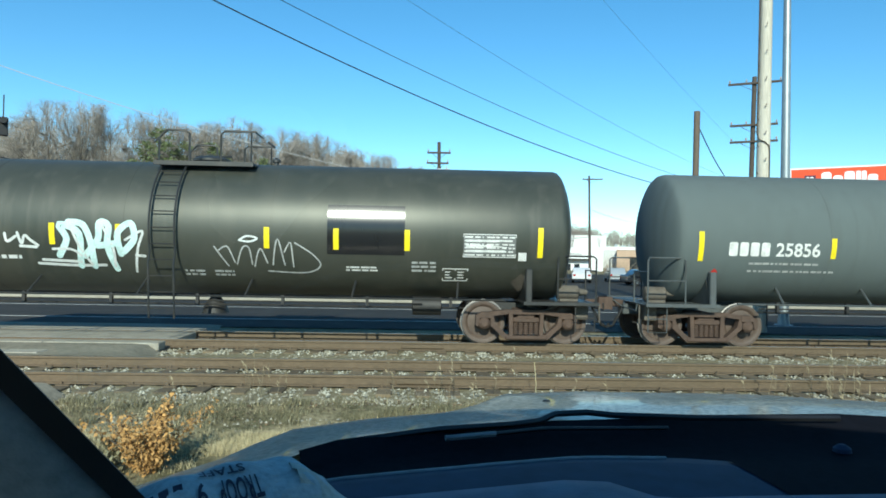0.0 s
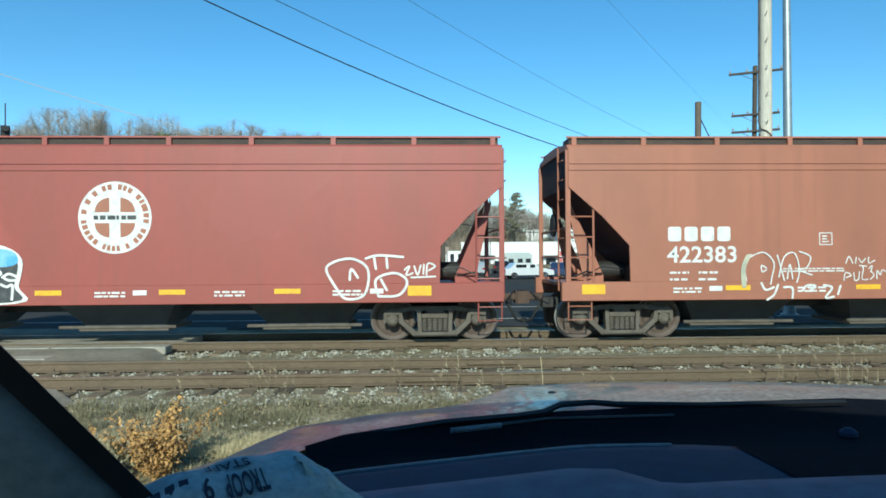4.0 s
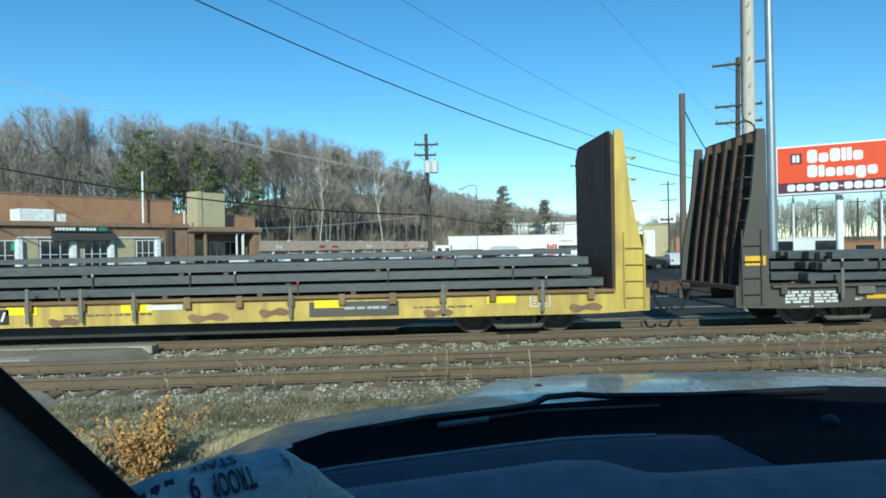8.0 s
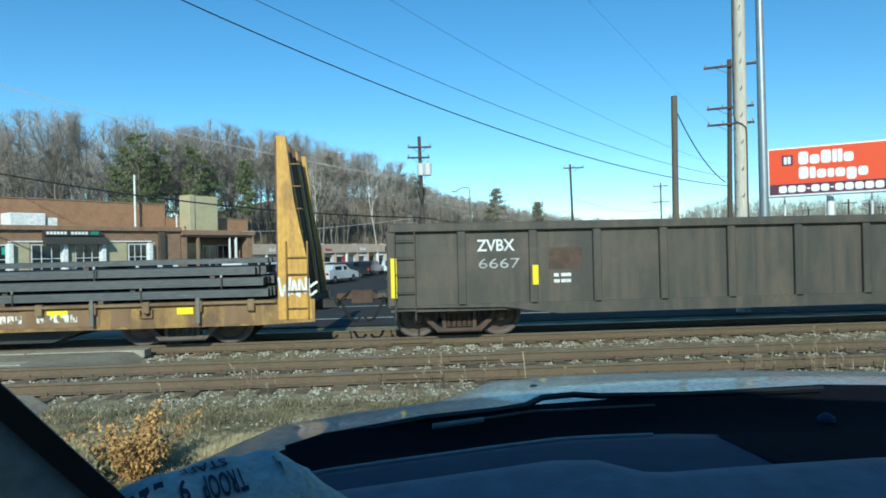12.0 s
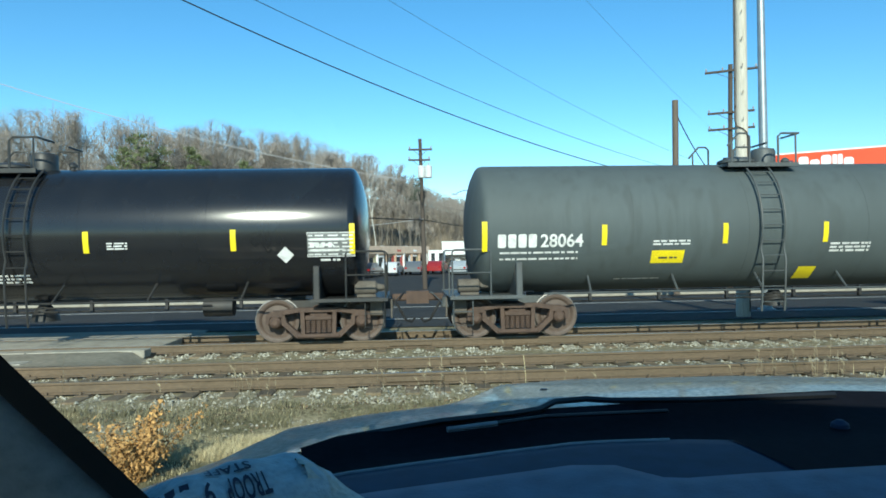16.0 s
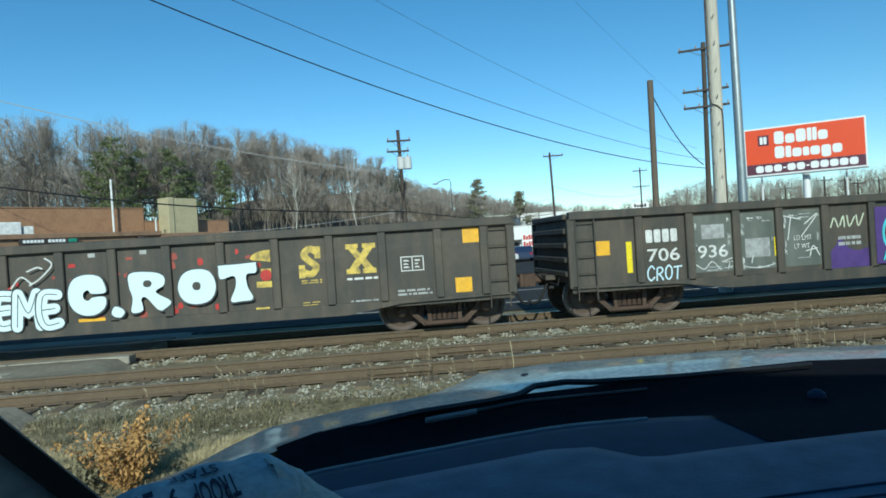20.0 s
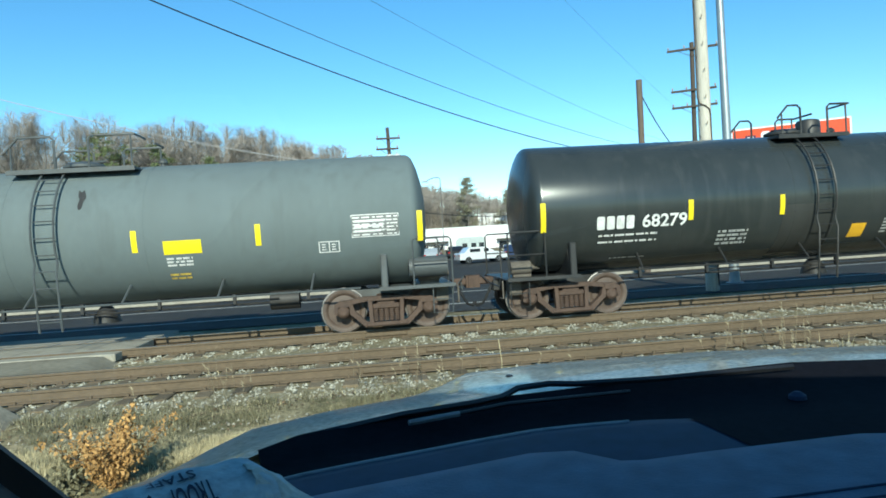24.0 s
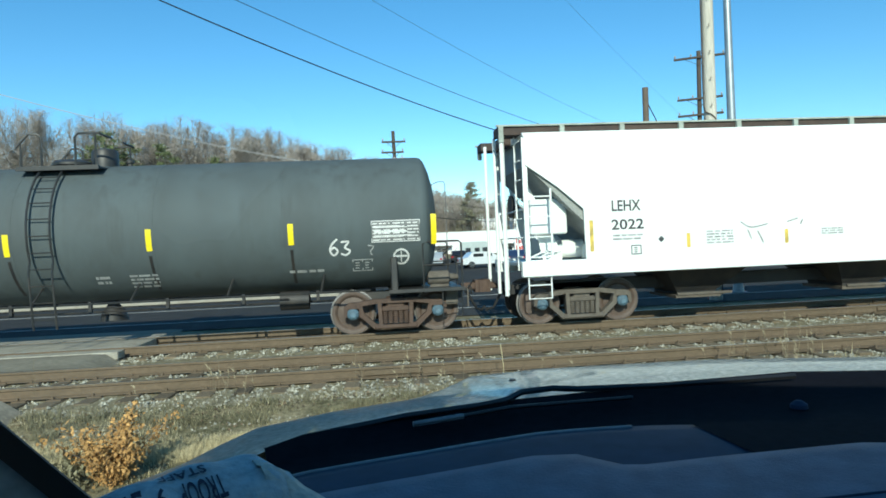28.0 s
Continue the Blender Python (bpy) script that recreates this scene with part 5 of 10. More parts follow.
part("graffiti_peaks", g, M_WHITE, c, fix=False)
roundel(c, s, 0.2, 2.6, 0.72)

c, s, q = red_hopper(61.28, 6.10, "oxide brown covered hopper with round white emblem and graffiti", P_OXIDE, 7.35, "422383", (-5.32, 2.07, -3.95, 2.37, 1.63, 1.97))
roundel(c, s, 4.42, 2.52, 0.74)
frame_box(c, s, -2.12, 1.98, -1.86, 2.24, M_WHITE, cells=1), frame_box(c, s, 4.85, 1.42, 5.25, 1.68, M_WHITE), bars(c, s, 5.45, 1.45, 5.9, 1.6, 2, M_WHITE, 71)
w = flat(-1.59)
handwrite(c, s, "NAHYO!", 0.55, 1.93, 1.9, 2.3, M_WHITE, 0.055, slant=0.15)
strokes(c, w, (-3.75, 1.1, -2.3, 1.85), [[(0.05, 0.2), (0.02, 0.75), (0.12, 0.92)], [(0.1, 0.85), (0.3, 0.98), (0.45, 0.7), (0.42, 0.3), (0.4, 0.1)], [(0.34, 0.55), (0.27, 0.62), (0.28, 0.45), (0.34, 0.5)], [(0.5, 0.9), (0.6, 0.2)], [(0.52, 0.3), (0.6, 0.85), (0.75, 0.95), (0.82, 0.5), (0.78, 0.15)], [(0.64, 0.25), (0.68, 0.65), (0.72, 0.25)], [(0.82, 1.0), (0.98, 0.85), (0.92, 0.55), (0.8, 0.5), (1.0, 0.35)]], M_WHITE, 0.028, 0.004)
strokes(c, w, (-3.78, 1.15, -3.6, 1.75), [[(0.3, 0.0), (0.25, 0.6), (0.8, 1.0)]], M_KHAKI, 0.1, 0.005)
strokes(c, w, (-3.45, 0.86, -1.7, 1.2), [[(0.05, 1.0), (0.1, 0.6), (0.2, 0.75)], [(0.25, 0.9), (0.2, 0.3), (0.12, 0.0)], [(0.32, 0.75), (0.42, 0.7), (0.42, 0.1)], [(0.55, 0.6), (0.6, 0.85), (0.7, 0.8), (0.62, 0.5)], [(0.8, 0.85), (0.9, 0.7), (0.82, 0.1), (0.92, 0.15)], [(1.0, 0.8), (0.97, 0.3)]], M_WHITE, 0.045, 0.005)
strokes(c, s, (-1.62, 1.22, -0.65, 1.75), [[(0.05, 0.72), (0.12, 0.98), (0.2, 0.72)], [(0.26, 0.72), (0.28, 0.95)], [(0.33, 0.9), (0.4, 0.75), (0.48, 0.9)], [(0.55, 0.95), (0.55, 0.72), (0.68, 0.82)], [(0.35, 0.62), (0.5, 0.6)], [(0.42, 0.6), (0.43, 0.42)], [(0.55, 0.5), (0.62, 0.62), (0.6, 0.4)],
                                          [(0.0, 0.05), (0.04, 0.35), (0.16, 0.25), (0.05, 0.15)], [(0.22, 0.35), (0.24, 0.05), (0.32, 0.1), (0.34, 0.38)], [(0.42, 0.4), (0.4, 0.1), (0.52, 0.08)], [(0.58, 0.4), (0.66, 0.25), (0.58, 0.08)], [(0.72, 0.1), (0.73, 0.42), (0.8, 0.25), (0.84, 0.45), (0.98, 0.3)]], M_WHITE, 0.024)
strokes(c, s, (-0.05, 1.5, 0.35, 2.0), [[(0.1, 0.9), (0.6, 1.0), (0.9, 0.85)], [(0.0, 0.5), (0.25, 0.7), (0.2, 0.35)], [(0.45, 0.75), (0.5, 0.4), (0.75, 0.7), (0.7, 0.35)], [(0.2, 0.3), (0.2, 0.0)], [(0.5, 0.0), (0.5, 0.28), (0.9, 0.2)]], M_WHITE, 0.024)
strokes(c, w, (0.35, 0.95, 2.9, 1.85), [[(0.03, 0.05), (0.02, 0.5), (0.1, 0.95), (0.3, 0.98), (0.36, 0.75)], [(0.1, 0.72), (0.16, 0.82), (0.22, 0.72), (0.16, 0.65), (0.1, 0.72)], [(0.08, 0.4), (0.12, 0.55), (0.16, 0.38)], [(0.36, 0.4), (0.42, 0.8), (0.55, 0.92), (0.62, 0.6), (0.55, 0.35), (0.42, 0.4)],
                                        [(0.64, 0.35), (0.66, 0.85), (0.78, 0.75), (0.74, 0.4)], [(0.78, 0.4), (0.86, 0.9), (0.98, 0.75), (0.96, 0.35)], [(0.35, 0.3), (0.6, 0.25), (0.98, 0.3)]], M_WHITE, 0.03, 0.004)
strokes(c, w, (0.95, 0.9, 2.9, 1.2), [[(0.0, 0.9), (0.05, 0.4), (0.12, 0.7)], [(0.4, 0.8), (0.45, 0.2), (0.52, 0.6)], [(0.8, 0.9), (0.78, 0.3), (0.88, 0.4)]], M_WHITE, 0.04, 0.005)
strokes(c, s, (2.95, 1.35, 4.05, 1.82), [[(0.0, 0.3), (0.1, 0.8), (0.18, 0.4)], [(0.2, 0.75), (0.28, 0.35), (0.36, 0.75)], [(0.42, 0.4), (0.45, 0.8), (0.56, 0.6)], [(0.6, 0.8), (0.62, 0.35), (0.75, 0.4)], [(0.8, 0.75), (0.92, 0.7), (0.82, 0.4), (0.98, 0.35)], [(0.1, 0.1), (0.5, 0.18), (0.95, 0.08)]], M_WHITE, 0.022)
strokes(c, s, (5.45, 2.35, 6.95, 3.35), [[(0.05, 0.55), (0.12, 0.85), (0.15, 0.3)], [(0.28, 0.95), (0.1, 0.5), (0.4, 0.25)], [(0.3, 0.4), (0.4, 0.75), (0.45, 0.3)], [(0.42, 0.6), (0.62, 0.9), (0.55, 0.45), (0.7, 0.4)], [(0.7, 0.85), (0.75, 0.5), (0.9, 0.75), (0.8, 0.2), (0.55, 0.05)], [(0.0, 0.45), (0.3, 0.52), (0.9, 0.62)]], M_KHAKI, 0.04)
handwrite(c, s, "AMB", 6.4, 3.08, 6.98, 3.38, M_WHITE, 0.03, slant=0.2)
strokes(c, s, (4.75, 1.72, 5.5, 2.12), [[(0.1, 0.2), (0.3, 0.9), (0.45, 0.3)], [(0.2, 0.5), (0.5, 0.6)], [(0.6, 0.9), (0.55, 0.2), (0.8, 0.6), (0.9, 0.1)]], M_SILVERTAG, 0.025)
bars(c, s, -2.9, 1.42, -1.6, 1.52, 2, M_WHITE, 79), bars(c, s, -0.6, 1.42, 0.4, 1.52, 2, M_WHITE, 80), bars(c, s, 3.3, 1.42, 4.3, 1.52, 2, M_WHITE, 81)

c, s, q = red_hopper(77.38, 6.14, "oxide brown covered hopper with big khaki graffiti letters", P_OXIDE, 7.35, "421929", (-5.35, 2.29, -3.96, 2.6, 1.73, 2.05))
roundel(c, s, 4.46, 2.55, 0.73)
frame_box(c, s, -2.3, 2.0, -2.04, 2.24, M_WHITE, cells=1), bars(c, s, -3.05, 1.34, -1.75, 1.46, 2, M_WHITE, 90), frame_box(c, s, 4.85, 1.5, 5.2, 1.74, M_WHITE), bars(c, s, 5.3, 1.5, 5.75, 1.62, 2, M_WHITE, 91)
w = flat(-1.592)
strokes(c, s, (-1.2, 1.42, -0.6, 2.08), [[(0.05, 0.7), (0.1, 0.95), (0.35, 0.85), (0.1, 0.75), (0.35, 0.68)], [(0.45, 0.7), (0.5, 0.92), (0.65, 0.72)], [(0.7, 0.95), (0.78, 0.7), (0.95, 0.95)], [(0.05, 0.35), (0.12, 0.6), (0.22, 0.35), (0.3, 0.58)], [(0.4, 0.55), (0.4, 0.32), (0.62, 0.5)], [(0.7, 0.58), (0.72, 0.3), (0.95, 0.4)], [(0.1, 0.1), (0.6, 0.18)]], M_FADEDGOLD, 0.028)
LET = (("C", -0.72, 1.1, 0.3, 1.95), ("h", 0.28, 1.05, 0.98, 2.2), ("e", 0.86, 1.06, 1.4, 1.98), ("c", 1.28, 1.05, 1.9, 2.1), ("k", 1.85, 1.04, 2.68, 2.2))
strokes(c, w, (-0.98, 1.0, -0.4, 1.5), [[(0.0, 0.45), (0.4, 0.3), (1.0, 0.7)], [(0.0, 0.5), (0.5, 0.7), (0.7, 0.95)]], M_INK, 0.09, 0.002, "graffiti_outline")
bubble(c, w, LET, M_INK, M_KHAKI, 0.3, 0.045, 0.003)
# pale lines painted in for the highlight along the sill's edge
strokes(c, w, (-0.9, 1.2, 2.75, 1.32), [[(0.0, 0.35), (0.5, 0.5), (1.0, 0.4)], [(0.15, 0.9), (0.4, 0.95), (0.7, 0.85)]], M_PALEKHAKI, 0.03, 0.024, "graffiti_highlight")
strokes(c, w, (0.2, 2.05, 2.6, 2.32), [[(0.2, 0.2), (0.25, 0.9), (0.33, 0.8)], [(0.82, 0.1), (0.87, 0.9), (0.97, 0.85)]], M_FADEDGOLD, 0.035, 0.026, "graffiti_highlight")
FIG = [(0.0, 0.72), (0.02, 0.85), (0.2, 0.78), (0.4, 0.86), (0.55, 1.0), (0.8, 0.98), (0.86, 0.8), (0.78, 0.68), (1.0, 0.58), (0.95, 0.4), (0.82, 0.3), (0.8, 0.05), (0.6, 0.0), (0.25, 0.0), (0.12, 0.1), (0.14, 0.5)]
blob(c, w, (2.66, 0.94, 4.2, 2.36), FIG, M_REDLINE, 0.003, "graffiti_outline"), blob(c, w, (2.72, 0.98, 4.14, 2.3), FIG, M_KHAKI, 0.006, "graffiti_fill")
strokes(c, w, (2.9, 1.3, 4.1, 2.2), [[(0.1, 0.4), (0.3, 0.55), (0.5, 0.5)], [(0.35, 0.15), (0.38, 0.5)], [(0.55, 0.2), (0.58, 0.5), (0.75, 0.45)], [(0.55, 0.95), (0.6, 0.6), (0.85, 0.4)]], M_REDLINE, 0.03, 0.009, "graffiti_highlight")
strokes(c, w, (3.7, 1.02, 4.1, 1.2), [[(0.0, 0.2), (0.1, 0.9), (0.25, 0.2)], [(0.35, 0.9), (0.5, 0.3), (0.6, 0.9)], [(0.75, 0.9), (0.78, 0.1)]], M_INK, 0.02, 0.009)
strokes(c, s, (3.95, 1.68, 5.0, 2.05), [[(0.05, 0.9), (0.1, 0.2)], [(0.2, 0.4), (0.35, 0.7), (0.4, 0.2)], [(0.5, 0.6), (0.55, 0.2), (0.7, 0.5)], [(0.75, 0.3), (1.0, 0.5)]], M_INK, 0.018)
strokes(c, s, (5.1, 1.68, 5.98, 2.08), [[(0.05, 0.9), (0.1, 0.2)], [(0.1, 0.85), (0.3, 0.7), (0.12, 0.5), (0.32, 0.2)], [(0.42, 0.25), (0.45, 0.75), (0.58, 0.6), (0.6, 0.2)], [(0.68, 0.7), (0.7, 0.25), (0.95, 0.3)], [(0.72, 0.5), (0.9, 0.55)], [(0.05, 0.95), (0.95, 0.62)], [(0.1, 0.4), (0.9, 0.42)]], M_SKYTAG, 0.075, 0.008)

# bulkhead flats with steel
c, s = bulkhead_flat(96.26, 7.22, "worn yellow bulkhead flat car stacked with dark steel", P_YELLOW, P_BULK, seed=1, cap=P_SILLBROWN, ribs=P_YELLOW)
write(c, s, "TTPX 804741", -5.05, 0.56, -3.0, 0.75, M_WHITE, bold=0.015, shear=0.25)
patch(c, s, -5.1, 0.5, -2.95, 0.8, M_BLACKSTEEL, 0.004, "black_panel")
c.children[-1].location.y += 0.003
for k, x in enumerate((-7.95, -5.5, -2.7, -0.5, 3.3, 6.8)):
    patch(c, s, x - 0.3, 0.68, x + 0.3, 0.84, M_YELLOW, 0.004, "reflector_panel", n=1)
for a, b, z in ((-8.8, -8.35, 0.55), (-7.3, -6.6, 0.5), (-2.2, -1.6, 0.46), (0.5, 1.3, 0.48), (1.9, 2.5, 0.55), (5.2, 5.8, 0.46), (8.2, 8.9, 0.5)):
    blob(c, s, (a, z - 0.04, b, z + 0.16), [(0.0, 0.5), (0.1, 0.9), (0.4, 0.7), (0.7, 1.0), (1.0, 0.6), (0.85, 0.2), (0.5, 0.3), (0.2, 0.0)], P_SILLBROWN, 0.003, "bare_patch")
patch(c, s, 2.9, 0.5, 4.7, 0.8, P_SOOT, 0.003, "bare_patch"), bars(c, s, 3.6, 0.62, 4.5, 0.72, 1, M_PALEGREY, 103), frame_box(c, s, 7.4, 0.6, 7.8, 0.86, M_WHITE)
bars(c, s, -1.9, 0.62, -0.2, 0.68, 1, P_SILLBROWN, 101), bars(c, s, 5.0, 0.62, 6.2, 0.68, 1, P_SILLBROWN, 102), patch(c, s, -0.3, 0.72, 0.4, 0.82, M_WHITE, 0.005, "white_tag", n=1)

c, s = bulkhead_flat(117.9, 7.20, "dull black bulkhead flat car stacked with dark steel", P_SOOT, P_BULK, seed=2, layers=3,
                     stakes=((-7.66, 0.61, 1.27), (-4.14, 0.52, 1.05), (-1.83, 0.4, 1.1), (-0.64, 0.16, 1.47), (4.07, 0.6, 1.14), (6.4, 0.5, 1.2)),
                     pockets=(-8.9, -7.66, -6.5, -4.14, -1.83, -0.64, 0.53, 1.75, 2.9, 4.07, 5.22, 6.4, 7.6, 8.9))
write(c, s, "COER", -6.1, 0.535, -5.42, 0.725, M_WHITE, bold=0.022), write(c, s, "804795", -5.32, 0.53, -4.5, 0.70, M_WHITE, bold=0.016)
write(c, s, "LD LMT", -4.0, 0.68, -3.52, 0.76, M_WHITE, bold=0.01), write(c, s, "LT WT", -4.0, 0.56, -3.62, 0.64, M_WHITE, bold=0.01)
write(c, s, "204060", -3.38, 0.68, -2.99, 0.76, M_WHITE, bold=0.01), write(c, s, "82200", -3.32, 0.56, -2.99, 0.64, M_WHITE, bold=0.01)
for x0, x1, z0, z1, m in ((-8.85, -8.3, 0.53, 0.8, 4), (-8.22, -7.7, 0.53, 0.79, 4), (-8.52, -8.24, 0.45, 0.48, 1), (-7.33, -7.16, 0.57, 0.63, 2), (-6.62, -6.42, 0.54, 0.6, 2), (-1.96, -1.7, 0.54, 0.59, 1), (-0.95, -0.38, 0.545, 0.6, 1),
                          (2.9, 3.35, 0.56, 0.67, 3), (3.9, 4.02, 0.58, 0.61, 1), (5.13, 5.26, 0.55, 0.68, 3), (6.3, 6.42, 0.56, 0.62, 2), (6.82, 6.97, 0.55, 0.68, 3), (7.44, 7.6, 0.54, 0.66, 3), (7.64, 8.0, 0.53, 0.82, 4), (8.1, 8.55, 0.53, 0.82, 4)):
    bars(c, s, x0, z0, x1, z1, m, M_WHITE, int(100 * abs(x0)), fill=0.72)
for x0, x1, z0, z1 in ((-7.07, -6.63, 0.6, 0.68), (-2.95, -2.6, 0.64, 0.76), (1.2, 1.65, 0.645, 0.735), (5.29, 5.75, 0.645, 0.75)):
    patch(c, s, x0, z0, x1, z1, M_ORANGE, 0.004, "reflector_panel", n=1)
for x0, x1, z0, z1 in ((-0.16, 0.5, 0.545, 0.58), (3.58, 3.82, 0.58, 0.67), (1.83, 2.09, 0.68, 0.78), (5.76, 5.95, 0.665, 0.69)):
    patch(c, s, x0, z0, x1, z1, M_PALEGREY, 0.005, "white_tag", n=1)
frame_box(c, s, -2.56, 0.52, -2.29, 0.78, M_WHITE, cells=1), frame_box(c, s, 4.4, 0.51, 4.83, 0.8, M_PALEGREY, 0.014)
part("arrow_mark", G().prism([(1.86, 0.655), (1.97, 0.57), (2.08, 0.655), (1.97, 0.61)], -1.518, -1.516), M_WHITE, c)
for x in (-7.11, 7.01):                                        # winch brackets under the deck edge
    part("winch_bracket", G().box(x - 0.19, -1.6, 0.7, x + 0.19, -1.515, 0.87, 0.02), M_STAKE, c)
blob(c, s, (-5.2, 0.44, -4.2, 0.56), [(0.0, 0.3), (0.3, 0.9), (0.7, 0.8), (1.0, 0.4), (0.7, 0.1), (0.3, 0.2)], M_BLACKSTEEL, 0.003, "dirt_patch")
for e in (-1, 1):
    patch(c, flat(-1.513), e * 9.45 - 0.25, 1.35, e * 9.45 + 0.2, 1.55, M_ORANGE, 0.004, "reflector_panel", n=1)

c, s = bulkhead_flat(139.4, 7.15, "rusty amber bulkhead flat car stacked with dark steel", P_AMBER, P_BULKBROWN, seed=3, cap=P_AMBERCAP, ribs=P_AMBERPLATE, plate=P_AMBERPLATE)
write(c, s, "TTPX 81897", -5.5, 0.55, -3.05, 0.73, M_WORNWHITE, bold=0.005, shear=0.2), blocks(c, s, 3.2, 0.6, 4.25, 0.75, 7, M_WORNWHITE), blocks(c, s, 4.5, 0.6, 5.3, 0.75, 5, M_WORNWHITE)
patch(c, s, -5.7, 0.5, -2.9, 0.8, P_SOOT, 0.003, "bare_patch", n=1), patch(c, s, 3.0, 0.5, 5.7, 0.82, P_SILLBROWN, 0.003, "bare_patch", n=1)
for a, b in ((-8.9, -8.4), (-1.6, -1.1), (2.3, 2.9), (5.9, 6.3), (8.1, 8.7)):
    blob(c, s, (a, 0.44, b, 0.86), [(0.0, 0.0), (0.1, 0.6), (0.0, 1.0), (0.6, 0.9), (1.0, 1.0), (0.9, 0.5), (1.0, 0.05), (0.5, 0.1)], P_SILLBROWN, 0.003, "bare_patch")
for x in (-6.95, 6.6):                                         # winch brackets under the deck edge
    part("winch_bracket", G().box(x - 0.13, -1.56, 0.64, x + 0.13, -1.515, 0.67).box(x - 0.13, -1.56, 0.67, x - 0.1, -1.515, 0.8).box(x - 0.015, -1.56, 0.67, x + 0.015, -1.515, 0.8).box(x + 0.1, -1.56, 0.67, x + 0.13, -1.515, 0.8), P_SILLBROWN, c)
for x, w in ((-8.1, 0.2), (-2.35, 0.22), (4.9, 0.2), (7.35, 0.16)):
    patch(c, s, x - w, 0.69, x + w, 0.83, M_YELLOW, 0.004, "reflector_panel", n=1)
strokes(c, flat(-1.515), (9.2, 0.95, 9.95, 1.4), [[(0.0, 0.9), (0.08, 0.1), (0.16, 0.6), (0.24, 0.1), (0.3, 0.9)], [(0.34, 0.2), (0.4, 0.8), (0.48, 0.15)], [(0.54, 0.1), (0.55, 0.85), (0.7, 0.2), (0.72, 0.9)], [(0.78, 0.85), (0.8, 0.15), (0.98, 0.3)], [(0.82, 0.5), (1.0, 0.7)]], M_WHITE, 0.05)
strokes(c, flat(-1.515), (-9.85, 1.1, -9.35, 1.5), [[(0.05, 0.85), (0.1, 0.2), (0.35, 0.3), (0.3, 0.8)], [(0.5, 0.8), (0.45, 0.3), (0.65, 0.25)], [(0.9, 0.8), (0.72, 0.6), (0.95, 0.4), (0.75, 0.15)]], M_WHITE, 0.075)

# gondola
c, s = gondola(158.68, 6.43, "sooty black gondola car with yellow stripes", P_GON, 7.85, (-7.83, -6.4, -4.93, -3.6, -2.2, -0.75, 0.7, 2.2, 3.68, 4.94, 6.46, 7.83), 2.32)
write(c, s, "ZVBX", -6.08, 1.8, -5.3, 2.04, M_WHITE, bold=0.02), write(c, s, "6667", -6.05, 1.45, -5.2, 1.65, M_PALEGREY)
for x, h in ((-7.78, 0.8), (-4.9, 0.4), (4.86, 0.4), (7.82, 0.8)):
    patch(c, flat(-1.64), x - 0.06, 1.3 - h / 2, x + 0.06, 1.3 + h / 2, M_YELLOW, 0.004, "reflector_stripe", n=1)
frame_box(c, s, 5.4, 1.0, 5.85, 1.3, M_WHITE), bars(c, s, 5.95, 1.05, 6.2, 1.2, 2, M_WHITE, 130), bars(c, s, 5.5, 0.8, 5.75, 0.86, 1, M_WHITE, 131), patch(c, s, -4.6, 1.4, -3.9, 1.85, M_RUST, 0.003, "rust_patch", n=1)
bars(c, s, -4.5, 1.1, -4.1, 1.35, 2, M_WHITE, 132)

# pale ribbed hopper
PP = (-6.71, -5.95, -5.25, -4.55, -3.83, -3.0, -2.17, -1.33, -0.47, 0.45, 1.28, 2.15, 2.92, 3.84, 4.62, 5.33, 5.98, 6.7)
c, s = hopper_car(176.04, 6.75, "weathered pale ribbed covered hopper with rust streaks", P_CREAM, 8.0, (3.2, 1.25, 2.15), (1.30, 1.42), 3.92,
                  [(-4.3, 2.6, 1.0), (0.0, 2.6, 1.05), (4.3, 2.5, 1.0)], P_BAYTAN, posts=PP, steel=M_RUST, hw=1.5, bay_z=0.38, post_mat=P_CREAMPOST)
part("eave_band", G().box(-8.0, -1.62, 3.74, 8.0, -1.5, 3.9, 0.02), P_CREAMRUST, c, "cream eave band streaked with rust")
for k in (6, 7, 10, 11, 12, 13, 14):
    part("rusty_post", G().box(PP[k] - 0.062, -1.607, 1.4 if k in (11, 13) else 2.3, PP[k] + 0.062, -1.52, 3.8), P_RUSTY if k in (10, 11, 13) else P_CREAMRUST, c, "side post brown with rust")
rr = random.Random(37)
for k, (a, b) in enumerate(zip(PP, PP[1:])):
    if k > 4:                                                  # rust running down from the eave in uneven tongues
        n = 5
        tongue = [(0.0, 1.0)] + [((j + e) / n, rr.uniform(0.0, 0.35) if e == 0.5 else rr.uniform(0.45, 0.8)) for j in range(n) for e in (0.15, 0.5)] + [(1.0, 0.7), (1.0, 1.0)]
        blob(c, s, (a + 0.09, 3.72 - (1.0 if k in (7, 10, 11, 12, 13) else 0.6), b - 0.09, 3.7), tongue, P_BLOOM, 0.004, "rust_bloom")
    if k in (10, 12):
        blob(c, s, (a + 0.12, 2.9, b - 0.12, 3.68), [(0.0, 0.9), (0.25, 1.0), (0.8, 0.98), (1.0, 0.8), (0.85, 0.5), (0.7, 0.15), (0.55, 0.45), (0.35, 0.0), (0.2, 0.5)], P_CREAMRUST, 0.006, "rust_bloom")
    if k > 2:
        patch(c, s, a + 0.14, 1.52, b - 0.14, 2.3, P_CREAMFLECK, 0.004, "rust_flecks", n=1)
roof_walk(c, -8.0, 8.0, 3.93, P_PURE, (-8, -6.9, -5.9, -4.8, -3.7, -2.6, -1.5, -0.4, 0.7, 1.8, 2.9, 4.0, 5.1, 6.1, 7.1, 8.0))
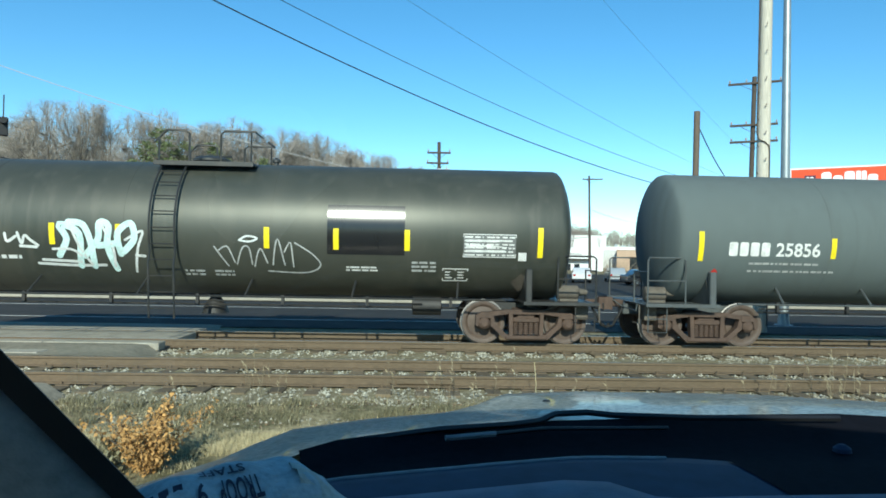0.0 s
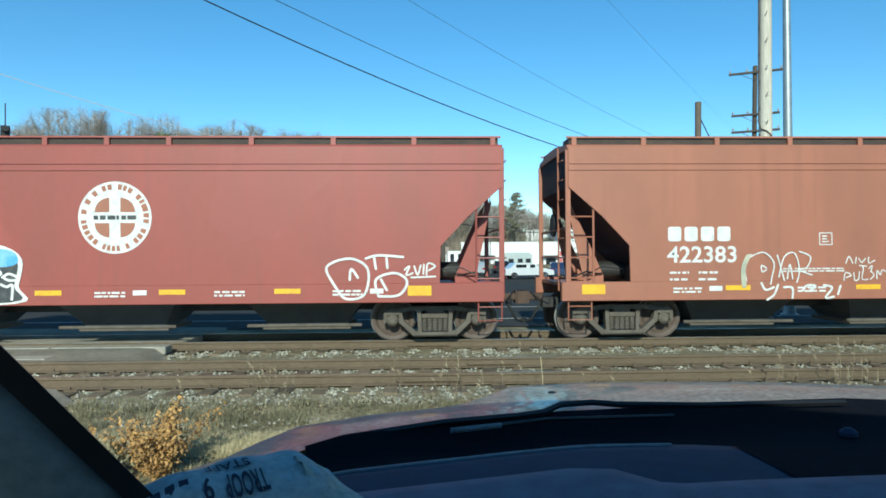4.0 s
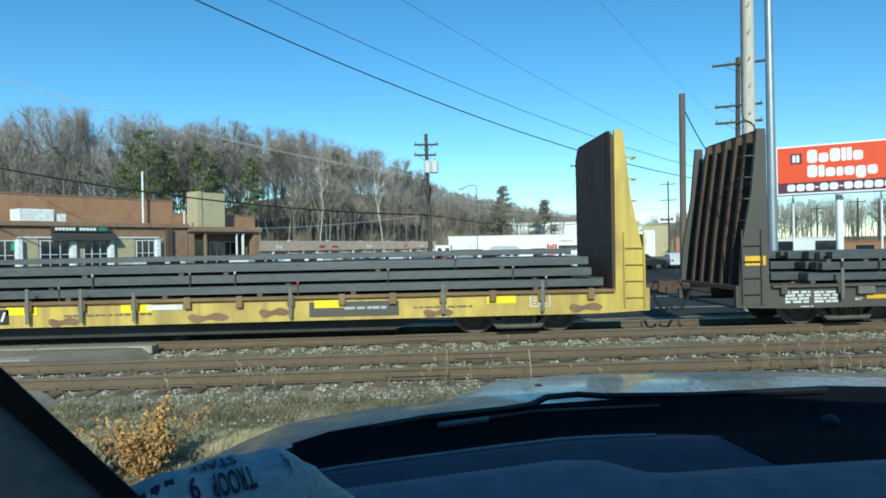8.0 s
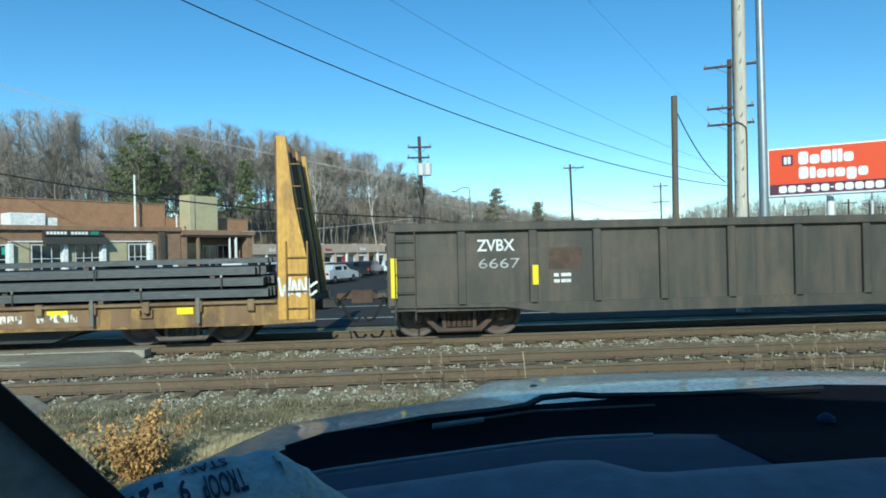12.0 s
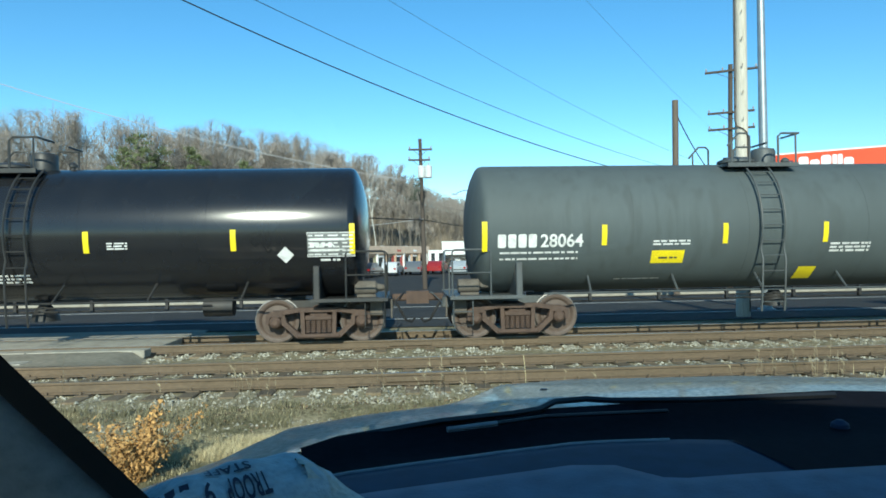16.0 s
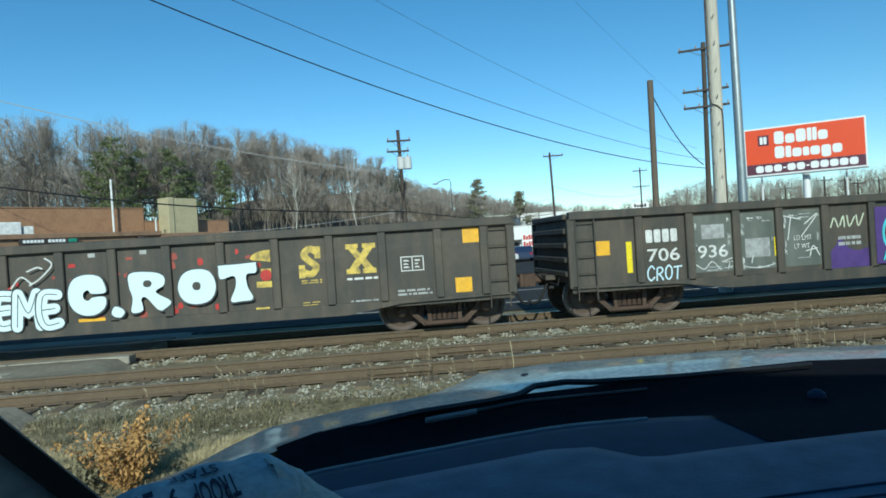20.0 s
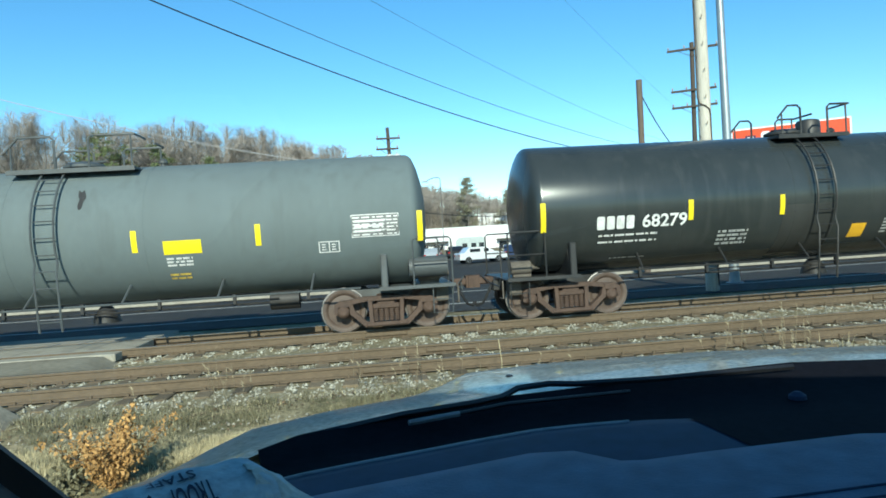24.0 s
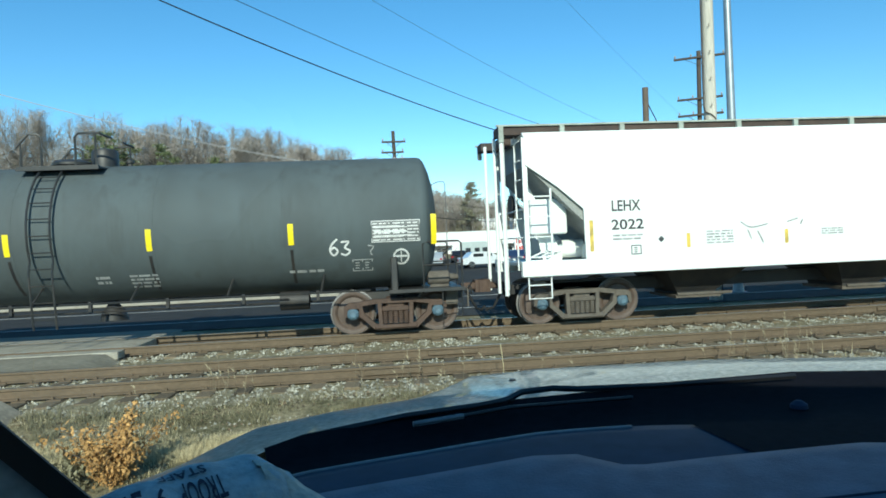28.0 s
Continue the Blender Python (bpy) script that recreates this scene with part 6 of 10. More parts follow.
for (x0, x1), t in zip(((-5.87, -5.42), (-5.15, -4.72)), ("ND", "YX")):
    write(c, s, t, x0, 2.52, x1, 2.82, M_INK, 0.009, 0.01)
for (x0, x1), t in zip(((-5.86, -5.42), (-5.1, -4.78), (-4.42, -4.1)), ("83", "31", "15")):
    write(c, s, t, x0, 2.0, x1, 2.3, M_INK, 0.009, 0.005)
for x in (-5.85, -5.1, -4.4):
    bars(c, s, x, 1.55, x + 0.35, 1.75, 2, M_PALEGREY, int(-x * 9), 0.009)
for x in (-6.6, -2.95, -1.3, 0.55, 2.3, 3.9, 6.75):
    patch(c, flat(-1.61), x - 0.055, 1.5, x + 0.055, 1.9 if abs(x) < 6 else 2.25, M_FADEDGOLD, 0.004, "reflector_stripe", n=1)
for x in (-6.2, 3.45, 4.25):
    patch(c, s, x - 0.16, 1.55, x + 0.16, 1.78, M_FRAME_GREY, 0.009, "repair_plate", n=1)

# gloss black tank car
c, s = tank_car(192.92, 6.11, "gloss black tank car, clean and new", P_BLACK, P_TRIMBLK, R=1.42, zc=2.35, lad=(0.3, 0.4), plat=(-1.3, 0.45), stripes=(-6.75, -4.0, -1.62, 1.6, 4.47, 6.85), end=7.15)
write(c, s, "FURX 123514", -5.94, 1.87, -4.12, 2.13, M_WHITE, bold=0.025)
for z in (1.74, 1.64, 1.54):
    bars(c, s, -5.65, z, -4.4, z + 0.07, 1, M_WHITE, int(z * 100))
patch(c, s, -2.85, 1.83, -2.11, 2.12, M_YELLOW, 0.006, "hazard_panel"), bars(c, s, -2.7, 1.95, -2.25, 2.02, 1, M_INK, 140, 0.01), bars(c, s, 2.0, 2.0, 2.4, 2.16, 3, M_WHITE, 141)
diamond(c, s, 5.5, 1.85, 0.17, M_WHITE), data_panel(c, s, 6.42, 2.05, 0.95, 0.5), bars(c, s, -0.3, 1.35, 0.4, 1.55, 3, M_WHITE, 142), bars(c, s, 6.2, 1.7, 6.6, 1.78, 1, M_WHITE, 143)
patch(c, round_side(1.42, 2.35), -6.9, 1.15, -6.0, 1.2, M_WHITE, 0.01, "sill_marking", n=1)

# mid grey tank car
c, s = tank_car(209.36, 6.15, "mid grey tank car with bowed ladder", P_MIDGREY, P_TRIMGREY, R=1.42, zc=2.36, lad=(-0.75, 0.5), plat=(-1.45, 0.15), stripes=(-6.87, -4.35, -1.74, 0.47, 3.52, 6.85))
blocks(c, s, -6.61, 1.92, -5.75, 2.2, 4, M_WHITE), write(c, s, "28064", -5.7, 1.92, -4.8, 2.2, M_WHITE, bold=0.02)
for z in (1.78, 1.65):
    bars(c, s, -6.55, z, -4.9, z + 0.07, 1, M_WHITE, int(z * 101))
patch(c, s, -3.31, 1.55, -2.6, 1.82, M_YELLOW, 0.006, "hazard_panel"), bars(c, s, -3.15, 1.63, -2.75, 1.7, 1, M_INK, 150, 0.01), bars(c, s, -3.3, 1.92, -2.5, 2.05, 2, M_WHITE, 151)
bars(c, s, 0.6, 1.72, 1.5, 1.95, 3, M_WHITE, 152), bars(c, s, 2.2, 1.95, 3.1, 2.08, 2, M_WHITE, 153), patch(c, s, 0.05, 1.15, 0.45, 1.42, M_YELLOW, 0.006, "hazard_panel")
bars(c, s, 4.6, 1.78, 5.2, 1.9, 2, M_WHITE, 154), frame_box(c, s, 5.4, 1.55, 5.85, 1.85, M_WHITE), data_panel(c, s, 6.3, 2.12, 0.95, 0.46), diamond(c, s, 6.4, 1.15, 0.16, M_WHITE), bars(c, s, 5.25, 2.1, 5.7, 2.22, 1, M_WHITE, 155)
bars(c, s, -4.0, 1.2, -3.0, 1.24, 1, M_PALEGREY, 156), bars(c, s, 5.2, 1.2, 6.0, 1.4, 2, M_PALEGREY, 157)

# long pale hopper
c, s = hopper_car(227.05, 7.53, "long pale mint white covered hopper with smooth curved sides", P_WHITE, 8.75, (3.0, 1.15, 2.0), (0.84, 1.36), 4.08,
                  [(-5.3, 1.3, 0.3), (-1.82, 1.3, 0.3), (1.66, 1.3, 0.3), (5.1, 1.3, 0.3)], P_BAYDARK, curved=True, bay_z=0.34, ends_mat=P_ENDSHADE, reach=2.0, ribs=())
s = lambda x, z, off: (x, -1.52 - 0.055 * math.sin(math.pi * min(max((z - 1.36) / 2.72, 0), 1)) - off, z)
for x in (-5.4, -1.92, 1.56, 5.0):                            # discharge gates below the sill
    g = G().prism([(x - 0.35, 0.5), (x + 0.35, 0.5), (x + 0.07, 0.2), (x - 0.07, 0.2)], -1.34, -1.28)
    g.box(x - 0.1, -1.38, 0.17, x + 0.1, -1.1, 0.22)
    part("discharge_gate", g, P_BAYPALE, c)
part("side_seam", G().box(-8.6, -1.575, 3.61, 8.6, -1.50, 3.635), P_WHITE, c)
roof_walk(c, -8.75, 8.75, 4.09, P_WHITE, (-8.7, -7.15, -5.6, -4.05, -2.5, -1.0, 0.45, 1.45, 2.45, 3.85, 6.6, 8.7))
write(c, s, "ACFX", -7.0, 2.18, -6.35, 2.41, M_INK), write(c, s, "18363", -7.0, 1.77, -6.23, 2.0, M_INK)
bars(c, s, -6.7, 1.5, -6.3, 1.66, 2, M_PALEGREY, 160), bars(c, s, 0.2, 1.6, 0.6, 2.0, 5, M_FRAME_GREY, 161), frame_box(c, s, 5.5, 1.75, 5.9, 1.98, M_INK), bars(c, s, 4.6, 1.8, 5.0, 1.9, 1, M_PALEGREY, 162)
for k, x in enumerate((-7.54, -4.87, -1.9, 1.14, 4.16, 7.3)):
    patch(c, s, x - 0.035, 1.42, x + 0.035, 2.15 if k in (0, 5) else 1.75, M_FADEDORANGE, 0.006, "reflector_stripe", "faded orange stripe")
q = flat(-1.585)
for x in (-7.9, 7.6):
    g = G().lathe([(0, 0.06), (0.03, 0.06)], (x, -1.61, 1.08), "y", 14)
    part("jacking_hole", g, M_BLACKSTEEL, c)
bars(c, q, -8.2, 1.05, -8.05, 1.17, 1, M_RED, 163, 0.004)

# gondolas with graffiti
M_ICE = mat("ice_white_spray_paint", (0.68, 0.82, 0.86), 0.55, second=(0.64, 0.79, 0.84), scale=3, grain=(0.98, 1.02))
POSTS = (-7.8, -6.41, -5.24, -4.2, -3.19, -2.1, -1.07, -0.09, 0.93, 1.96, 3.01, 4.08, 5.13, 6.26, 7.2, 7.75)
c, s = gondola(245.01, 6.36, "black gondola car with big white bubble graffiti", P_GON, 7.78, POSTS, 2.22)
blocks(c, s, -6.2, 1.7, -5.42, 1.97, 4, M_WHITE), write(c, s, "706", -6.2, 1.2, -5.42, 1.48, M_WHITE), write(c, s, "315", -5.1, 1.25, -4.45, 1.5, M_WHITE), strokes(c, s, (-6.25, 0.82, -5.4, 1.12), [[(0.1, 0.9), (0.0, 0.4), (0.12, 0.15)], [(0.18, 0.2), (0.2, 0.7), (0.3, 0.3)], [(0.36, 0.75), (0.38, 0.2), (0.5, 0.6)], [(0.55, 0.9), (0.56, 0.2), (0.68, 0.3)], [(0.72, 0.7), (0.76, 0.25), (0.85, 0.6), (1.0, 0.45)], [(0.05, 0.05), (0.9, 0.12)]], M_SILVERTAG, 0.03)
q, q2 = flat(-1.63), flat(-1.645)
FAT = {
    "C": [(0.97, 0.42), (0.93, 0.15), (0.65, 0.0), (0.3, 0.03), (0.05, 0.25), (0.0, 0.6), (0.15, 0.9), (0.5, 1.0), (0.85, 0.93), (0.98, 0.7), (0.96, 0.53), (0.62, 0.53), (0.52, 0.62), (0.4, 0.56), (0.4, 0.42), (0.52, 0.36), (0.64, 0.43)],
    "R": [(0.1, 1.0), (0.6, 1.0), (0.86, 0.88), (0.86, 0.65), (0.66, 0.48), (1.0, 0.22), (0.86, 0.04), (0.7, 0.02), (0.44, 0.35), (0.32, 0.32), (0.34, 0.03), (0.08, 0.0), (0.12, 0.35), (0.05, 0.7)],
    "O": [(0.5, 1.0), (0.15, 0.88), (0.0, 0.5), (0.14, 0.12), (0.5, 0.0), (0.86, 0.12), (1.0, 0.5), (0.86, 0.9)],
    "T": [(0.0, 0.92), (0.03, 0.97), (0.5, 0.98), (0.97, 1.0), (1.0, 0.95), (0.99, 0.74), (0.74, 0.7), (0.74, 0.4), (0.87, 0.06), (0.55, 0.01), (0.28, 0.03), (0.43, 0.4), (0.4, 0.68), (0.04, 0.62)],
    ".": [(0.0, 0.5), (0.2, 0.1), (0.7, 0.0), (1.0, 0.4), (0.8, 0.8), (0.3, 1.0)],
}
for ch, x0, z0, x1, z1 in (("C", -0.92, 0.87, -0.22, 1.65), (".", -0.14, 0.79, 0.1, 1.0), ("R", 0.17, 0.87, 0.98, 1.62), ("O", 1.13, 0.94, 1.85, 1.62), ("T", 1.92, 0.93, 2.64, 1.68)):
    blob(c, q, (x0 - 0.03, z0 - 0.03, x1 + 0.03, z1 + 0.03), FAT[ch], M_INK, 0.003, "graffiti_outline"), blob(c, q, (x0, z0, x1, z1), FAT[ch], M_ICE, 0.006, "graffiti_letters")
    if ch in "RO":
        a, b, e, f = (0.38, 0.62, 0.58, 0.8) if ch == "R" else (0.38, 0.4, 0.6, 0.64)
        blob(c, q, (x0 + (x1 - x0) * a, z0 + (z1 - z0) * b, x0 + (x1 - x0) * e, z0 + (z1 - z0) * f), FAT["O"], P_GON, 0.009, "letter_hole")
bubble(c, q, (("E", -4.05, 0.75, -3.62, 1.36), ("C", -3.6, 0.72, -3.15, 1.4), ("S", -3.15, 0.74, -2.7, 1.36), ("H", -2.68, 0.72, -2.28, 1.4), ("E", -2.3, 0.76, -1.9, 1.36), ("M", -1.9, 0.74, -1.42, 1.36), ("E", -1.45, 0.72, -1.08, 1.34)), M_INK, M_ICE, 0.2, 0.026, 0.004, M_INK)
rr = random.Random(23)
for k in range(34):                                            # red overspray dabs round the letters
    x, z = (rr.uniform(-1.25, 3.0), rr.choice((rr.uniform(0.78, 0.95), rr.uniform(1.45, 1.95), rr.uniform(1.6, 1.95)))) if k < 24 else (rr.uniform(-4.2, -1.2), rr.uniform(0.75, 1.7))
    w, h = rr.uniform(0.03, 0.085), rr.uniform(0.03, 0.09)
    blob(c, s, (x - w, z - h, x + w, z + h), [(rr.uniform(0.0, 0.2), 0.1), (0.5, rr.uniform(0, 0.15)), (0.95, 0.2), (rr.uniform(0.8, 1), 0.7), (0.6, 0.95), (0.1, 0.8)], M_REDLINE if k % 3 else M_RED, 0.003, "graffiti_fill")

strokes(c, q, (-4.2, 1.35, -1.15, 2.02), [[(0.02, 0.1), (0.05, 0.45), (0.1, 0.55), (0.14, 0.2)], [(0.06, 0.2), (0.1, 0.35), (0.16, 0.1)], [(0.16, 0.3), (0.22, 0.9), (0.24, 0.3)], [(0.19, 0.25), (0.23, 0.6)], [(0.42, 0.25), (0.46, 0.7), (0.52, 0.85), (0.58, 0.7), (0.62, 0.25)], [(0.46, 0.25), (0.5, 0.6), (0.56, 0.6), (0.58, 0.25)], [(0.5, 0.2), (0.53, 0.45), (0.56, 0.2)], [(0.74, 0.2), (0.8, 0.5), (0.86, 0.3)],
                                         [(0.84, 0.65), (0.9, 0.75), (0.93, 0.7)], [(0.95, 1.0), (0.99, 0.8), (0.92, 0.45), (0.85, 0.25)], [(0.3, 0.2), (0.34, 0.4), (0.38, 0.2)]], M_SILVERTAG, 0.03)
strokes(c, q, (-3.9, 1.3, -1.3, 1.75), [[(0.1, 0.3), (0.18, 0.6), (0.25, 0.2)], [(0.28, 0.5), (0.36, 0.2)], [(0.6, 0.5), (0.7, 0.3), (0.78, 0.6)]], M_RED, 0.03)
for x, z, r in ((-4.65, 1.86, 0.13), (-3.98, 1.85, 0.09), (-4.6, 0.8, 0.17)):
    g = G()
    g.sheet([[q(x + k * r * math.cos(a), z + k * r * 0.9 * math.sin(a), 0.005) for a in [6.2832 * i / 18 for i in range(19)]] for k in (1, 0.02)])
    part("graffiti_dot", g, M_PALEBLUE, c, fix=False)
SLABX = [(0.0, 1.0), (0.42, 1.0), (0.42, 0.86), (0.36, 0.84), (0.5, 0.66), (0.62, 0.84), (0.56, 0.86), (0.56, 1.0), (1.0, 1.0), (1.0, 0.84), (0.9, 0.83), (0.66, 0.5), (0.9, 0.17), (1.0, 0.16), (1.0, 0.0), (0.54, 0.0), (0.54, 0.15), (0.62, 0.17), (0.5, 0.34), (0.38, 0.17), (0.46, 0.15), (0.46, 0.0), (0.0, 0.0), (0.0, 0.16), (0.1, 0.17), (0.34, 0.5), (0.1, 0.83), (0.0, 0.84)]
part("mark", G().add([s(4.4 + 0.6 * u, 1.32 + 0.6 * v, 0.005) for u, v in SLABX], [tuple(range(len(SLABX)))]), M_FADEDGOLD, c, fix=False)
strokes(c, s, (3.52, 1.36, 3.86, 1.88), HAND["S"], M_FADEDGOLD, 0.13, 0.005, "mark"), patch(c, s, 3.78, 1.68, 3.9, 1.92, M_FADEDGOLD, 0.0045, "mark", n=1), patch(c, s, 3.46, 1.3, 3.58, 1.56, M_FADEDGOLD, 0.0045, "mark", n=1)
blob(c, s, (2.52, 1.68, 2.98, 1.9), [(0.0, 0.3), (0.3, 0.9), (1.0, 1.0), (1.0, 0.0), (0.5, 0.1)], M_FADEDGOLD, 0.005, "mark"), patch(c, s, 2.72, 1.42, 2.99, 1.54, M_FADEDGOLD, 0.005, "mark", n=1), patch(c, s, 2.62, 1.17, 2.98, 1.29, M_FADEDGOLD, 0.005, "mark", n=1), patch(c, s, 2.58, 0.68, 2.84, 0.78, M_FADEDGOLD, 0.005, "mark", n=1)
blob(c, s, (2.7, 1.3, 2.92, 1.52), FAT["O"], M_RED, 0.007, "graffiti_dot")
bars(c, s, 3.5, 1.18, 3.9, 1.27, 2, M_FADEDGOLD, 172), bars(c, s, 4.4, 1.18, 5.02, 1.26, 1, M_WHITE, 173), bars(c, s, 3.5, 0.74, 3.85, 0.84, 2, M_FADEDGOLD, 175, fill=0.3), bars(c, s, 4.45, 0.74, 5.0, 0.8, 1, M_PALEGREY, 176)
for x in (-0.55, 0.42):
    patch(c, s, x, 1.98, x + 0.13, 2.06, M_PALEGREY, 0.004, "white_tag", n=1)
for x, z in ((-7.15, 1.45), (-6.75, 1.0), (6.95, 1.95), (6.75, 0.95)):
    patch(c, s, x - 0.17, z - 0.15, x + 0.17, z + 0.15, M_ORANGE, 0.004, "orange_panel", n=1)
frame_box(c, s, 5.5, 1.3, 5.95, 1.6, M_WHITE), bars(c, s, 5.4, 0.8, 6.1, 0.95, 2, M_PALEGREY, 174), patch(c, s, -0.8, 0.72, -0.3, 0.8, M_ORANGE, 0.004, "orange_panel", n=1)

P16 = (-7.72, -6.28, -5.18, -4.15, -3.19, -2.16, -1.08, -0.04, 0.88, 2.01, 3.09, 4.18, 5.29, 6.4, 7.72)
c, s = gondola(261.76, 6.36, "black gondola car with cyan edged maroon graffiti", P_GON, 7.74, P16, 2.22)
blocks(c, s, -6.13, 1.55, -5.41, 1.82, 4, M_WHITE), write(c, s, "706", -6.1, 1.15, -5.4, 1.42, M_WHITE, bold=0.01), write(c, s, "936", -5.0, 1.15, -4.34, 1.42, M_WHITE, bold=0.01), handwrite(c, s, "CROT", -6.15, 0.76, -5.38, 1.06, M_PALEBLUE, 0.032, slant=0.1), strokes(c, s, (-5.95, 0.68, -5.6, 0.74), [[(0.0, 0.6), (0.5, 0.2), (1.0, 0.8)]], M_PALEBLUE, 0.025)
for a, b in ((-5.1, -4.22), (-4.08, -3.25), (-3.12, -2.22)):
    patch(c, s, a, 0.85, b, 2.05, painted("olive_repaint", (0.085, 0.10, 0.085), (0.2, 0.21, 0.19), 0.6, 0.8, scale=2.5), 0.0035, "faded_repaint", n=1)
rr = random.Random(29)
for a, b in ((-5.1, -4.22), (-4.08, -3.25), (-3.12, -2.22)):      # flaking white paint along the edges of each panel
    for k in range(13):
        x, z = (rr.uniform(a + 0.05, b - 0.1), rr.choice((rr.uniform(0.88, 1.05), rr.uniform(1.85, 2.0)))) if k % 2 else (rr.choice((a + 0.06, b - 0.1)) + rr.uniform(-0.02, 0.03), rr.uniform(0.9, 2.0))
        w, h = (rr.uniform(0.05, 0.16), rr.uniform(0.01, 0.03)) if k % 2 else (rr.uniform(0.012, 0.03), rr.uniform(0.05, 0.14))
        blob(c, s, (x, z - h, min(x + 2 * w, b), z + h), [(0.0, 0.4), (0.3, 0.1), (0.6, 0.4), (1.0, 0.2), (0.9, 0.8), (0.5, 0.7), (0.2, 1.0)], M_PALEGREY if k % 3 else M_SILVERTAG, 0.006, "paint_flake")
patch(c, s, -4.9, 1.55, -4.4, 1.85, M_PALEGREY, 0.006, "grey_patch", n=1), patch(c, s, -3.95, 1.1, -3.4, 1.5, M_PALEGREY, 0.006, "grey_patch", n=1), strokes(c, s, (-3.12, 0.95, -2.25, 2.0), [[(0.0, 0.95), (0.5, 0.85)], [(0.25, 0.9), (0.15, 0.45)], [(0.5, 0.5), (0.95, 0.95), (0.6, 0.75)], [(0.7, 0.1), (0.8, 0.3), (0.95, 0.1)], [(0.6, 0.2), (0.9, 0.25)]], M_WHITE, 0.022)
strokes(c, s, (-2.05, 1.3, -1.2, 1.95), [[(0.05, 0.5), (0.15, 0.8), (0.25, 0.5)], [(0.3, 0.55), (0.4, 0.85), (0.42, 0.5)], [(0.5, 0.85), (0.55, 0.5), (0.7, 0.8)], [(0.75, 0.85), (0.8, 0.5), (0.95, 0.9)]], M_PALEKHAKI, 0.03), bars(c, s, -1.85, 1.2, -1.3, 1.45, 2, M_PALEGREY, 181)
write(c, s, "LD LMT", -2.85, 1.4, -2.45, 1.5, M_WHITE), write(c, s, "LT WT", -2.85, 1.22, -2.5, 1.32, M_WHITE)
strokes(c, s, (-5.05, 0.82, -3.3, 1.15), [[(0.0, 0.6), (0.1, 0.3), (0.2, 0.75), (0.3, 0.2)], [(0.33, 0.7), (0.45, 0.9)], [(0.4, 0.2), (0.42, 0.6)], [(0.6, 0.3), (0.8, 0.15), (1.0, 0.35)], [(0.7, 0.5), (0.72, 0.9)]], M_SILVERTAG, 0.022), blob(c, s, (-2.1, 0.72, -1.12, 1.4), [(0.0, 0.0), (0.05, 0.5), (0.2, 0.75), (0.3, 1.0), (0.45, 0.7), (0.7, 0.55), (1.0, 0.6), (1.0, 0.0), (0.5, 0.04)], M_PURPLE, 0.005, "graffiti_fill"), patch(c, q, -1.05, 0.78, 5.9, 2.0, M_PURPLE, 0.002, "graffiti_fill", n=1)
bubble(c, q, (("G", -0.75, 0.98, 0.35, 1.88), ("R", 0.6, 0.98, 1.7, 1.86), ("O", 1.75, 1.02, 2.75, 1.86), ("S", 3.05, 1.0, 4.0, 1.86), ("E", 4.3, 1.0, 5.3, 1.86)), M_CYAN, M_MAROON, 0.33, 0.055, 0.004, M_REDLINE)
strokes(c, q, (-0.9, 0.8, 5.5, 2.05), [[(0.0, 0.05), (0.02, 0.3), (0.05, 0.4)], [(0.14, 0.5), (0.18, 0.62), (0.22, 0.5)], [(0.4, 0.4), (0.43, 0.55), (0.46, 0.42)], [(0.6, 0.5), (0.63, 0.45), (0.66, 0.55)], [(0.26, 0.97), (0.34, 0.9), (0.4, 0.97)]], M_CYAN, 0.04, 0.024)
patch(c, s, -7.2, 1.35, -6.9, 1.65, M_ORANGE, 0.004, "orange_panel", n=1), patch(c, s, -6.55, 0.95, -6.43, 1.6, M_YELLOW, 0.004, "reflector_stripe", n=1), patch(c, s, -3.3, 1.1, -3.2, 1.5, M_YELLOW, 0.007, "reflector_stripe", n=1)

# second block of tank cars
c, s = tank_car(277.75, 5.58, "dark grey tank car with dented black bands and graffiti", P_DARKGREY, P_TRIMBLK, R=1.4, zc=2.33, end=6.5, lad=(0.4, 0.48), plat=(-0.6, 1.7), stripes=(-6.3, -3.77, -1.05, 1.73, 4.07, 6.3), wrap=True, domes="")
patch(c, s, -2.35, 1.5, -1.55, 1.82, M_FADEDGOLD, 0.006, "hazard_panel"), bars(c, s, -2.3, 1.55, -1.6, 1.75, 3, M_INK, 190, 0.01), strokes(c, s, (-3.4, 1.2, -2.3, 1.55), [[(0.0, 0.3), (0.1, 0.9), (0.25, 0.3), (0.35, 0.8)], [(0.45, 0.3), (0.5, 0.9), (0.65, 0.6)], [(0.7, 0.9), (0.75, 0.2), (1.0, 0.5)]], M_SILVERTAG, 0.035), bars(c, s, -1.05, 1.7, -0.2, 1.85, 2, M_WHITE, 192)
bars(c, s, 1.1, 1.7, 1.6, 1.9, 3, M_WHITE, 193), strokes(c, s, (2.15, 1.36, 3.1, 1.75), [[(0.0, 0.9), (0.2, 0.95), (0.08, 0.3)], [(0.25, 0.3), (0.3, 0.85), (0.45, 0.5), (0.5, 0.9)], [(0.55, 0.25), (0.65, 0.8), (0.7, 0.3)], [(0.78, 0.85), (0.95, 0.8), (0.85, 0.3)], [(0.1, 0.1), (0.8, 0.15)], [(0.05, 0.6), (0.3, 0.7), (0.6, 0.55)], [(0.2, 0.2), (0.5, 0.35), (0.9, 0.2)], [(0.4, 0.95), (0.6, 0.6), (0.75, 0.7)]], M_PALEGREY, 0.06)
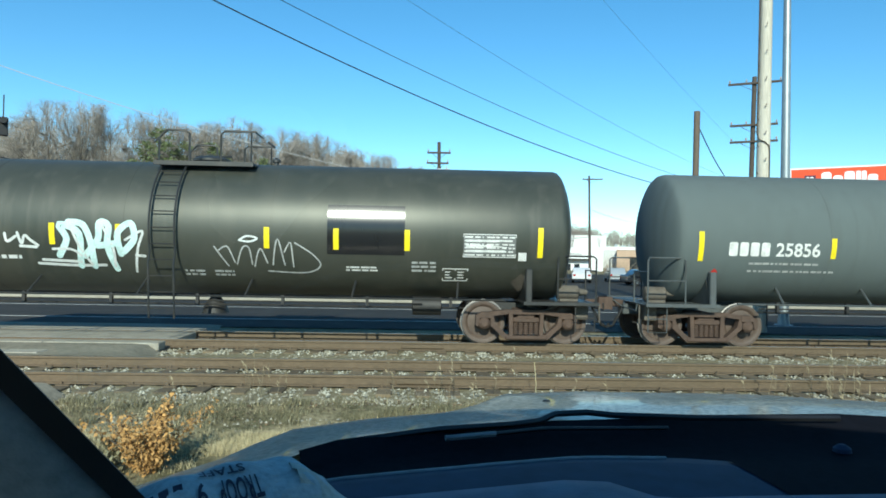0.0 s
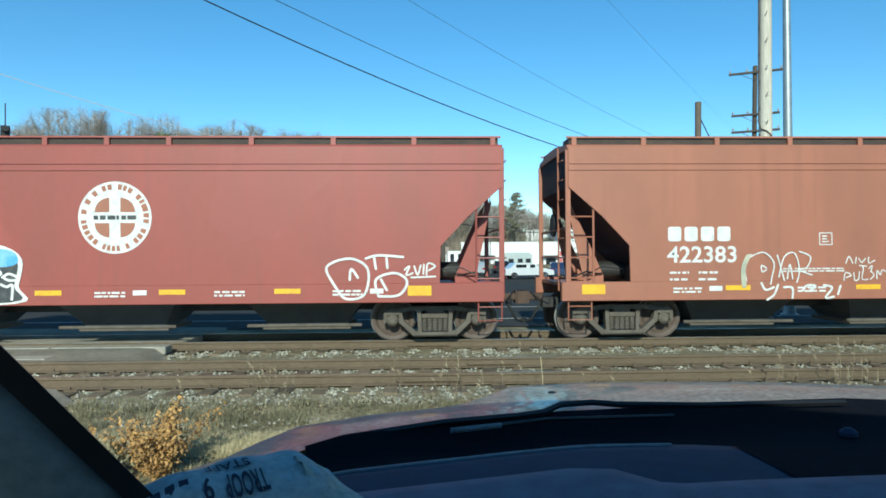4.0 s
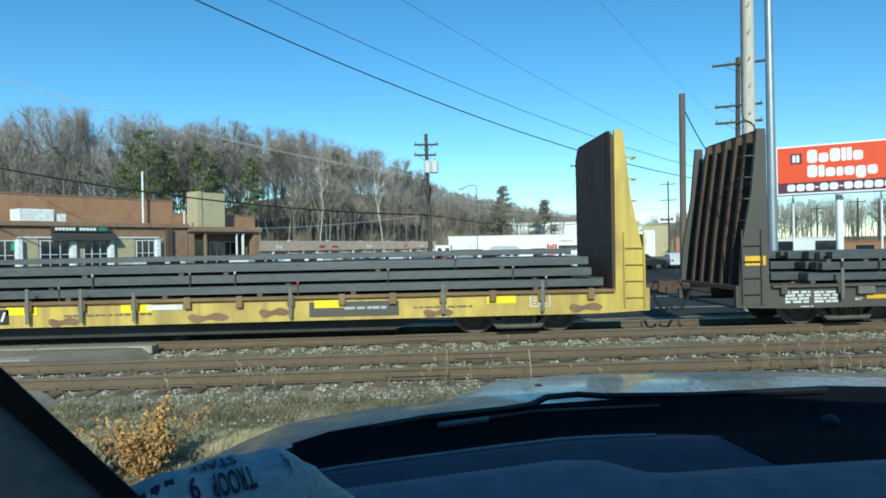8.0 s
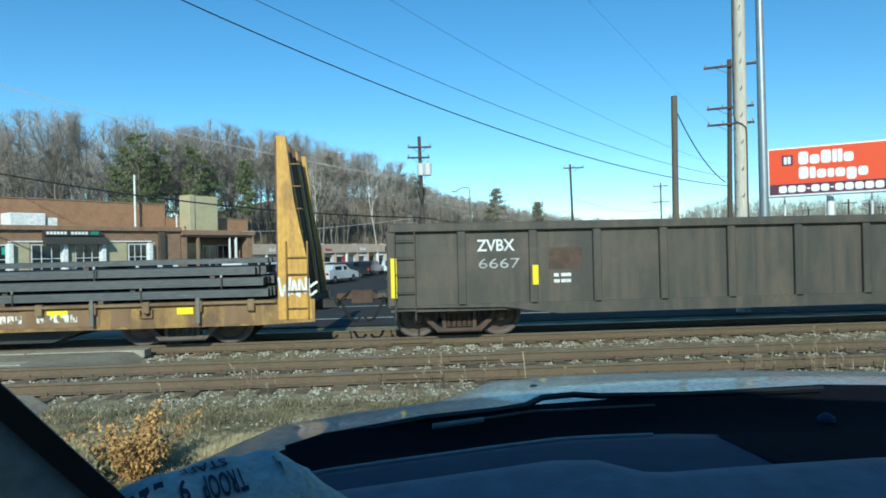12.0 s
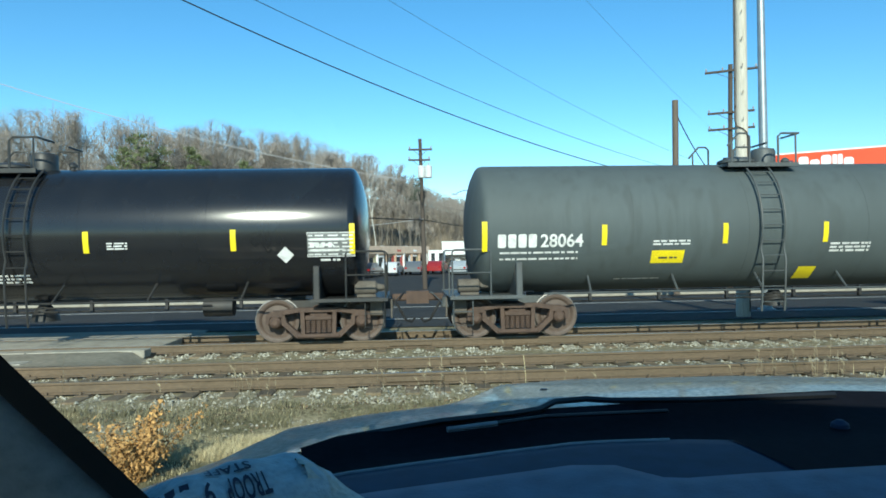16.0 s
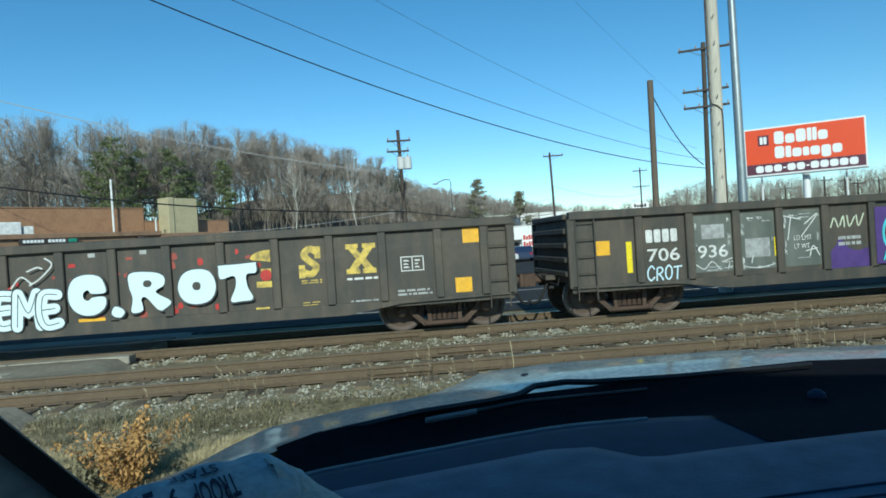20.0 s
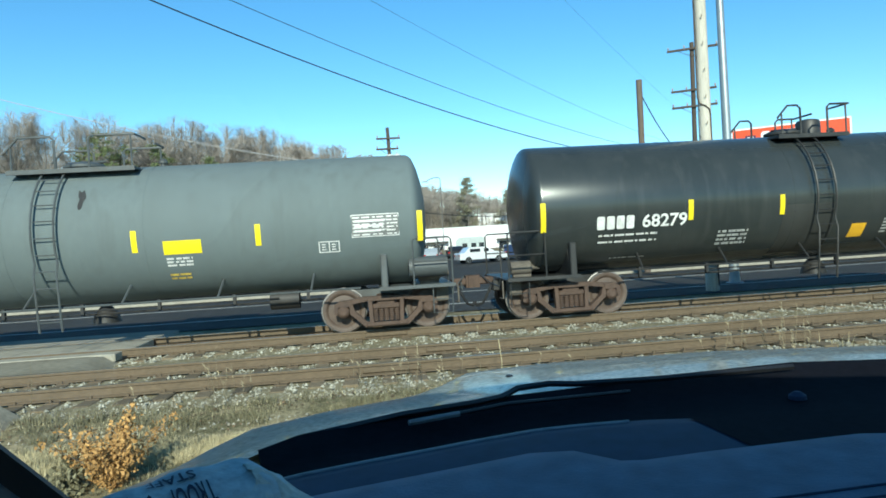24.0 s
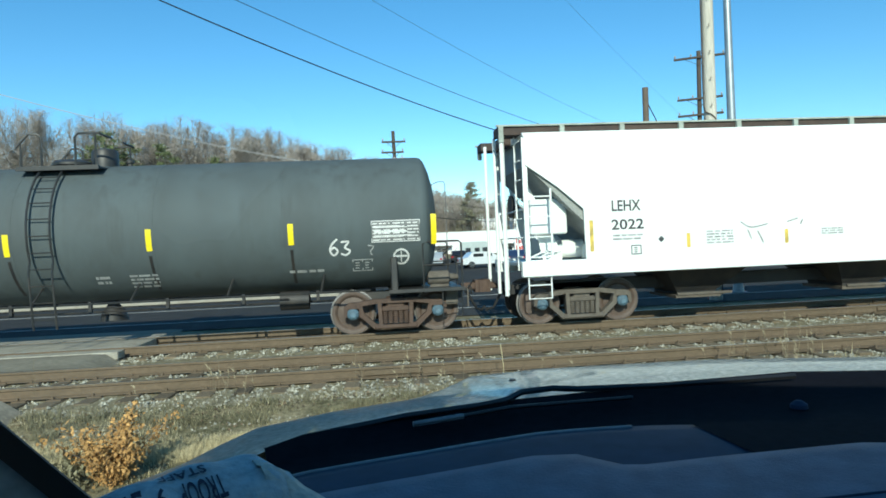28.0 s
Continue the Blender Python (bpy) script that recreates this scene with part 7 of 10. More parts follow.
patch(c, s, -0.42, 1.0, 0.02, 3.5, P_BLACKBAND, 0.0235, "repaint_band", "dull black repainted band", 24), patch(c, s, 0.62, 1.0, 1.1, 3.5, P_BLACKBAND, 0.0235, "repaint_band", "dull black repainted band", 24), bars(c, s, 2.4, 1.95, 3.3, 2.1, 2, M_PALEGREY, 195), data_panel(c, s, 5.7, 2.13, 1.0, 0.46), frame_box(c, s, 4.65, 1.55, 5.1, 1.85, M_WHITE), bars(c, s, 4.7, 1.4, 5.2, 1.5, 1, M_RED, 196)
bars(c, s, -2.5, 1.88, -1.4, 1.95, 1, M_PALEGREY, 197)

c, s = tank_car(293.43, 6.08, "slate grey tank car with yellow lettering", P_SLATE, P_TRIMGREY, R=1.43, zc=2.36, lad=(-0.4, 0.42), plat=(-1.25, 1.2), stripes=(-6.69, -4.01, -1.52, 1.23, 3.61, 6.86), domes="")
write(c, s, "UTLX", -5.70, 1.80, -5.0, 2.02, M_FADEDGOLD, bold=0.04), write(c, s, "41454", -4.72, 1.80, -3.92, 2.02, M_FADEDGOLD, bold=0.04), bars(c, s, -5.6, 1.45, -4.4, 1.68, 3, M_FADEDGOLD, 200), bars(c, s, -2.1, 2.45, -1.6, 2.7, 4, M_FADEDGOLD, 201)
patch(c, s, 1.77, 1.87, 2.5, 2.14, M_YELLOW, 0.006, "hazard_panel"), bars(c, s, 1.8, 1.62, 2.3, 1.82, 3, M_WHITE, 202), frame_box(c, s, 4.8, 1.72, 5.2, 1.95, M_WHITE), data_panel(c, s, 5.95, 2.22, 0.95, 0.46), bars(c, s, -2.0, 1.45, -1.7, 1.6, 2, M_FADEDGOLD, 203), bars(c, s, 1.8, 1.35, 2.2, 1.5, 2, M_FADEDGOLD, 204)
SMEAR = [(0.1, 0.2), (0.3, 0.0), (0.6, 0.1), (0.75, 0.4), (1.0, 0.6), (0.8, 0.85), (0.6, 1.0), (0.35, 0.9), (0.0, 1.0), (0.05, 0.7), (0.25, 0.5)]
for x, z, w, h, m in ((-2.78, 2.95, 0.1, 0.24, M_BLACKSTEEL), (0.25, 3.05, 0.08, 0.2, M_BLACKSTEEL), (-2.62, 1.95, 0.05, 0.26, P_TRIMGREY), (-2.7, 2.45, 0.04, 0.2, P_TRIMGREY)):
    blob(c, s, (x - w, z - h, x + w, z + h), SMEAR, m, 0.006, "vapour_stain")
g = G().lathe([(-0.42, 0.05), (-0.4, 0.22), (0.4, 0.22), (0.42, 0.05)], (7.0, -1.0, 1.3), "x", 18)
part("brake_reservoir", g, P_TRIMGREY, c)

c, s = tank_car(309.74, 6.24, "satin black tank car with white lettering", P_SATIN, P_TRIMBLK, lad=(-0.57, 0.43), plat=(-1.25, 0.45), stripes=(-6.86, -3.62, -1.53, 1.53, 3.6, 6.99))
blocks(c, s, -5.71, 1.84, -4.85, 2.12, 4, M_WHITE), write(c, s, "68279", -4.7, 1.84, -3.7, 2.12, M_WHITE, bold=0.02)
for z in (1.68, 1.54):
    bars(c, s, -5.65, z, -4.35, z + 0.07, 1, M_WHITE, int(z * 99))
bars(c, s, -2.95, 1.35, -2.25, 1.7, 4, M_PALEGREY, 210), patch(c, s, 0.2, 1.35, 0.55, 1.65, M_ORANGE, 0.006, "hazard_panel"), bars(c, s, 0.95, 1.4, 1.5, 1.75, 5, M_PALEGREY, 211), bars(c, s, 2.4, 1.7, 2.95, 1.8, 2, M_PALEGREY, 212), bars(c, s, 4.2, 1.6, 4.8, 1.7, 2, M_PALEGREY, 213)
patch(c, s, 1.9, 1.9, 2.7, 2.15, P_BLACK, 0.005, "gloss_patch"), patch(c, s, -1.5, 1.0, -0.25, 2.15, P_BLACKBAND, 0.004, "repaint_patch", "dull black repainted patch", 10), data_panel(c, s, 6.35, 2.05, 0.95, 0.46), frame_box(c, s, 5.4, 1.45, 5.85, 1.75, M_WHITE), bars(c, s, 5.2, 2.05, 5.7, 2.17, 1, M_WHITE, 214)
bars(c, s, -5.3, 1.2, -4.5, 1.23, 1, M_PALEGREY, 215)

c, s = tank_car(326.1, 6.07, "charcoal tank car with many safety notices", P_CHAR, P_TRIMBLK, lad=(-0.68, 0.43), plat=(-1.33, 0.38), stripes=(-6.72, -3.83, -1.79, 0.4, 2.36, 4.45, 6.7))
blocks(c, s, -5.9, 1.83, -4.95, 2.08, 4, M_WHITE), write(c, s, "71257", -4.88, 1.83, -4.03, 2.08, M_WHITE, bold=0.025)
for z in (1.68, 1.54):
    bars(c, s, -5.85, z, -4.35, z + 0.07, 1, M_WHITE, int(z * 97))
bars(c, s, -3.0, 1.68, -2.15, 2.05, 4, M_WHITE, 220), bars(c, s, 0.5, 1.35, 1.15, 2.1, 9, M_WHITE, 221), bars(c, s, 2.4, 1.7, 3.2, 1.9, 3, M_PALEGREY, 222), frame_box(c, s, 4.5, 1.6, 4.95, 1.87, M_WHITE), data_panel(c, s, 5.95, 2.05, 0.98, 0.46), bars(c, s, 5.5, 1.68, 5.75, 1.78, 2, M_WHITE, 223)
diamond(c, s, -6.1, 1.62, 0.08, M_RED, "red_dot"), diamond(c, s, 6.15, 1.62, 0.08, M_RED, "red_dot")

c, s = tank_car(342.25, 6.14, "dark grey tank car with looping white graffiti", P_DARKGREY, P_TRIMBLK, lad=(-0.65, 0.43), plat=(-1.28, 0.3), stripes=(-6.82, -3.49, -1.31, 1.34, 4.09, 6.98), cap=M_CAPBLUE)
blocks(c, s, -5.69, 1.83, -4.9, 2.1, 4, M_WHITE), write(c, s, "206833", -4.7, 1.83, -3.52, 2.1, M_WHITE, bold=0.02)
for z in (1.68, 1.54):
    bars(c, s, -5.65, z, -3.95, z + 0.07, 1, M_PALEGREY, int(z * 95))
strokes(c, s, (-6.75, 1.45, -5.72, 2.08), [[(0.0, 0.6), (0.25, 0.95), (0.35, 0.6), (0.1, 0.5), (0.45, 0.45)], [(0.4, 0.85), (0.5, 0.5), (0.65, 0.95), (0.6, 0.5)], [(0.7, 0.6), (0.85, 0.9), (1.0, 0.85), (0.8, 0.55)], [(0.02, 0.25), (0.3, 0.05), (0.55, 0.25), (0.2, 0.35), (0.75, 0.3)], [(0.0, 0.1), (0.35, 0.2), (0.7, 0.02)]], M_WHITE, 0.04)
strokes(c, s, (-3.2, 1.35, -1.75, 2.0), [[(0.15, 0.95), (0.0, 0.75), (0.08, 0.5), (0.2, 0.7)], [(0.22, 0.55), (0.3, 0.92), (0.36, 0.6)], [(0.4, 0.9), (0.44, 0.5), (0.52, 0.9), (0.56, 0.5)], [(0.62, 0.9), (0.62, 0.5)], [(0.78, 0.95), (0.62, 0.7), (0.8, 0.55)], [(0.8, 0.9), (1.0, 0.85), (0.82, 0.72), (1.0, 0.66)], [(0.1, 0.4), (0.4, 0.3), (0.7, 0.36)], [(0.2, 0.25), (0.5, 0.15)], [(0.85, 0.45), (0.95, 0.2), (0.8, 0.05)]], M_WHITE, 0.035)
handwrite(c, s, "63", 4.82, 1.7, 5.3, 2.02, M_WHITE, 0.04), strokes(c, s, (5.62, 1.66, 5.75, 1.9), [[(0.1, 0.9), (0.9, 0.8), (0.4, 0.4), (0.6, 0.1)]], M_PALEGREY, 0.025)
bars(c, s, 0.85, 1.2, 1.4, 1.5, 4, M_PALEGREY, 233), data_panel(c, s, 6.2, 2.15, 0.98, 0.44), frame_box(c, s, 5.3, 1.35, 5.7, 1.6, M_PALEGREY), bars(c, s, 4.0, 1.35, 4.7, 1.45, 1, M_PALEGREY, 234), bars(c, s, 0.2, 1.3, 0.5, 1.5, 2, M_PALEGREY, 235)
for x in (-3.4, -1.3, 1.34, 4.09):
    patch(c, s, x - 0.03, 1.15, x + 0.03, 1.85, M_BLACKSTEEL, 0.0045, "vent_tube")
g = G()
for r0, r1 in ((0.17, 0.13),):
    g.sheet([[s(6.3 + r * math.cos(a), 1.62 + r * math.sin(a), 0.009) for a in [6.2832 * i / 20 for i in range(21)]] for r in (r0, r1)])
g.sheet([[s(6.29, z, 0.009), s(6.31, z, 0.009)] for z in (1.5, 1.74)]), g.sheet([[s(x, 1.61, 0.009), s(x, 1.65, 0.009)] for x in (6.18, 6.42)])
part("circle_mark", g, M_WHITE, c, fix=False)

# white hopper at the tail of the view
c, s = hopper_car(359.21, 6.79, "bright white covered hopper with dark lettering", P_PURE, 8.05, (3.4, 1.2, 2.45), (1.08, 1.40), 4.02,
                  [(-4.0, 2.4, 0.9), (0, 2.4, 0.9), (4.0, 2.4, 0.9)], P_BAYDARK, cap=M_CAPBLUE, ends_mat=P_ENDSHADEPALE)
roof_walk(c, -8.6, 8.6, 4.03, P_RAILGREEN, (-8.5, -7.2, -5.9, -4.6, -3.3, -2.0, -0.7, 0.7, 2.0, 3.3, 4.6, 5.9, 7.2, 8.5))
write(c, s, "LEHX", -6.25, 2.37, -5.62, 2.6, M_INK, bold=0.02), write(c, s, "2022", -6.27, 1.98, -5.57, 2.2, M_INK, bold=0.02), bars(c, s, -6.25, 1.75, -5.6, 1.9, 2, M_PALEGREY, 240)
for x in (-6.7, -4.6, -2.4, 0, 2.4):
    patch(c, s, x - 0.04, 1.55, x + 0.04, 1.85 if x > -6 else 2.2, M_FADEDGOLD, 0.004, "reflector_stripe", "faded tan stripe", n=1)
bars(c, s, -4.2, 1.6, -3.6, 1.9, 5, M_PALEGREY, 241), bars(c, s, -1.6, 1.7, -1.1, 1.85, 3, M_PALEGREY, 242), strokes(c, s, (-3.5, 1.5, -2.0, 2.1), [[(0.05, 0.9), (0.2, 0.7), (0.45, 0.8)], [(0.15, 0.6), (0.2, 0.3)], [(0.3, 0.55), (0.38, 0.15)], [(0.75, 0.85), (0.9, 0.95)], [(0.95, 0.75), (0.98, 0.9)]], M_PALEGREY, 0.03), diamond(c, s, -5.2, 1.75, 0.07, M_INK)
frame_box(c, s, -5.85, 1.45, -5.65, 1.65, M_INK, cells=1)
for y, x in ((-1.4, -8.5), (-1.1, -8.42), (-0.6, -8.5), (0.6, -8.5)):
    part("corner_post", G().pipe([(x, y, 0.7), (x, y, 4.1)], 0.04, 8), P_PURE, c)
part("control_box", G().box(-7.9, -1.2, 1.95, -7.1, -0.9, 2.7, 0.03), P_PURE, c)

# ---- ground ----


def step(a, b, v):
    u = min(max((v - a) / (b - a), 0), 1)
    return u * u * (3 - 2 * u)


def ridge(x):
    return 19 * step(66, -8, x) - 9 * step(-30, -80, x)


def gz(x, y):
    """Height of the ground."""
    z = 0.28 - 0.64 * step(2.6, 6.0, y) + 0.12 * step(8.2, 9.3, y) - 0.1 * step(17.3, 19.5, y) - 0.3 * step(21, 40, y) + 0.2 * step(40, 60, y)
    z += ridge(x) * step(112, 205, y)
    z += 5.0 * step(260, 420, y) * step(30, 120, x)
    return z


M_GROUND = mat("dry_winter_ground", (0.29, 0.245, 0.15), 0.95, second=(0.12, 0.11, 0.06), scale=1.6, amount=0.9, bump=0.9, bscale=14, spec=0.1, low=0.4, high=0.62, grain=(0.6, 1.35))
ys = [-1500, -500, -150, -50, -20, -8, -3, 0, 1.5, 2.5, 3.2, 4, 4.8, 5.6, 6.4, 7.2, 8, 8.6, 9.1, 9.6, 11, 13, 15, 17, 17.6, 18.3, 19, 19.8, 21, 24, 28, 32, 36, 40, 50, 65, 80, 95, 110, 120, 130, 140, 150, 160, 170, 180, 190, 200, 212, 230, 260, 300, 350, 420, 600, 900, 1500]
xs = [-1500, -700, -350, -220] + [-160 + 8 * i for i in range(41)] + [200, 260, 350, 700, 1500]
ground = part("ground", G().sheet([[(x, y, gz(x, y)) for x in xs] for y in ys]), M_GROUND, None, fix=False)
tagged(ground, "dry winter ground with sparse grass", "ground", kind="structure")

# ---- tracks ----
M_BALLAST = mat("grey_ballast", (0.27, 0.235, 0.15), 0.9, second=(0.15, 0.125, 0.075), scale=9, amount=0.9, bump=0.7, bscale=22, spec=0.1)
M_STONE = mat("ballast_stones", (0.36, 0.342, 0.275), 0.9, second=(0.16, 0.14, 0.10), scale=8, spec=0.2, amount=0.8, vary=0.45, island=True)
M_TIE = mat("weathered_sleeper_timber", (0.155, 0.118, 0.072), 0.9, second=(0.095, 0.072, 0.045), scale=5, stretch=(1, 0.25, 1), bump=0.5, bscale=30, vary=0.3)
M_RAIL = mat("rust_brown_rail", (0.135, 0.097, 0.06), 0.8, second=(0.10, 0.074, 0.044), scale=4, stretch=(0.4, 1, 1), bump=0.1)
M_HEAD = mat("polished_rail_head", (0.42, 0.38, 0.33), 0.35, 0.9, second=(0.25, 0.2, 0.16), scale=6, stretch=(0.2, 1, 1))
g = G()
prof = [(8.75, -0.36), (9.25, -0.26), (9.75, -0.205), (12.4, -0.205), (12.85, -0.22), (13.3, -0.22), (13.75, -0.205), (16.4, -0.205), (16.9, -0.29), (17.6, -0.42)]
rr = random.Random(5)
xl = [-700 + 100 * i for i in range(7)] + [-60 + 0.8 * i for i in range(151)] + [100 + 100 * i for i in range(7)]
g.sheet([[(x, y + rr.uniform(-0.04, 0.04), z + rr.uniform(-0.02, 0.02)) for x in xl] for y, z in prof])
ballast = part("ballast_bed", g, M_BALLAST, None, fix=False)
tagged(ballast, "grey crushed stone ballast under the tracks", "ballast", kind="structure")
g = G()
OCT = [(1, 0, 0), (0, 1, 0), (-1, 0, 0), (0, -1, 0), (0, 0, 1)]
for k in range(32000):
    x = rr.uniform(-15, 17)
    y = rr.choice((rr.uniform(8.75, 9.75), rr.uniform(8.75, 9.75), rr.uniform(7.9, 9.6), rr.uniform(8.1, 9.5), rr.uniform(9.7, 12.5), rr.uniform(9.7, 12.5), rr.uniform(12.4, 13.8), rr.uniform(12.4, 13.8), rr.uniform(13.7, 14.5), rr.uniform(14.5, 16.5)))
    z = np.interp(y, [p[0] for p in prof], [p[1] for p in prof]) if y > 8.75 else gz(x, y)
    r = rr.uniform(0.012, 0.042)
    a = rr.uniform(0, 3)
    ca, sa = math.cos(a), math.sin(a)
    g.add([(x + r * (p[0] * ca - p[1] * sa) * rr.uniform(0.7, 1.3), y + r * (p[0] * sa + p[1] * ca) * rr.uniform(0.7, 1.3), z - 0.01 + r * p[2] * rr.uniform(0.6, 1.1)) for p in OCT], [(0, 1, 4), (1, 2, 4), (2, 3, 4), (3, 0, 4)])
def stone(x, y, z, r):
    a = rr.uniform(0, 3)
    ca, sa = math.cos(a), math.sin(a)
    g.add([(x + r * (p[0] * ca - p[1] * sa) * rr.uniform(0.7, 1.3), y + r * (p[0] * sa + p[1] * ca) * rr.uniform(0.7, 1.3), z - 0.01 + r * p[2] * rr.uniform(0.6, 1.1)) for p in OCT], [(0, 1, 4), (1, 2, 4), (2, 3, 4), (3, 0, 4)])


for i in range(24, 106):                                       # stone heaped in the cribs between the sleepers
    x = -40 + 0.535 * i + 0.2675
    for y0, y1, n in ((13.55, 14.15, 34), (11.2, 11.7, 22), (9.6, 10.15, 16)):
        for k in range(n):
            stone(x + rr.gauss(0, 0.085), rr.uniform(y0, y1), -0.188 + rr.uniform(-0.015, 0.015), rr.uniform(0.016, 0.04))
for k in range(2200):                                         # stone spilt down the near shoulder
    x, y = rr.uniform(-11, 13), 9.55 - abs(rr.gauss(0, 0.55))
    if y > 8.0 and noise.noise(Vector((x * 0.9, y * 1.5, 7.0))) > -0.28:
        stone(x, y, (float(np.interp(y, [p[0] for p in prof], [p[1] for p in prof])) if y > 8.75 else gz(x, y)) + rr.uniform(0, 0.02), rr.uniform(0.012, 0.036))
stones = part("ballast_stones", g, M_STONE, None, fix=False, smooth=10)
tagged(stones, "loose grey and white crushed stones", "stones", kind="stuff")
tie_mesh = [G().box(-0.115, -1.3, -0.17, 0.115, 1.3, 0.0, 0.012).mesh("sleeper") for _ in range(1)][0]
tie_mesh.materials.append(M_TIE)


def rail_mesh(x0, x1):
    s = [(-0.07, -0.172), (0.07, -0.172), (0.07, -0.16), (0.012, -0.14), (0.012, -0.045), (0.036, -0.035), (0.036, -0.006), (0.03, 0), (-0.03, 0), (-0.036, -0.006), (-0.036, -0.035), (-0.012, -0.045), (-0.012, -0.14), (-0.07, -0.16)]
    return G().prism(s, x0, x1, "x")


for y0, nm in ((NEAR_Y, "near"), (FAR_Y, "far")):
    track = thing("railway_track", "railway track of rusty rails on weathered timber sleepers", "track", pose(0, y0, 0), kind="structure")
    for q in (-1, 1):
        rail = part("rail", rail_mesh(-700, 700), M_RAIL, track, at=pose(0, q * 0.753, 0))
        part("rail_head", G().box(-700, -0.03, -0.002, 700, 0.03, 0.003), M_HEAD, rail)
        for k in range(7):
            x = -11.5 + 3.9 * k + (1.1 if q > 0 else 0)
            if k % 3 == 0:
                part("joint_bar", G().box(x - 0.45, -0.05, -0.13, x + 0.45, 0.05, -0.05, 0.01), M_RAIL, rail)
    rr = random.Random(9)
    for i in range(150):
        x = -40 + 0.535 * i
        ob = new("sleeper", tie_mesh)
        ob.parent = track
        ob.matrix_basis = pose(x + rr.uniform(-0.04, 0.04), rr.uniform(-0.06, 0.06), -0.175 + rr.uniform(-0.015, 0.01), 0, 0, rr.uniform(-1.5, 1.5))
        if -12 < x < 14:
            for q in (-1, 1):
                part("tie_plate", CACHE.setdefault("plate" + nm, G().box(-0.1, -0.16, 0, 0.1, 0.16, 0.015).box(-0.06, -0.1, 0.012, -0.03, -0.075, 0.05).box(0.03, 0.075, 0.012, 0.06, 0.1, 0.05).mesh("tie_plate")), M_RAIL, ob, at=pose(0, q * 0.753, 0.0))
    g = G()
    for i in range(420):
        for x in (-40.5 - 0.535 * i, 40.8 + 0.535 * i):
            g.box(x - 0.115, -1.3, -0.34, x + 0.115, 1.3, -0.175)
    part("far_sleepers", g, M_TIE, track, "rows of timber sleepers running off", fix=False)
    track["kind"] = "structure"

# ---- level crossing and roads ----
M_ASPHALT = mat("worn_asphalt", (0.045, 0.045, 0.044), 0.9, second=(0.068, 0.066, 0.062), scale=1.2, amount=0.6, bump=0.3, bscale=60, spec=0.1)
M_CONCRETE = mat("pale_concrete", (0.36, 0.335, 0.275), 0.9, second=(0.24, 0.22, 0.18), scale=3, amount=0.6, bump=0.3, bscale=30, spec=0.1)
M_LINE = mat("white_road_paint", (0.4, 0.4, 0.38), 0.7, second=(0.2, 0.2, 0.19), scale=4, amount=0.6)
M_CROSSING = mat("bleached_crossing_asphalt", (0.27, 0.245, 0.19), 0.95, second=(0.19, 0.17, 0.13), scale=1.2, amount=0.7, bump=0.06, bscale=40, spec=0.05)
road = thing("road", "grey asphalt road over the level crossing", "road", pose(0, 0, 0), kind="structure")
g = G()
for a, b in ((4.0, 9.6), (12.0, 14.15), (16.0, 20.0)):
    rows = []
    for y in (a, (a + b) / 2, b):
        xe, zt = -5.25 - 0.05 * (y - 12), (-0.02 if y < 17 else gz(0, y) + 0.05) if y > 9 else max(gz(0, y) + 0.03, -0.06)
        rows.append([(-17.0, y, zt), (xe - 0.3, y, zt), (xe, y, zt - 0.02), (xe + 0.35, y, zt - 0.26)])
    g.sheet(rows)
part("crossing_asphalt", g, M_CROSSING, road, fix=False)
for y, w, x1 in ((13.85, 0.38, -5.1), (16.2, 0.5, -5.0), (15.05, 1.3, -5.0), (9.85, 0.42, -9.0), (12.42, 0.4, -6.7)):
    x = -17.0
    while x < x1 - 0.1:
        e = min(x + 2.4, x1)
        part("concrete_panel", G().box(x, y - w / 2, -0.16, e - 0.02, y + w / 2, -0.004, 0.015), M_CONCRETE, road)
        x = e
g = G()
g.sheet([[(x, y, gz(0, y) + 0.03) for x in (-400, -60, -20, 20, 60, 400)] for y in (19.6, 22, 26, 30, 34)])
part("street_surface", g, M_ASPHALT, road, "sunlit asphalt street beside the tracks", fix=False)
g = G()
for y in (22.0, 28.0):
    g.box(-300, y - 0.06, gz(0, y) + 0.034, 300, y + 0.06, gz(0, y) + 0.042)
part("road_line", g, M_LINE, road)
kerb = part("kerb", G().box(-200, 34.0, gz(0, 34) - 0.2, 200, 34.25, gz(0, 34) + 0.16, 0.02), M_CONCRETE, None)
tagged(kerb, "pale concrete kerb along the street", "kerb", kind="structure")
lot = part("car_park", G().sheet([[(x, y, gz(x, y) + 0.05) for x in (-75, -40, 0, 40, 90)] for y in (34.3, 38, 42, 60, 80, 100)]), M_ASPHALT, None, fix=False)
tagged(lot, "worn asphalt car park", "car park", kind="structure")

# ---- the car that the view is taken from ----
M_PAINT = mat("blue_grey_metallic_paint", (0.285, 0.285, 0.235), 0.5, 0.1, second=(0.185, 0.185, 0.15), scale=11, amount=0.7, grain=(0.55, 1.45), coat=0.45, spec=0.3)
M_PAINT.node_tree.nodes["Principled BSDF"].inputs["Coat Roughness"].default_value = 0.1
M_DASH = mat("blue_grey_dashboard_plastic", (0.019, 0.032, 0.062), 0.7, second=(0.015, 0.025, 0.050), scale=3, bump=0.02, bscale=300, spec=0.2)
# pale grey that stands for light caught on the pad's edge and the wiper
M_EDGELIGHT = mat("pale_edge_light", (0.14, 0.17, 0.19), 0.6, second=(0.11, 0.14, 0.16), scale=6)
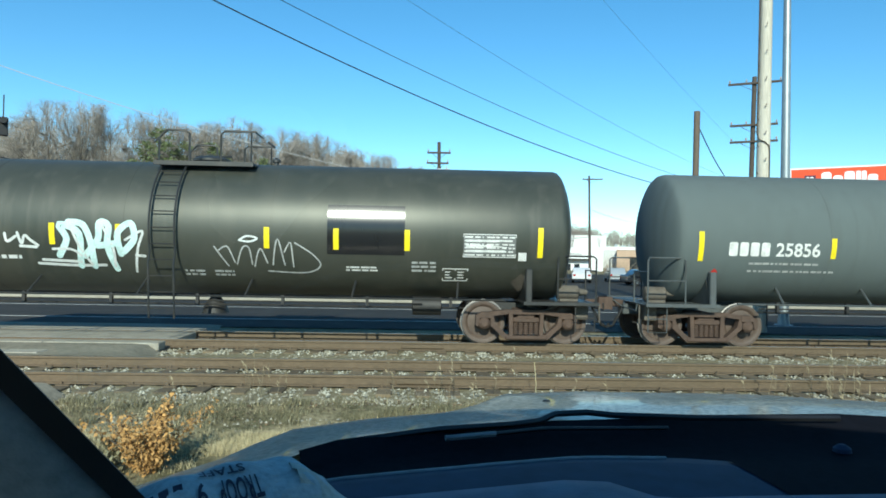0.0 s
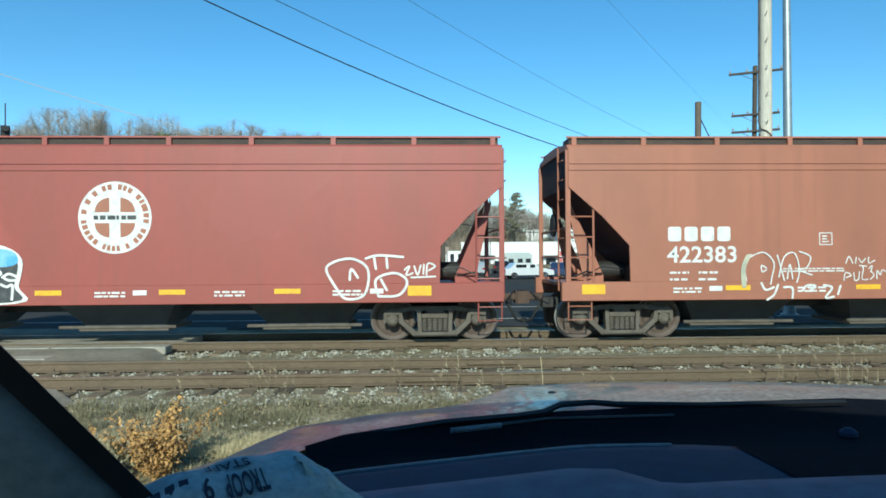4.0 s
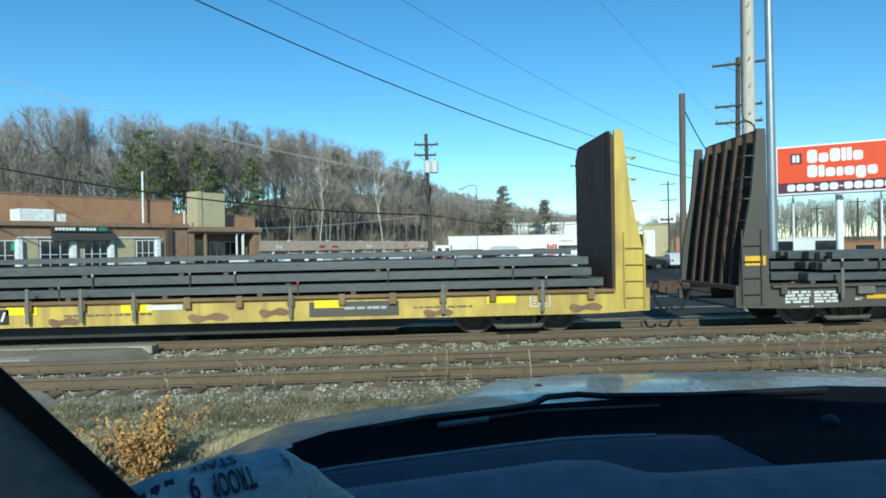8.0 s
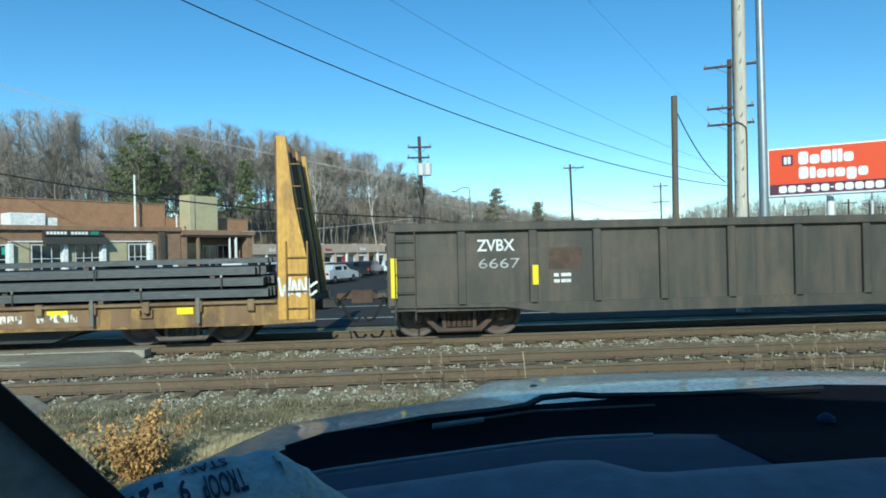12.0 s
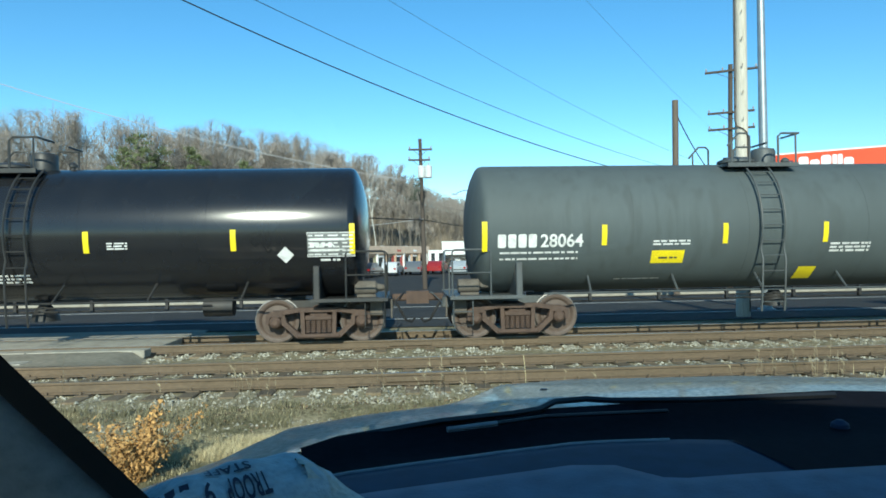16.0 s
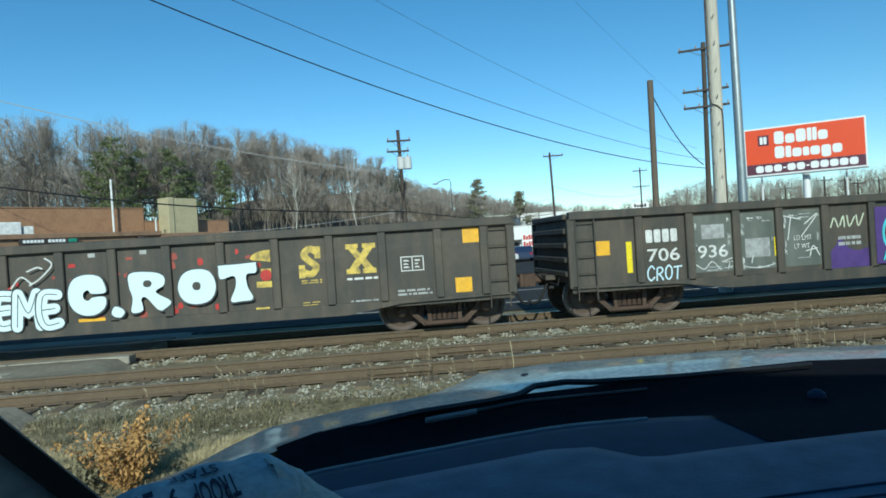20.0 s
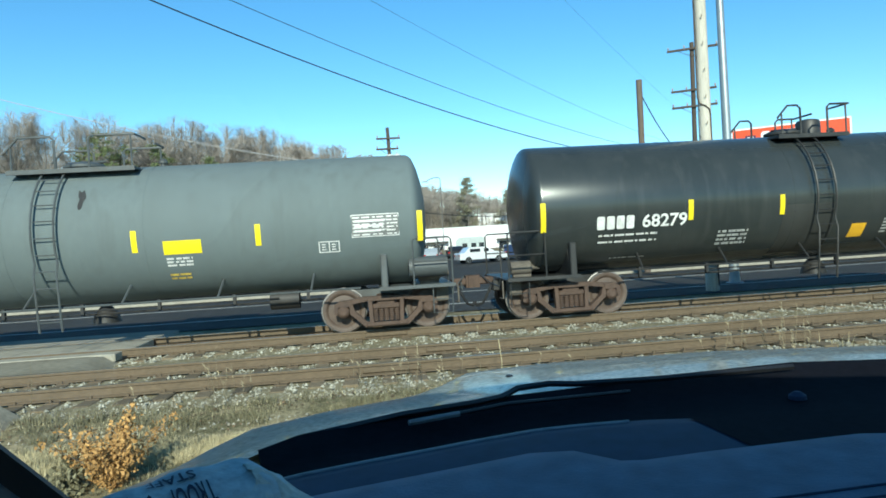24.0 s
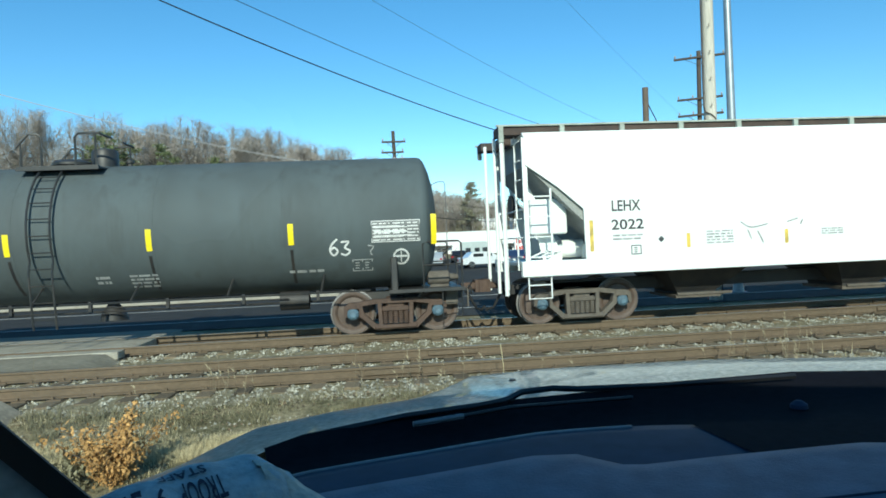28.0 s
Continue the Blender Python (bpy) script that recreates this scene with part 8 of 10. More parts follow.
M_PAD = mat("pale_dashboard_pad", (0.074, 0.106, 0.155), 0.65, second=(0.062, 0.09, 0.132), scale=3, bump=0.15, bscale=300, spec=0.25)
M_FRIT = mat("matt_black_plastic", (0.008, 0.0085, 0.012), 0.9, second=(0.005, 0.006, 0.009), scale=8, spec=0.05)
M_DARKTRIM = mat("black_plastic_trim", (0.009, 0.01, 0.012), 0.4, second=(0.01, 0.0105, 0.012), scale=8, bump=0.1, bscale=200)
M_PILLAR = mat("grey_pillar_trim", (0.2, 0.235, 0.26), 0.85, second=(0.17, 0.2, 0.225), scale=6, bump=0.1, bscale=200)
M_CLOTH = mat("white_cotton", (0.36, 0.4, 0.41), 0.9, second=(0.28, 0.31, 0.32), scale=12, bump=0.5, bscale=40)
M_LINING = mat("grey_headlining", (0.2, 0.2, 0.2), 0.95)
M_GLASS = bpy.data.materials.new("windscreen_glass")
M_GLASS.use_nodes = True
nt = M_GLASS.node_tree
nt.nodes.remove(nt.nodes["Principled BSDF"])
tr, gl, fr, mx = (nt.nodes.new("ShaderNode" + k) for k in ("BsdfTransparent", "BsdfGlossy", "Fresnel", "MixShader"))
tr.inputs[0].default_value, gl.inputs["Roughness"].default_value, fr.inputs[0].default_value = (0.96, 0.98, 0.98, 1), 0.0, 1.45
nt.links.new(fr.outputs[0], mx.inputs[0]), nt.links.new(tr.outputs[0], mx.inputs[1]), nt.links.new(gl.outputs[0], mx.inputs[2])
nt.links.new(mx.outputs[0], nt.nodes["Material Output"].inputs[0])

HEAD = -16.0
own = thing("parked_car", "blue grey metallic car parked facing the tracks", "car", pose(0, 0, H, 0, 0, HEAD))


# foot of the windscreen and outer line of bonnet and wings, as plan points (u, v)
FOOT = [(-0.52, 0.55), (-0.46, 0.74), (-0.425, 0.868), (-0.395, 0.935), (-0.335, 0.993), (-0.225, 1.079), (-0.11, 1.148), (0.0, 1.195), (0.10, 1.25), (0.19, 1.29), (0.417, 1.372), (0.7, 1.385), (1.0, 1.30), (1.25, 1.02), (1.32, 0.7)]
RIM = [(-0.66, 0.62), (-0.625, 0.8), (-0.583, 0.94), (-0.575, 1.03), (-0.558, 1.137), (-0.458, 1.25), (-0.33, 1.345), (-0.262, 1.42), (-0.225, 1.54), (-0.068, 1.625), (0.333, 1.724), (0.75, 1.735), (1.1, 1.6), (1.35, 1.25), (1.43, 0.8)]


def along(line, s):
    i = min(int(s), len(line) - 2)
    return Vector(line[i]).lerp(Vector(line[i + 1]), s - i)


g = G()
rows = []
N = 4 * (len(FOOT) - 1)
for i in range(9):
    f, r = i / 8, []
    for j in range(N + 1):
        s = j / 4
        p = along(FOOT, s).lerp(along(RIM, s), f)
        shut = 0.008 * step(6.2, 7.2, s) * (1 - step(11.2, 12.2, s)) * step(0.05, 0.4, f)   # the bonnet stands proud of the wings
        r.append((p.x, p.y, -0.274 - 0.041 * f ** 1.3 + shut))
    rows.append(r)
mid = Vector((0.4, 0.6))
for a, b in ((0.015, 0.004), (0.06, 0.03), (0.3, 0.13), (0.36, 0.5)):
    r = []
    for u, v, w in rows[8]:
        o = (Vector((u, v)) - mid).normalized()
        k = 1.0 if a < 0.1 else 0.35 + 0.65 * max(o.y, 0)
        r.append((u + o.x * a * k, v + o.y * a * k, w - b))
    rows.append(r)
g.sheet(rows)
part("bonnet", g, M_PAINT, own, "blue grey glossy bonnet", smooth=40, fix=False)
for s in (-1, 1):
    u = 0.40 + s * 0.93
    side = part("body_side", G().prism([(-2.45, -1.2), (-2.5, -0.75), (-2.42, -0.42), (-1.2, -0.36), (0.5, -0.36), (1.1, -0.42), (1.6, -0.62), (1.62, -1.2), (1.22, -1.28), (-1.2, -1.3)], u - 0.03, u + 0.03, "x"), M_PAINT, own)
    part("belt_moulding", G().box(u + s * 0.03, -2.35, -0.80, u + s * 0.045, 1.0, -0.73), M_DARKTRIM, side)
    for v in (-0.25, -1.35):
        part("door_handle", G().box(u + s * 0.03 - 0.012, v, -0.50, u + s * 0.05, v + 0.2, -0.46, 0.01), M_DARKTRIM, side)
    for v in (0.45, -0.5, -1.55):
        part("shut_line", G().box(u + s * 0.031, v - 0.004, -1.2, u + s * 0.033, v + 0.004, -0.4), M_DARKTRIM, side)
    part("headlamp", G().box(u - s * 0.34 - 0.15, 1.86, -0.62, u - s * 0.34 + 0.15, 2.0, -0.5, 0.04), M_CLOTH, own, "clear headlamp")
# unseen back, solid even behind its glass to keep sun off the dashboard
body = part("tailgate", G().box(-0.5, -2.47, -1.2, 1.3, -2.38, 0.26, 0.03), M_PAINT, own)
part("rear_bumper", G().box(-0.52, -2.6, -1.25, 1.32, -2.45, -0.95, 0.05), M_DARKTRIM, own)
part("rear_window", G().box(-0.35, -2.478, -0.32, 1.15, -2.472, 0.18), M_GLASS, body)
part("front_bumper", G().prism([(-0.5, 1.55), (-0.3, 1.95), (0.4, 2.1), (1.1, 1.95), (1.3, 1.55)], -1.28, -0.78, "z"), M_PAINT, own)
part("rear_seat", G().box(-0.45, -1.3, -0.9, 1.25, -1.1, 0.22, 0.05), M_DARKTRIM, own)
for u in (-0.05, 0.85):
    seat = part("front_seat", G().box(u - 0.3, -0.35, -0.9, u + 0.3, -0.2, 0.0, 0.06).box(u - 0.3, -0.3, -0.95, u + 0.3, 0.25, -0.75, 0.05), M_DARKTRIM, own)
    part("headrest", G().box(u - 0.13, -0.36, 0.03, u + 0.13, -0.26, 0.2, 0.04), M_DARKTRIM, seat)
part("headlining", G().box(-0.42, -2.2, 0.285, 1.22, 0.12, 0.30), M_LINING, own)
us = [-0.46 + 1.72 * j / 16 for j in range(17)]
g = G().sheet([[(u, v, w + 0.05 * (1 - ((u - 0.4) / 0.86) ** 4)) for u in us] for v, w in ((0.13, 0.285), (0.11, 0.30), (-0.6, 0.325), (-1.6, 0.32), (-2.3, 0.29), (-2.42, 0.24))])
g.sheet([[(u, v, w) for u in us] for v, w in ((0.13, 0.284), (-2.42, 0.238))])
part("roof", g, M_PAINT, own, smooth=40, fix=False)
part("cabin_floor", G().box(-0.52, -2.3, -1.2, 1.32, 1.7, -1.12), M_DARKTRIM, own)
for s in (-1, 1):
    u = 0.40 + s * 0.90
    part("door_lining", G().box(u - 0.05, -2.3, -1.15, u + 0.0, 0.42, -0.3, 0.02), M_PILLAR, own)
    for v in (-0.55, -1.6, -2.36):
        part("door_pillar", G().prism([(u - 0.03, -0.38), (u + 0.03, -0.38), (u - s * 0.06 + 0.03, 0.3), (u - s * 0.06 - 0.03, 0.3)], v - 0.06, v + 0.06), M_PAINT, own)
    for v0, v1 in ((-0.49, 0.02), (-1.54, -0.61), (-2.30, -1.66)):
        w = part("side_window", G().add([(u, v0, -0.36), (u, v1, -0.36), (u - s * 0.055, v1, 0.29), (u - s * 0.055, v0, 0.29)], [(0, 1, 2, 3)]), M_GLASS, own, fix=False)
        w.visible_shadow = False
    for v in (1.45 - 0.25, -1.6):
        wheel = part("wheel", G().lathe([(-0.1, 0.22), (-0.1, 0.31), (-0.06, 0.335), (0.06, 0.335), (0.1, 0.31), (0.1, 0.22), (0.06, 0.2), (-0.06, 0.2)], (0.40 + s * 0.84, v, -1.215), "x", 28), M_HOSE, own, "black tyre")
        part("rim", G().lathe([(-0.05, 0.02), (-0.06, 0.1), (-0.05, 0.21), (0.05, 0.21), (0.06, 0.1), (0.05, 0.02)], (0.40 + s * 0.86, v, -1.215), "x", 20), M_PAINT, wheel)
# scuttle, dashboard
def well(s, f):
    p = along(FOOT, s)
    u = max(p.x * 0.8, -0.33)
    return p.lerp(Vector((u, pad_edge(u))), f)


def pad_edge(u):
    """The far edge of the dashboard's pad."""
    return float(np.interp(u, [-0.5, -0.302, -0.27, -0.235, -0.183, -0.135, -0.094, -0.044, 0.0, 0.093, 0.36, 0.8, 1.3], [0.55, 0.729, 0.75, 0.774, 0.806, 0.838, 0.862, 0.892, 0.907, 0.932, 0.955, 0.95, 0.8]))


def panel_edge(u):
    """The far edge of the paler panel nearer the driver."""
    return float(np.interp(u, [-0.5, -0.267, -0.199, -0.119, -0.05, 0.0, 0.057, 0.15, 0.322, 0.8, 1.3], [0.46, 0.653, 0.694, 0.742, 0.785, 0.793, 0.754, 0.79, 0.849, 0.86, 0.7]))


g = G()
g.sheet([[(*well(2 + j / 4, f), w) for j in range(4 * (len(FOOT) - 3) + 1)] for f, w in ((-0.02, -0.27), (0.06, -0.268), (0.25, -0.285), (0.8, -0.29), (1.0, -0.275))])
part("scuttle", g, M_FRIT, own, "black plastic scuttle below the windscreen", smooth=50, fix=False)
us = [-0.5 + 1.8 * j / 72 for j in range(73)]
g = G()
g.sheet([[(max(u, -0.40), pad_edge(max(u, -0.40)) + a, b) for u in us] for a, b in ((0.01, -0.29), (0.006, -0.258), (0.0, -0.252), (-0.03, -0.2505), (-0.1, -0.2505), (-0.3, -0.257))])
dash = part("dashboard", g, M_DASH, own, "dark blue grey padded dashboard", smooth=60, fix=False)
# a pale tube painted in for the light rim on the pad's rounded edge
part("pad_bead", G().pipe([(u, pad_edge(u) - 0.002, -0.2535) for u in us if -0.36 < u < 0.1], 0.0042, 6), M_EDGELIGHT, dash, "light rim put in as a pale line along the pad")
g = G()
g.sheet([[(u, panel_edge(u) + a, b) for u in us] for a, b in ((0.012, -0.256), (0.0, -0.2475), (-0.03, -0.2455), (-0.3, -0.244), (-0.45, -0.27), (-0.47, -0.6))])
part("dash_top_pad", g, M_PAD, dash, smooth=60, fix=False)
g = G()
g.sheet([[(0.15 + 0.06 * (1 - f) + (1.05 - 0.06 * (1 - f)) * j / 30, panel_edge(0.15 + 1.05 * j / 30) - 0.01 + (pad_edge(0.15 + 1.05 * j / 30) - panel_edge(0.15 + 1.05 * j / 30) + 0.012) * f, -0.2492) for j in range(31)] for f in (0, 0.3, 0.7, 1)])
part("instrument_recess", g, M_FRIT, dash, smooth=60, fix=False)
g = G()
for f, d in ((0.25, 0.0), (0.45, 0.02)):
    g.pipe([(u, panel_edge(u) - 0.12 - f * 0.12, -0.2445) for u in us if 0.0 < u < 0.9], 0.0015, 5)
part("panel_seam", g, M_DASH, dash)
# driver's windscreen pillar
P0, D0 = Vector((-0.402, 0.492, -0.19)), Vector((-0.03, -0.08, 0.103))
g = G()
rows = []
for s in (-3.0, -1.5, 0, 1.0, 2.0, 3.0, 4.5):
    p = P0 + D0 * s
    o = Vector((-0.02, -0.01, 0.0))
    rows.append([p * 1.12 + o, p * 1.01 + o, p + o + Vector((-0.012, -0.008, 0)), p + o + Vector((-0.03, -0.02, 0)), p + o + Vector((-0.16, -0.06, -0.02)), p + o + Vector((-0.22, -0.02, -0.03)), p * 1.25 + Vector((-0.2, 0.0, 0.0)), p * 1.12 + o])
g.sheet(rows)
part("windscreen_pillar", g, M_PILLAR, own, "dark grey pillar trim", smooth=50, fix=False)
g = G()
g.sheet([[p * 1.14 + Vector((0.002, 0, 0)), p, p * 0.995 + Vector((-0.022, -0.012, 0)), p * 1.1 + Vector((-0.03, -0.01, 0))] for p in [P0 + D0 * s for s in (-2.5, 0, 1.5, 3, 4.5)]])
part("pillar_seal", g, M_HOSE, own, "black rubber seal", fix=False)
# windscreen
foot_v = lambda u: float(np.interp(u, [p[0] for p in FOOT], [p[1] for p in FOOT]))
g = G()
g.sheet([[(u * (1 - 0.12 * i / 6) + 0.05 * i / 6, (foot_v(u) - 0.01) * (1 - i / 6) + (0.16 + 0.12 * (1 - ((u - 0.4) / 0.9) ** 2)) * i / 6, -0.275 + 0.57 * i / 6 + 0.05 * math.sin(math.pi * i / 6)) for u in us] for i in range(7)])
ws = part("windscreen", g, M_GLASS, own, "clear windscreen glass", smooth=80, fix=False)
ws.visible_shadow = False
# wipers
g = G().pipe([(-0.36, 0.96, -0.272), (-0.26, 1.03, -0.266), (-0.15, 1.085, -0.263), (-0.112, 1.115, -0.262), (-0.089, 1.172, -0.261), (-0.034, 1.207, -0.262), (0.011, 1.2, -0.262), (0.15, 1.225, -0.262), (0.4, 1.31, -0.264)], 0.006, 6)
wiper = part("wiper_arm", g, M_DARKTRIM, own, "black wiper arm")
# the first length carries the blade's highlight in its grey colour
part("wiper_blade", G().pipe([(-0.24, 0.99, -0.268), (-0.17, 1.035, -0.267)], 0.0045, 6), M_EDGELIGHT, wiper, "wiper blade tip with its highlight painted in grey"), part("wiper_blade", G().pipe([(-0.17, 1.035, -0.267), (-0.1, 1.085, -0.266), (0.1, 1.17, -0.27)], 0.0035, 6), M_DARKTRIM, wiper)
g = G().lathe([(0, 0.012), (0.006, 0.012), (0.012, 0.006)], (-0.12, 1.40, -0.297), "z", 10)
part("washer_jet", g, M_DARKTRIM, own)
g = G().lathe([(0, 0.014), (0.006, 0.013), (0.012, 0.005)], (0.36, 1.165, -0.286), "z", 12)
part("wiper_pivot", g, M_DASH, own)

# rolled shirt on the dashboard
shirt = thing("rolled_shirt", "crumpled white cotton shirt with upside-down dark print on the dashboard", "shirt", pose(0, 0, H, 0, 0, HEAD))
rr = random.Random(3)
A, B = Vector((-0.425, 0.50, -0.253)), Vector((-0.292, 0.64, -0.25))
ax = (B - A).normalized()
back = Vector((-ax.y, ax.x, 0))
rows = []
for i in range(25):
    f = i / 24
    c0 = A.lerp(B, f)
    w, h = 0.058 * (0.8 + 0.2 * math.sin(3 * f)), 0.037 * (1 - 0.35 * step(0.85, 1, f)) * (0.8 + 0.2 * step(0, 0.25, f))
    if f > 0.93:
        w *= 0.6
    r = []
    for j in range(25):
        a = math.pi * (j / 24)
        wob = 1 + 0.05 * math.sin(7 * f + 3 * a) + 0.03 * math.sin(19 * f - 2 * a)
        r.append(c0 + back * (math.cos(a) * w * wob) + Vector((0, 0, math.sin(a) ** 0.7 * h * 1.5 * wob - 0.004)))
    rows.append(r)
part("cloth_roll", G().sheet(rows), M_CLOTH, shirt, smooth=80, fix=False)
fold = G()
rf = []
for i in range(13):
    f = i / 12
    c0 = B + ax * (-0.035 + 0.06 * f) - back * (0.005 + 0.03 * f)
    r = []
    for j in range(17):
        a = math.pi * j / 16
        k = (1 - 0.62 * f * f) * (1 + 0.09 * math.sin(5 * f + 4 * a) + 0.06 * math.sin(13 * a - 7 * f))
        r.append(c0 + back * (math.cos(a) * 0.05 * k) + Vector((0, 0, math.sin(a) ** 0.8 * 0.052 * k * (1 - 0.45 * f) - 0.004)))
    rf.append(r)
fold.sheet(rf)
part("sleeve", fold, mat("cream_cotton", (0.42, 0.41, 0.36), 0.9, second=(0.3, 0.3, 0.27), scale=12, bump=0.5, bscale=40), shirt, smooth=80, fix=False)


def on_cloth(u, v):
    """A point on the roll: u along it, v from its near foot over the crown."""
    i, j = min(max(u, 0), 1) * 24, (1 - min(max(v, 0), 1)) * 24
    p = rows[min(int(i), 23)][min(int(j), 23)].lerp(rows[min(int(i) + 1, 24)][min(int(j), 23)], i - int(i))
    q = rows[min(int(i), 23)][min(int(j) + 1, 24)].lerp(rows[min(int(i) + 1, 24)][min(int(j) + 1, 24)], i - int(i))
    p = p.lerp(q, j - int(j))
    return p + (p - A.lerp(B, u)).normalized() * 0.002


M_PRINT = mat("navy_print", (0.02, 0.025, 0.05), 0.8)
for text, u0, u1, v0, v1 in (("TROOP", 0.63, 0.43, 0.39, 0.22), ("9", 0.37, 0.325, 0.37, 0.22), ("STAFF", 0.58, 0.36, 0.50, 0.425)):
    vs, fs = glyphs(text, 0.02)
    part("print", G().add([on_cloth(u0 + (u1 - u0) * a, v0 + (v1 - v0) * b) for a, b in vs], fs), M_PRINT, shirt, fix=False)
for k in range(3):
    a, b = 0.27 - 0.06 * k, 0.23 - 0.06 * k
    part("print", G().add([on_cloth(a, 0.38), on_cloth(a, 0.2), on_cloth(b, 0.2), on_cloth(b, 0.38)], [(0, 1, 2, 3)]), M_PRINT, shirt, fix=False)

# ---- poles, wires, signs ----


def at(az, d, z=None):
    """A place by its bearing in degrees to the right of straight ahead and its distance."""
    x, y = d * math.sin(radians(az)), d * math.cos(radians(az))
    return (x, y, gz(x, y) if z is None else z)


M_POLE = mat("dark_pole_timber", (0.085, 0.066, 0.052), 0.9, second=(0.05, 0.04, 0.033), scale=3, stretch=(1, 1, 0.1), bump=0.4)
M_POLEBROWN = mat("brown_pole_timber", (0.15, 0.115, 0.088), 0.9, second=(0.085, 0.066, 0.053), scale=3, stretch=(1, 1, 0.1), bump=0.4)
M_POLEPALE = mat("bleached_pole_timber", (0.56, 0.52, 0.44), 0.9, second=(0.36, 0.32, 0.26), scale=3, stretch=(1, 1, 0.08), bump=0.5)
M_STEELPOLE = mat("galvanised_steel", (0.34, 0.38, 0.40), 0.45, 0.6, second=(0.25, 0.28, 0.3), scale=4)
M_WIRE = mat("black_cable", (0.012, 0.012, 0.014), 0.6)
M_WIREPALE = mat("pale_cable", (0.42, 0.42, 0.42), 0.5)
M_CERAMIC = mat("grey_insulator", (0.4, 0.38, 0.36), 0.3)
M_CAN = mat("white_transformer_paint", (0.6, 0.62, 0.62), 0.5, second=(0.45, 0.46, 0.46), scale=4)


def pole(az, d, top, r0, r1, material, label, arms=(), lean=0.0, turn=0.0):
    """A utility pole; arms: (z, length, offset) of its crossarms."""
    x, y, z = at(az, d)
    ob = thing("utility_pole", label, "pole", pose(x, y, z, 0, 0, -az + turn))
    h = top - z
    g = G().lathe([(h * i / 10, (r0 + (r1 - r0) * i / 10) * (1 + 0.03 * math.sin(i * 7.0))) for i in range(11)], (0, 0, 0), "z", 12)
    g.v = [(vx + lean * vz / h, vy, vz) for vx, vy, vz in g.v]
    part("pole", g, material, ob)
    for za, L, o in arms:
        zz, dx = za - z, lean * (za - z) / h
        a = part("crossarm", G().box(dx + o - L / 2, -r1 - 0.13, zz - 0.06, dx + o + L / 2, -r1 - 0.01, zz + 0.06, 0.01), material, ob)
        n = max(2, int(L / 0.6))
        for i in range(n):
            xx = dx + o - L / 2 + 0.08 + (L - 0.16) * i / (n - 1)
            part("insulator", G().lathe([(0, 0.03), (0.05, 0.03), (0.07, 0.06), (0.1, 0.06), (0.13, 0.035), (0.16, 0.04), (0.19, 0.02)], (xx, -r1 - 0.07, zz + 0.06), "z", 8), M_CERAMIC, a)
        part("arm_brace", G().pipe([(dx + o - L * 0.28, -r1 - 0.05, zz - 0.05), (dx, -r1 - 0.02, zz - 0.45)], 0.015, 5).pipe([(dx + o + L * 0.28, -r1 - 0.05, zz - 0.05), (dx, -r1 - 0.02, zz - 0.45)], 0.015, 5), material, a)
    return ob, h


pA, hA = pole(2.2, 45, 9.6, 0.17, 0.11, M_POLE, "dark timber utility pole with crossarms and transformers", [(8.85, 1.6, 0.0), (8.15, 1.5, -0.1)], lean=-0.2)
for dx in (0.02, 0.5):
    c0 = part("transformer", G().lathe([(0, 0.2), (0.03, 0.25), (0.8, 0.25), (0.84, 0.2), (0.86, 0.05)], (dx - 0.15, -0.05, 7.55), "z", 18), M_CAN, pA)
    part("bushing", G().lathe([(0, 0.03), (0.08, 0.05), (0.16, 0.03), (0.2, 0.01)], (dx - 0.15, -0.05, 8.4), "z", 8), M_CERAMIC, c0)
rr = random.Random(21)
g = G()
for k in range(7):                                                # creeper on the pole and spare cable coils
    a = rr.uniform(0, 6.28)
    g.pipe([(-0.1 + 0.3 * math.cos(a) * i / 4, -0.2 + 0.1 * math.sin(a * i), 5.6 + 0.28 * i + rr.uniform(-0.1, 0.1)) for i in range(5)], 0.025, 5)
part("cable_loops", g, M_WIRE, pA)
g = G()
for k in range(420):
    x, z = rr.gauss(-0.35, 0.28), rr.uniform(6.0, 7.7)
    x -= 0.25 * (7.5 - z)
    y, s = rr.gauss(-0.1, 0.15), rr.uniform(0.05, 0.1)
    a = rr.uniform(0, 3)
    g.add([(x, y, z), (x + s * math.cos(a), y + s * math.sin(a), z + s * 0.4), (x + s * 0.3, y - s * 0.2, z - s)], [(0, 1, 2)])
part("creeper", g, mat("dark_ivy", (0.02, 0.04, 0.018), 0.6, vary=0.3, island=True), pA, "dark creeper hanging from the pole", fix=False)
pole(14.95, 72, 10.7, 0.16, 0.1, M_POLE, "slim dark timber utility pole with one crossarm", [(10.3, 2.1, 0.35)], lean=-0.25)
pole(23.05, 36, 9.45, 0.17, 0.15, M_POLEBROWN, "brown timber pole without crossarms", [], lean=0.1)
pole(27.05, 42, 12.5, 0.16, 0.12, M_POLE, "tall dark timber utility pole with three crossarms", [(12.1, 2.8, 0.02), (9.7, 2.5, 0.03), (8.75, 2.5, 0.05)], lean=0.25)
pE, _ = pole(27.95, 23, 15.0, 0.21, 0.17, M_POLEPALE, "thick bleached timber pole with climbing irons", [], lean=0.12)
for i in range(22):
    s = 1 if i % 2 else -1
    part("climbing_iron", G().pipe([(0.1 * s, -0.2, 2.4 + 0.42 * i), (0.1 * s, -0.28, 2.4 + 0.42 * i), (0.12 * s, -0.28, 2.47 + 0.42 * i)], 0.012, 5), M_POLE, pE)
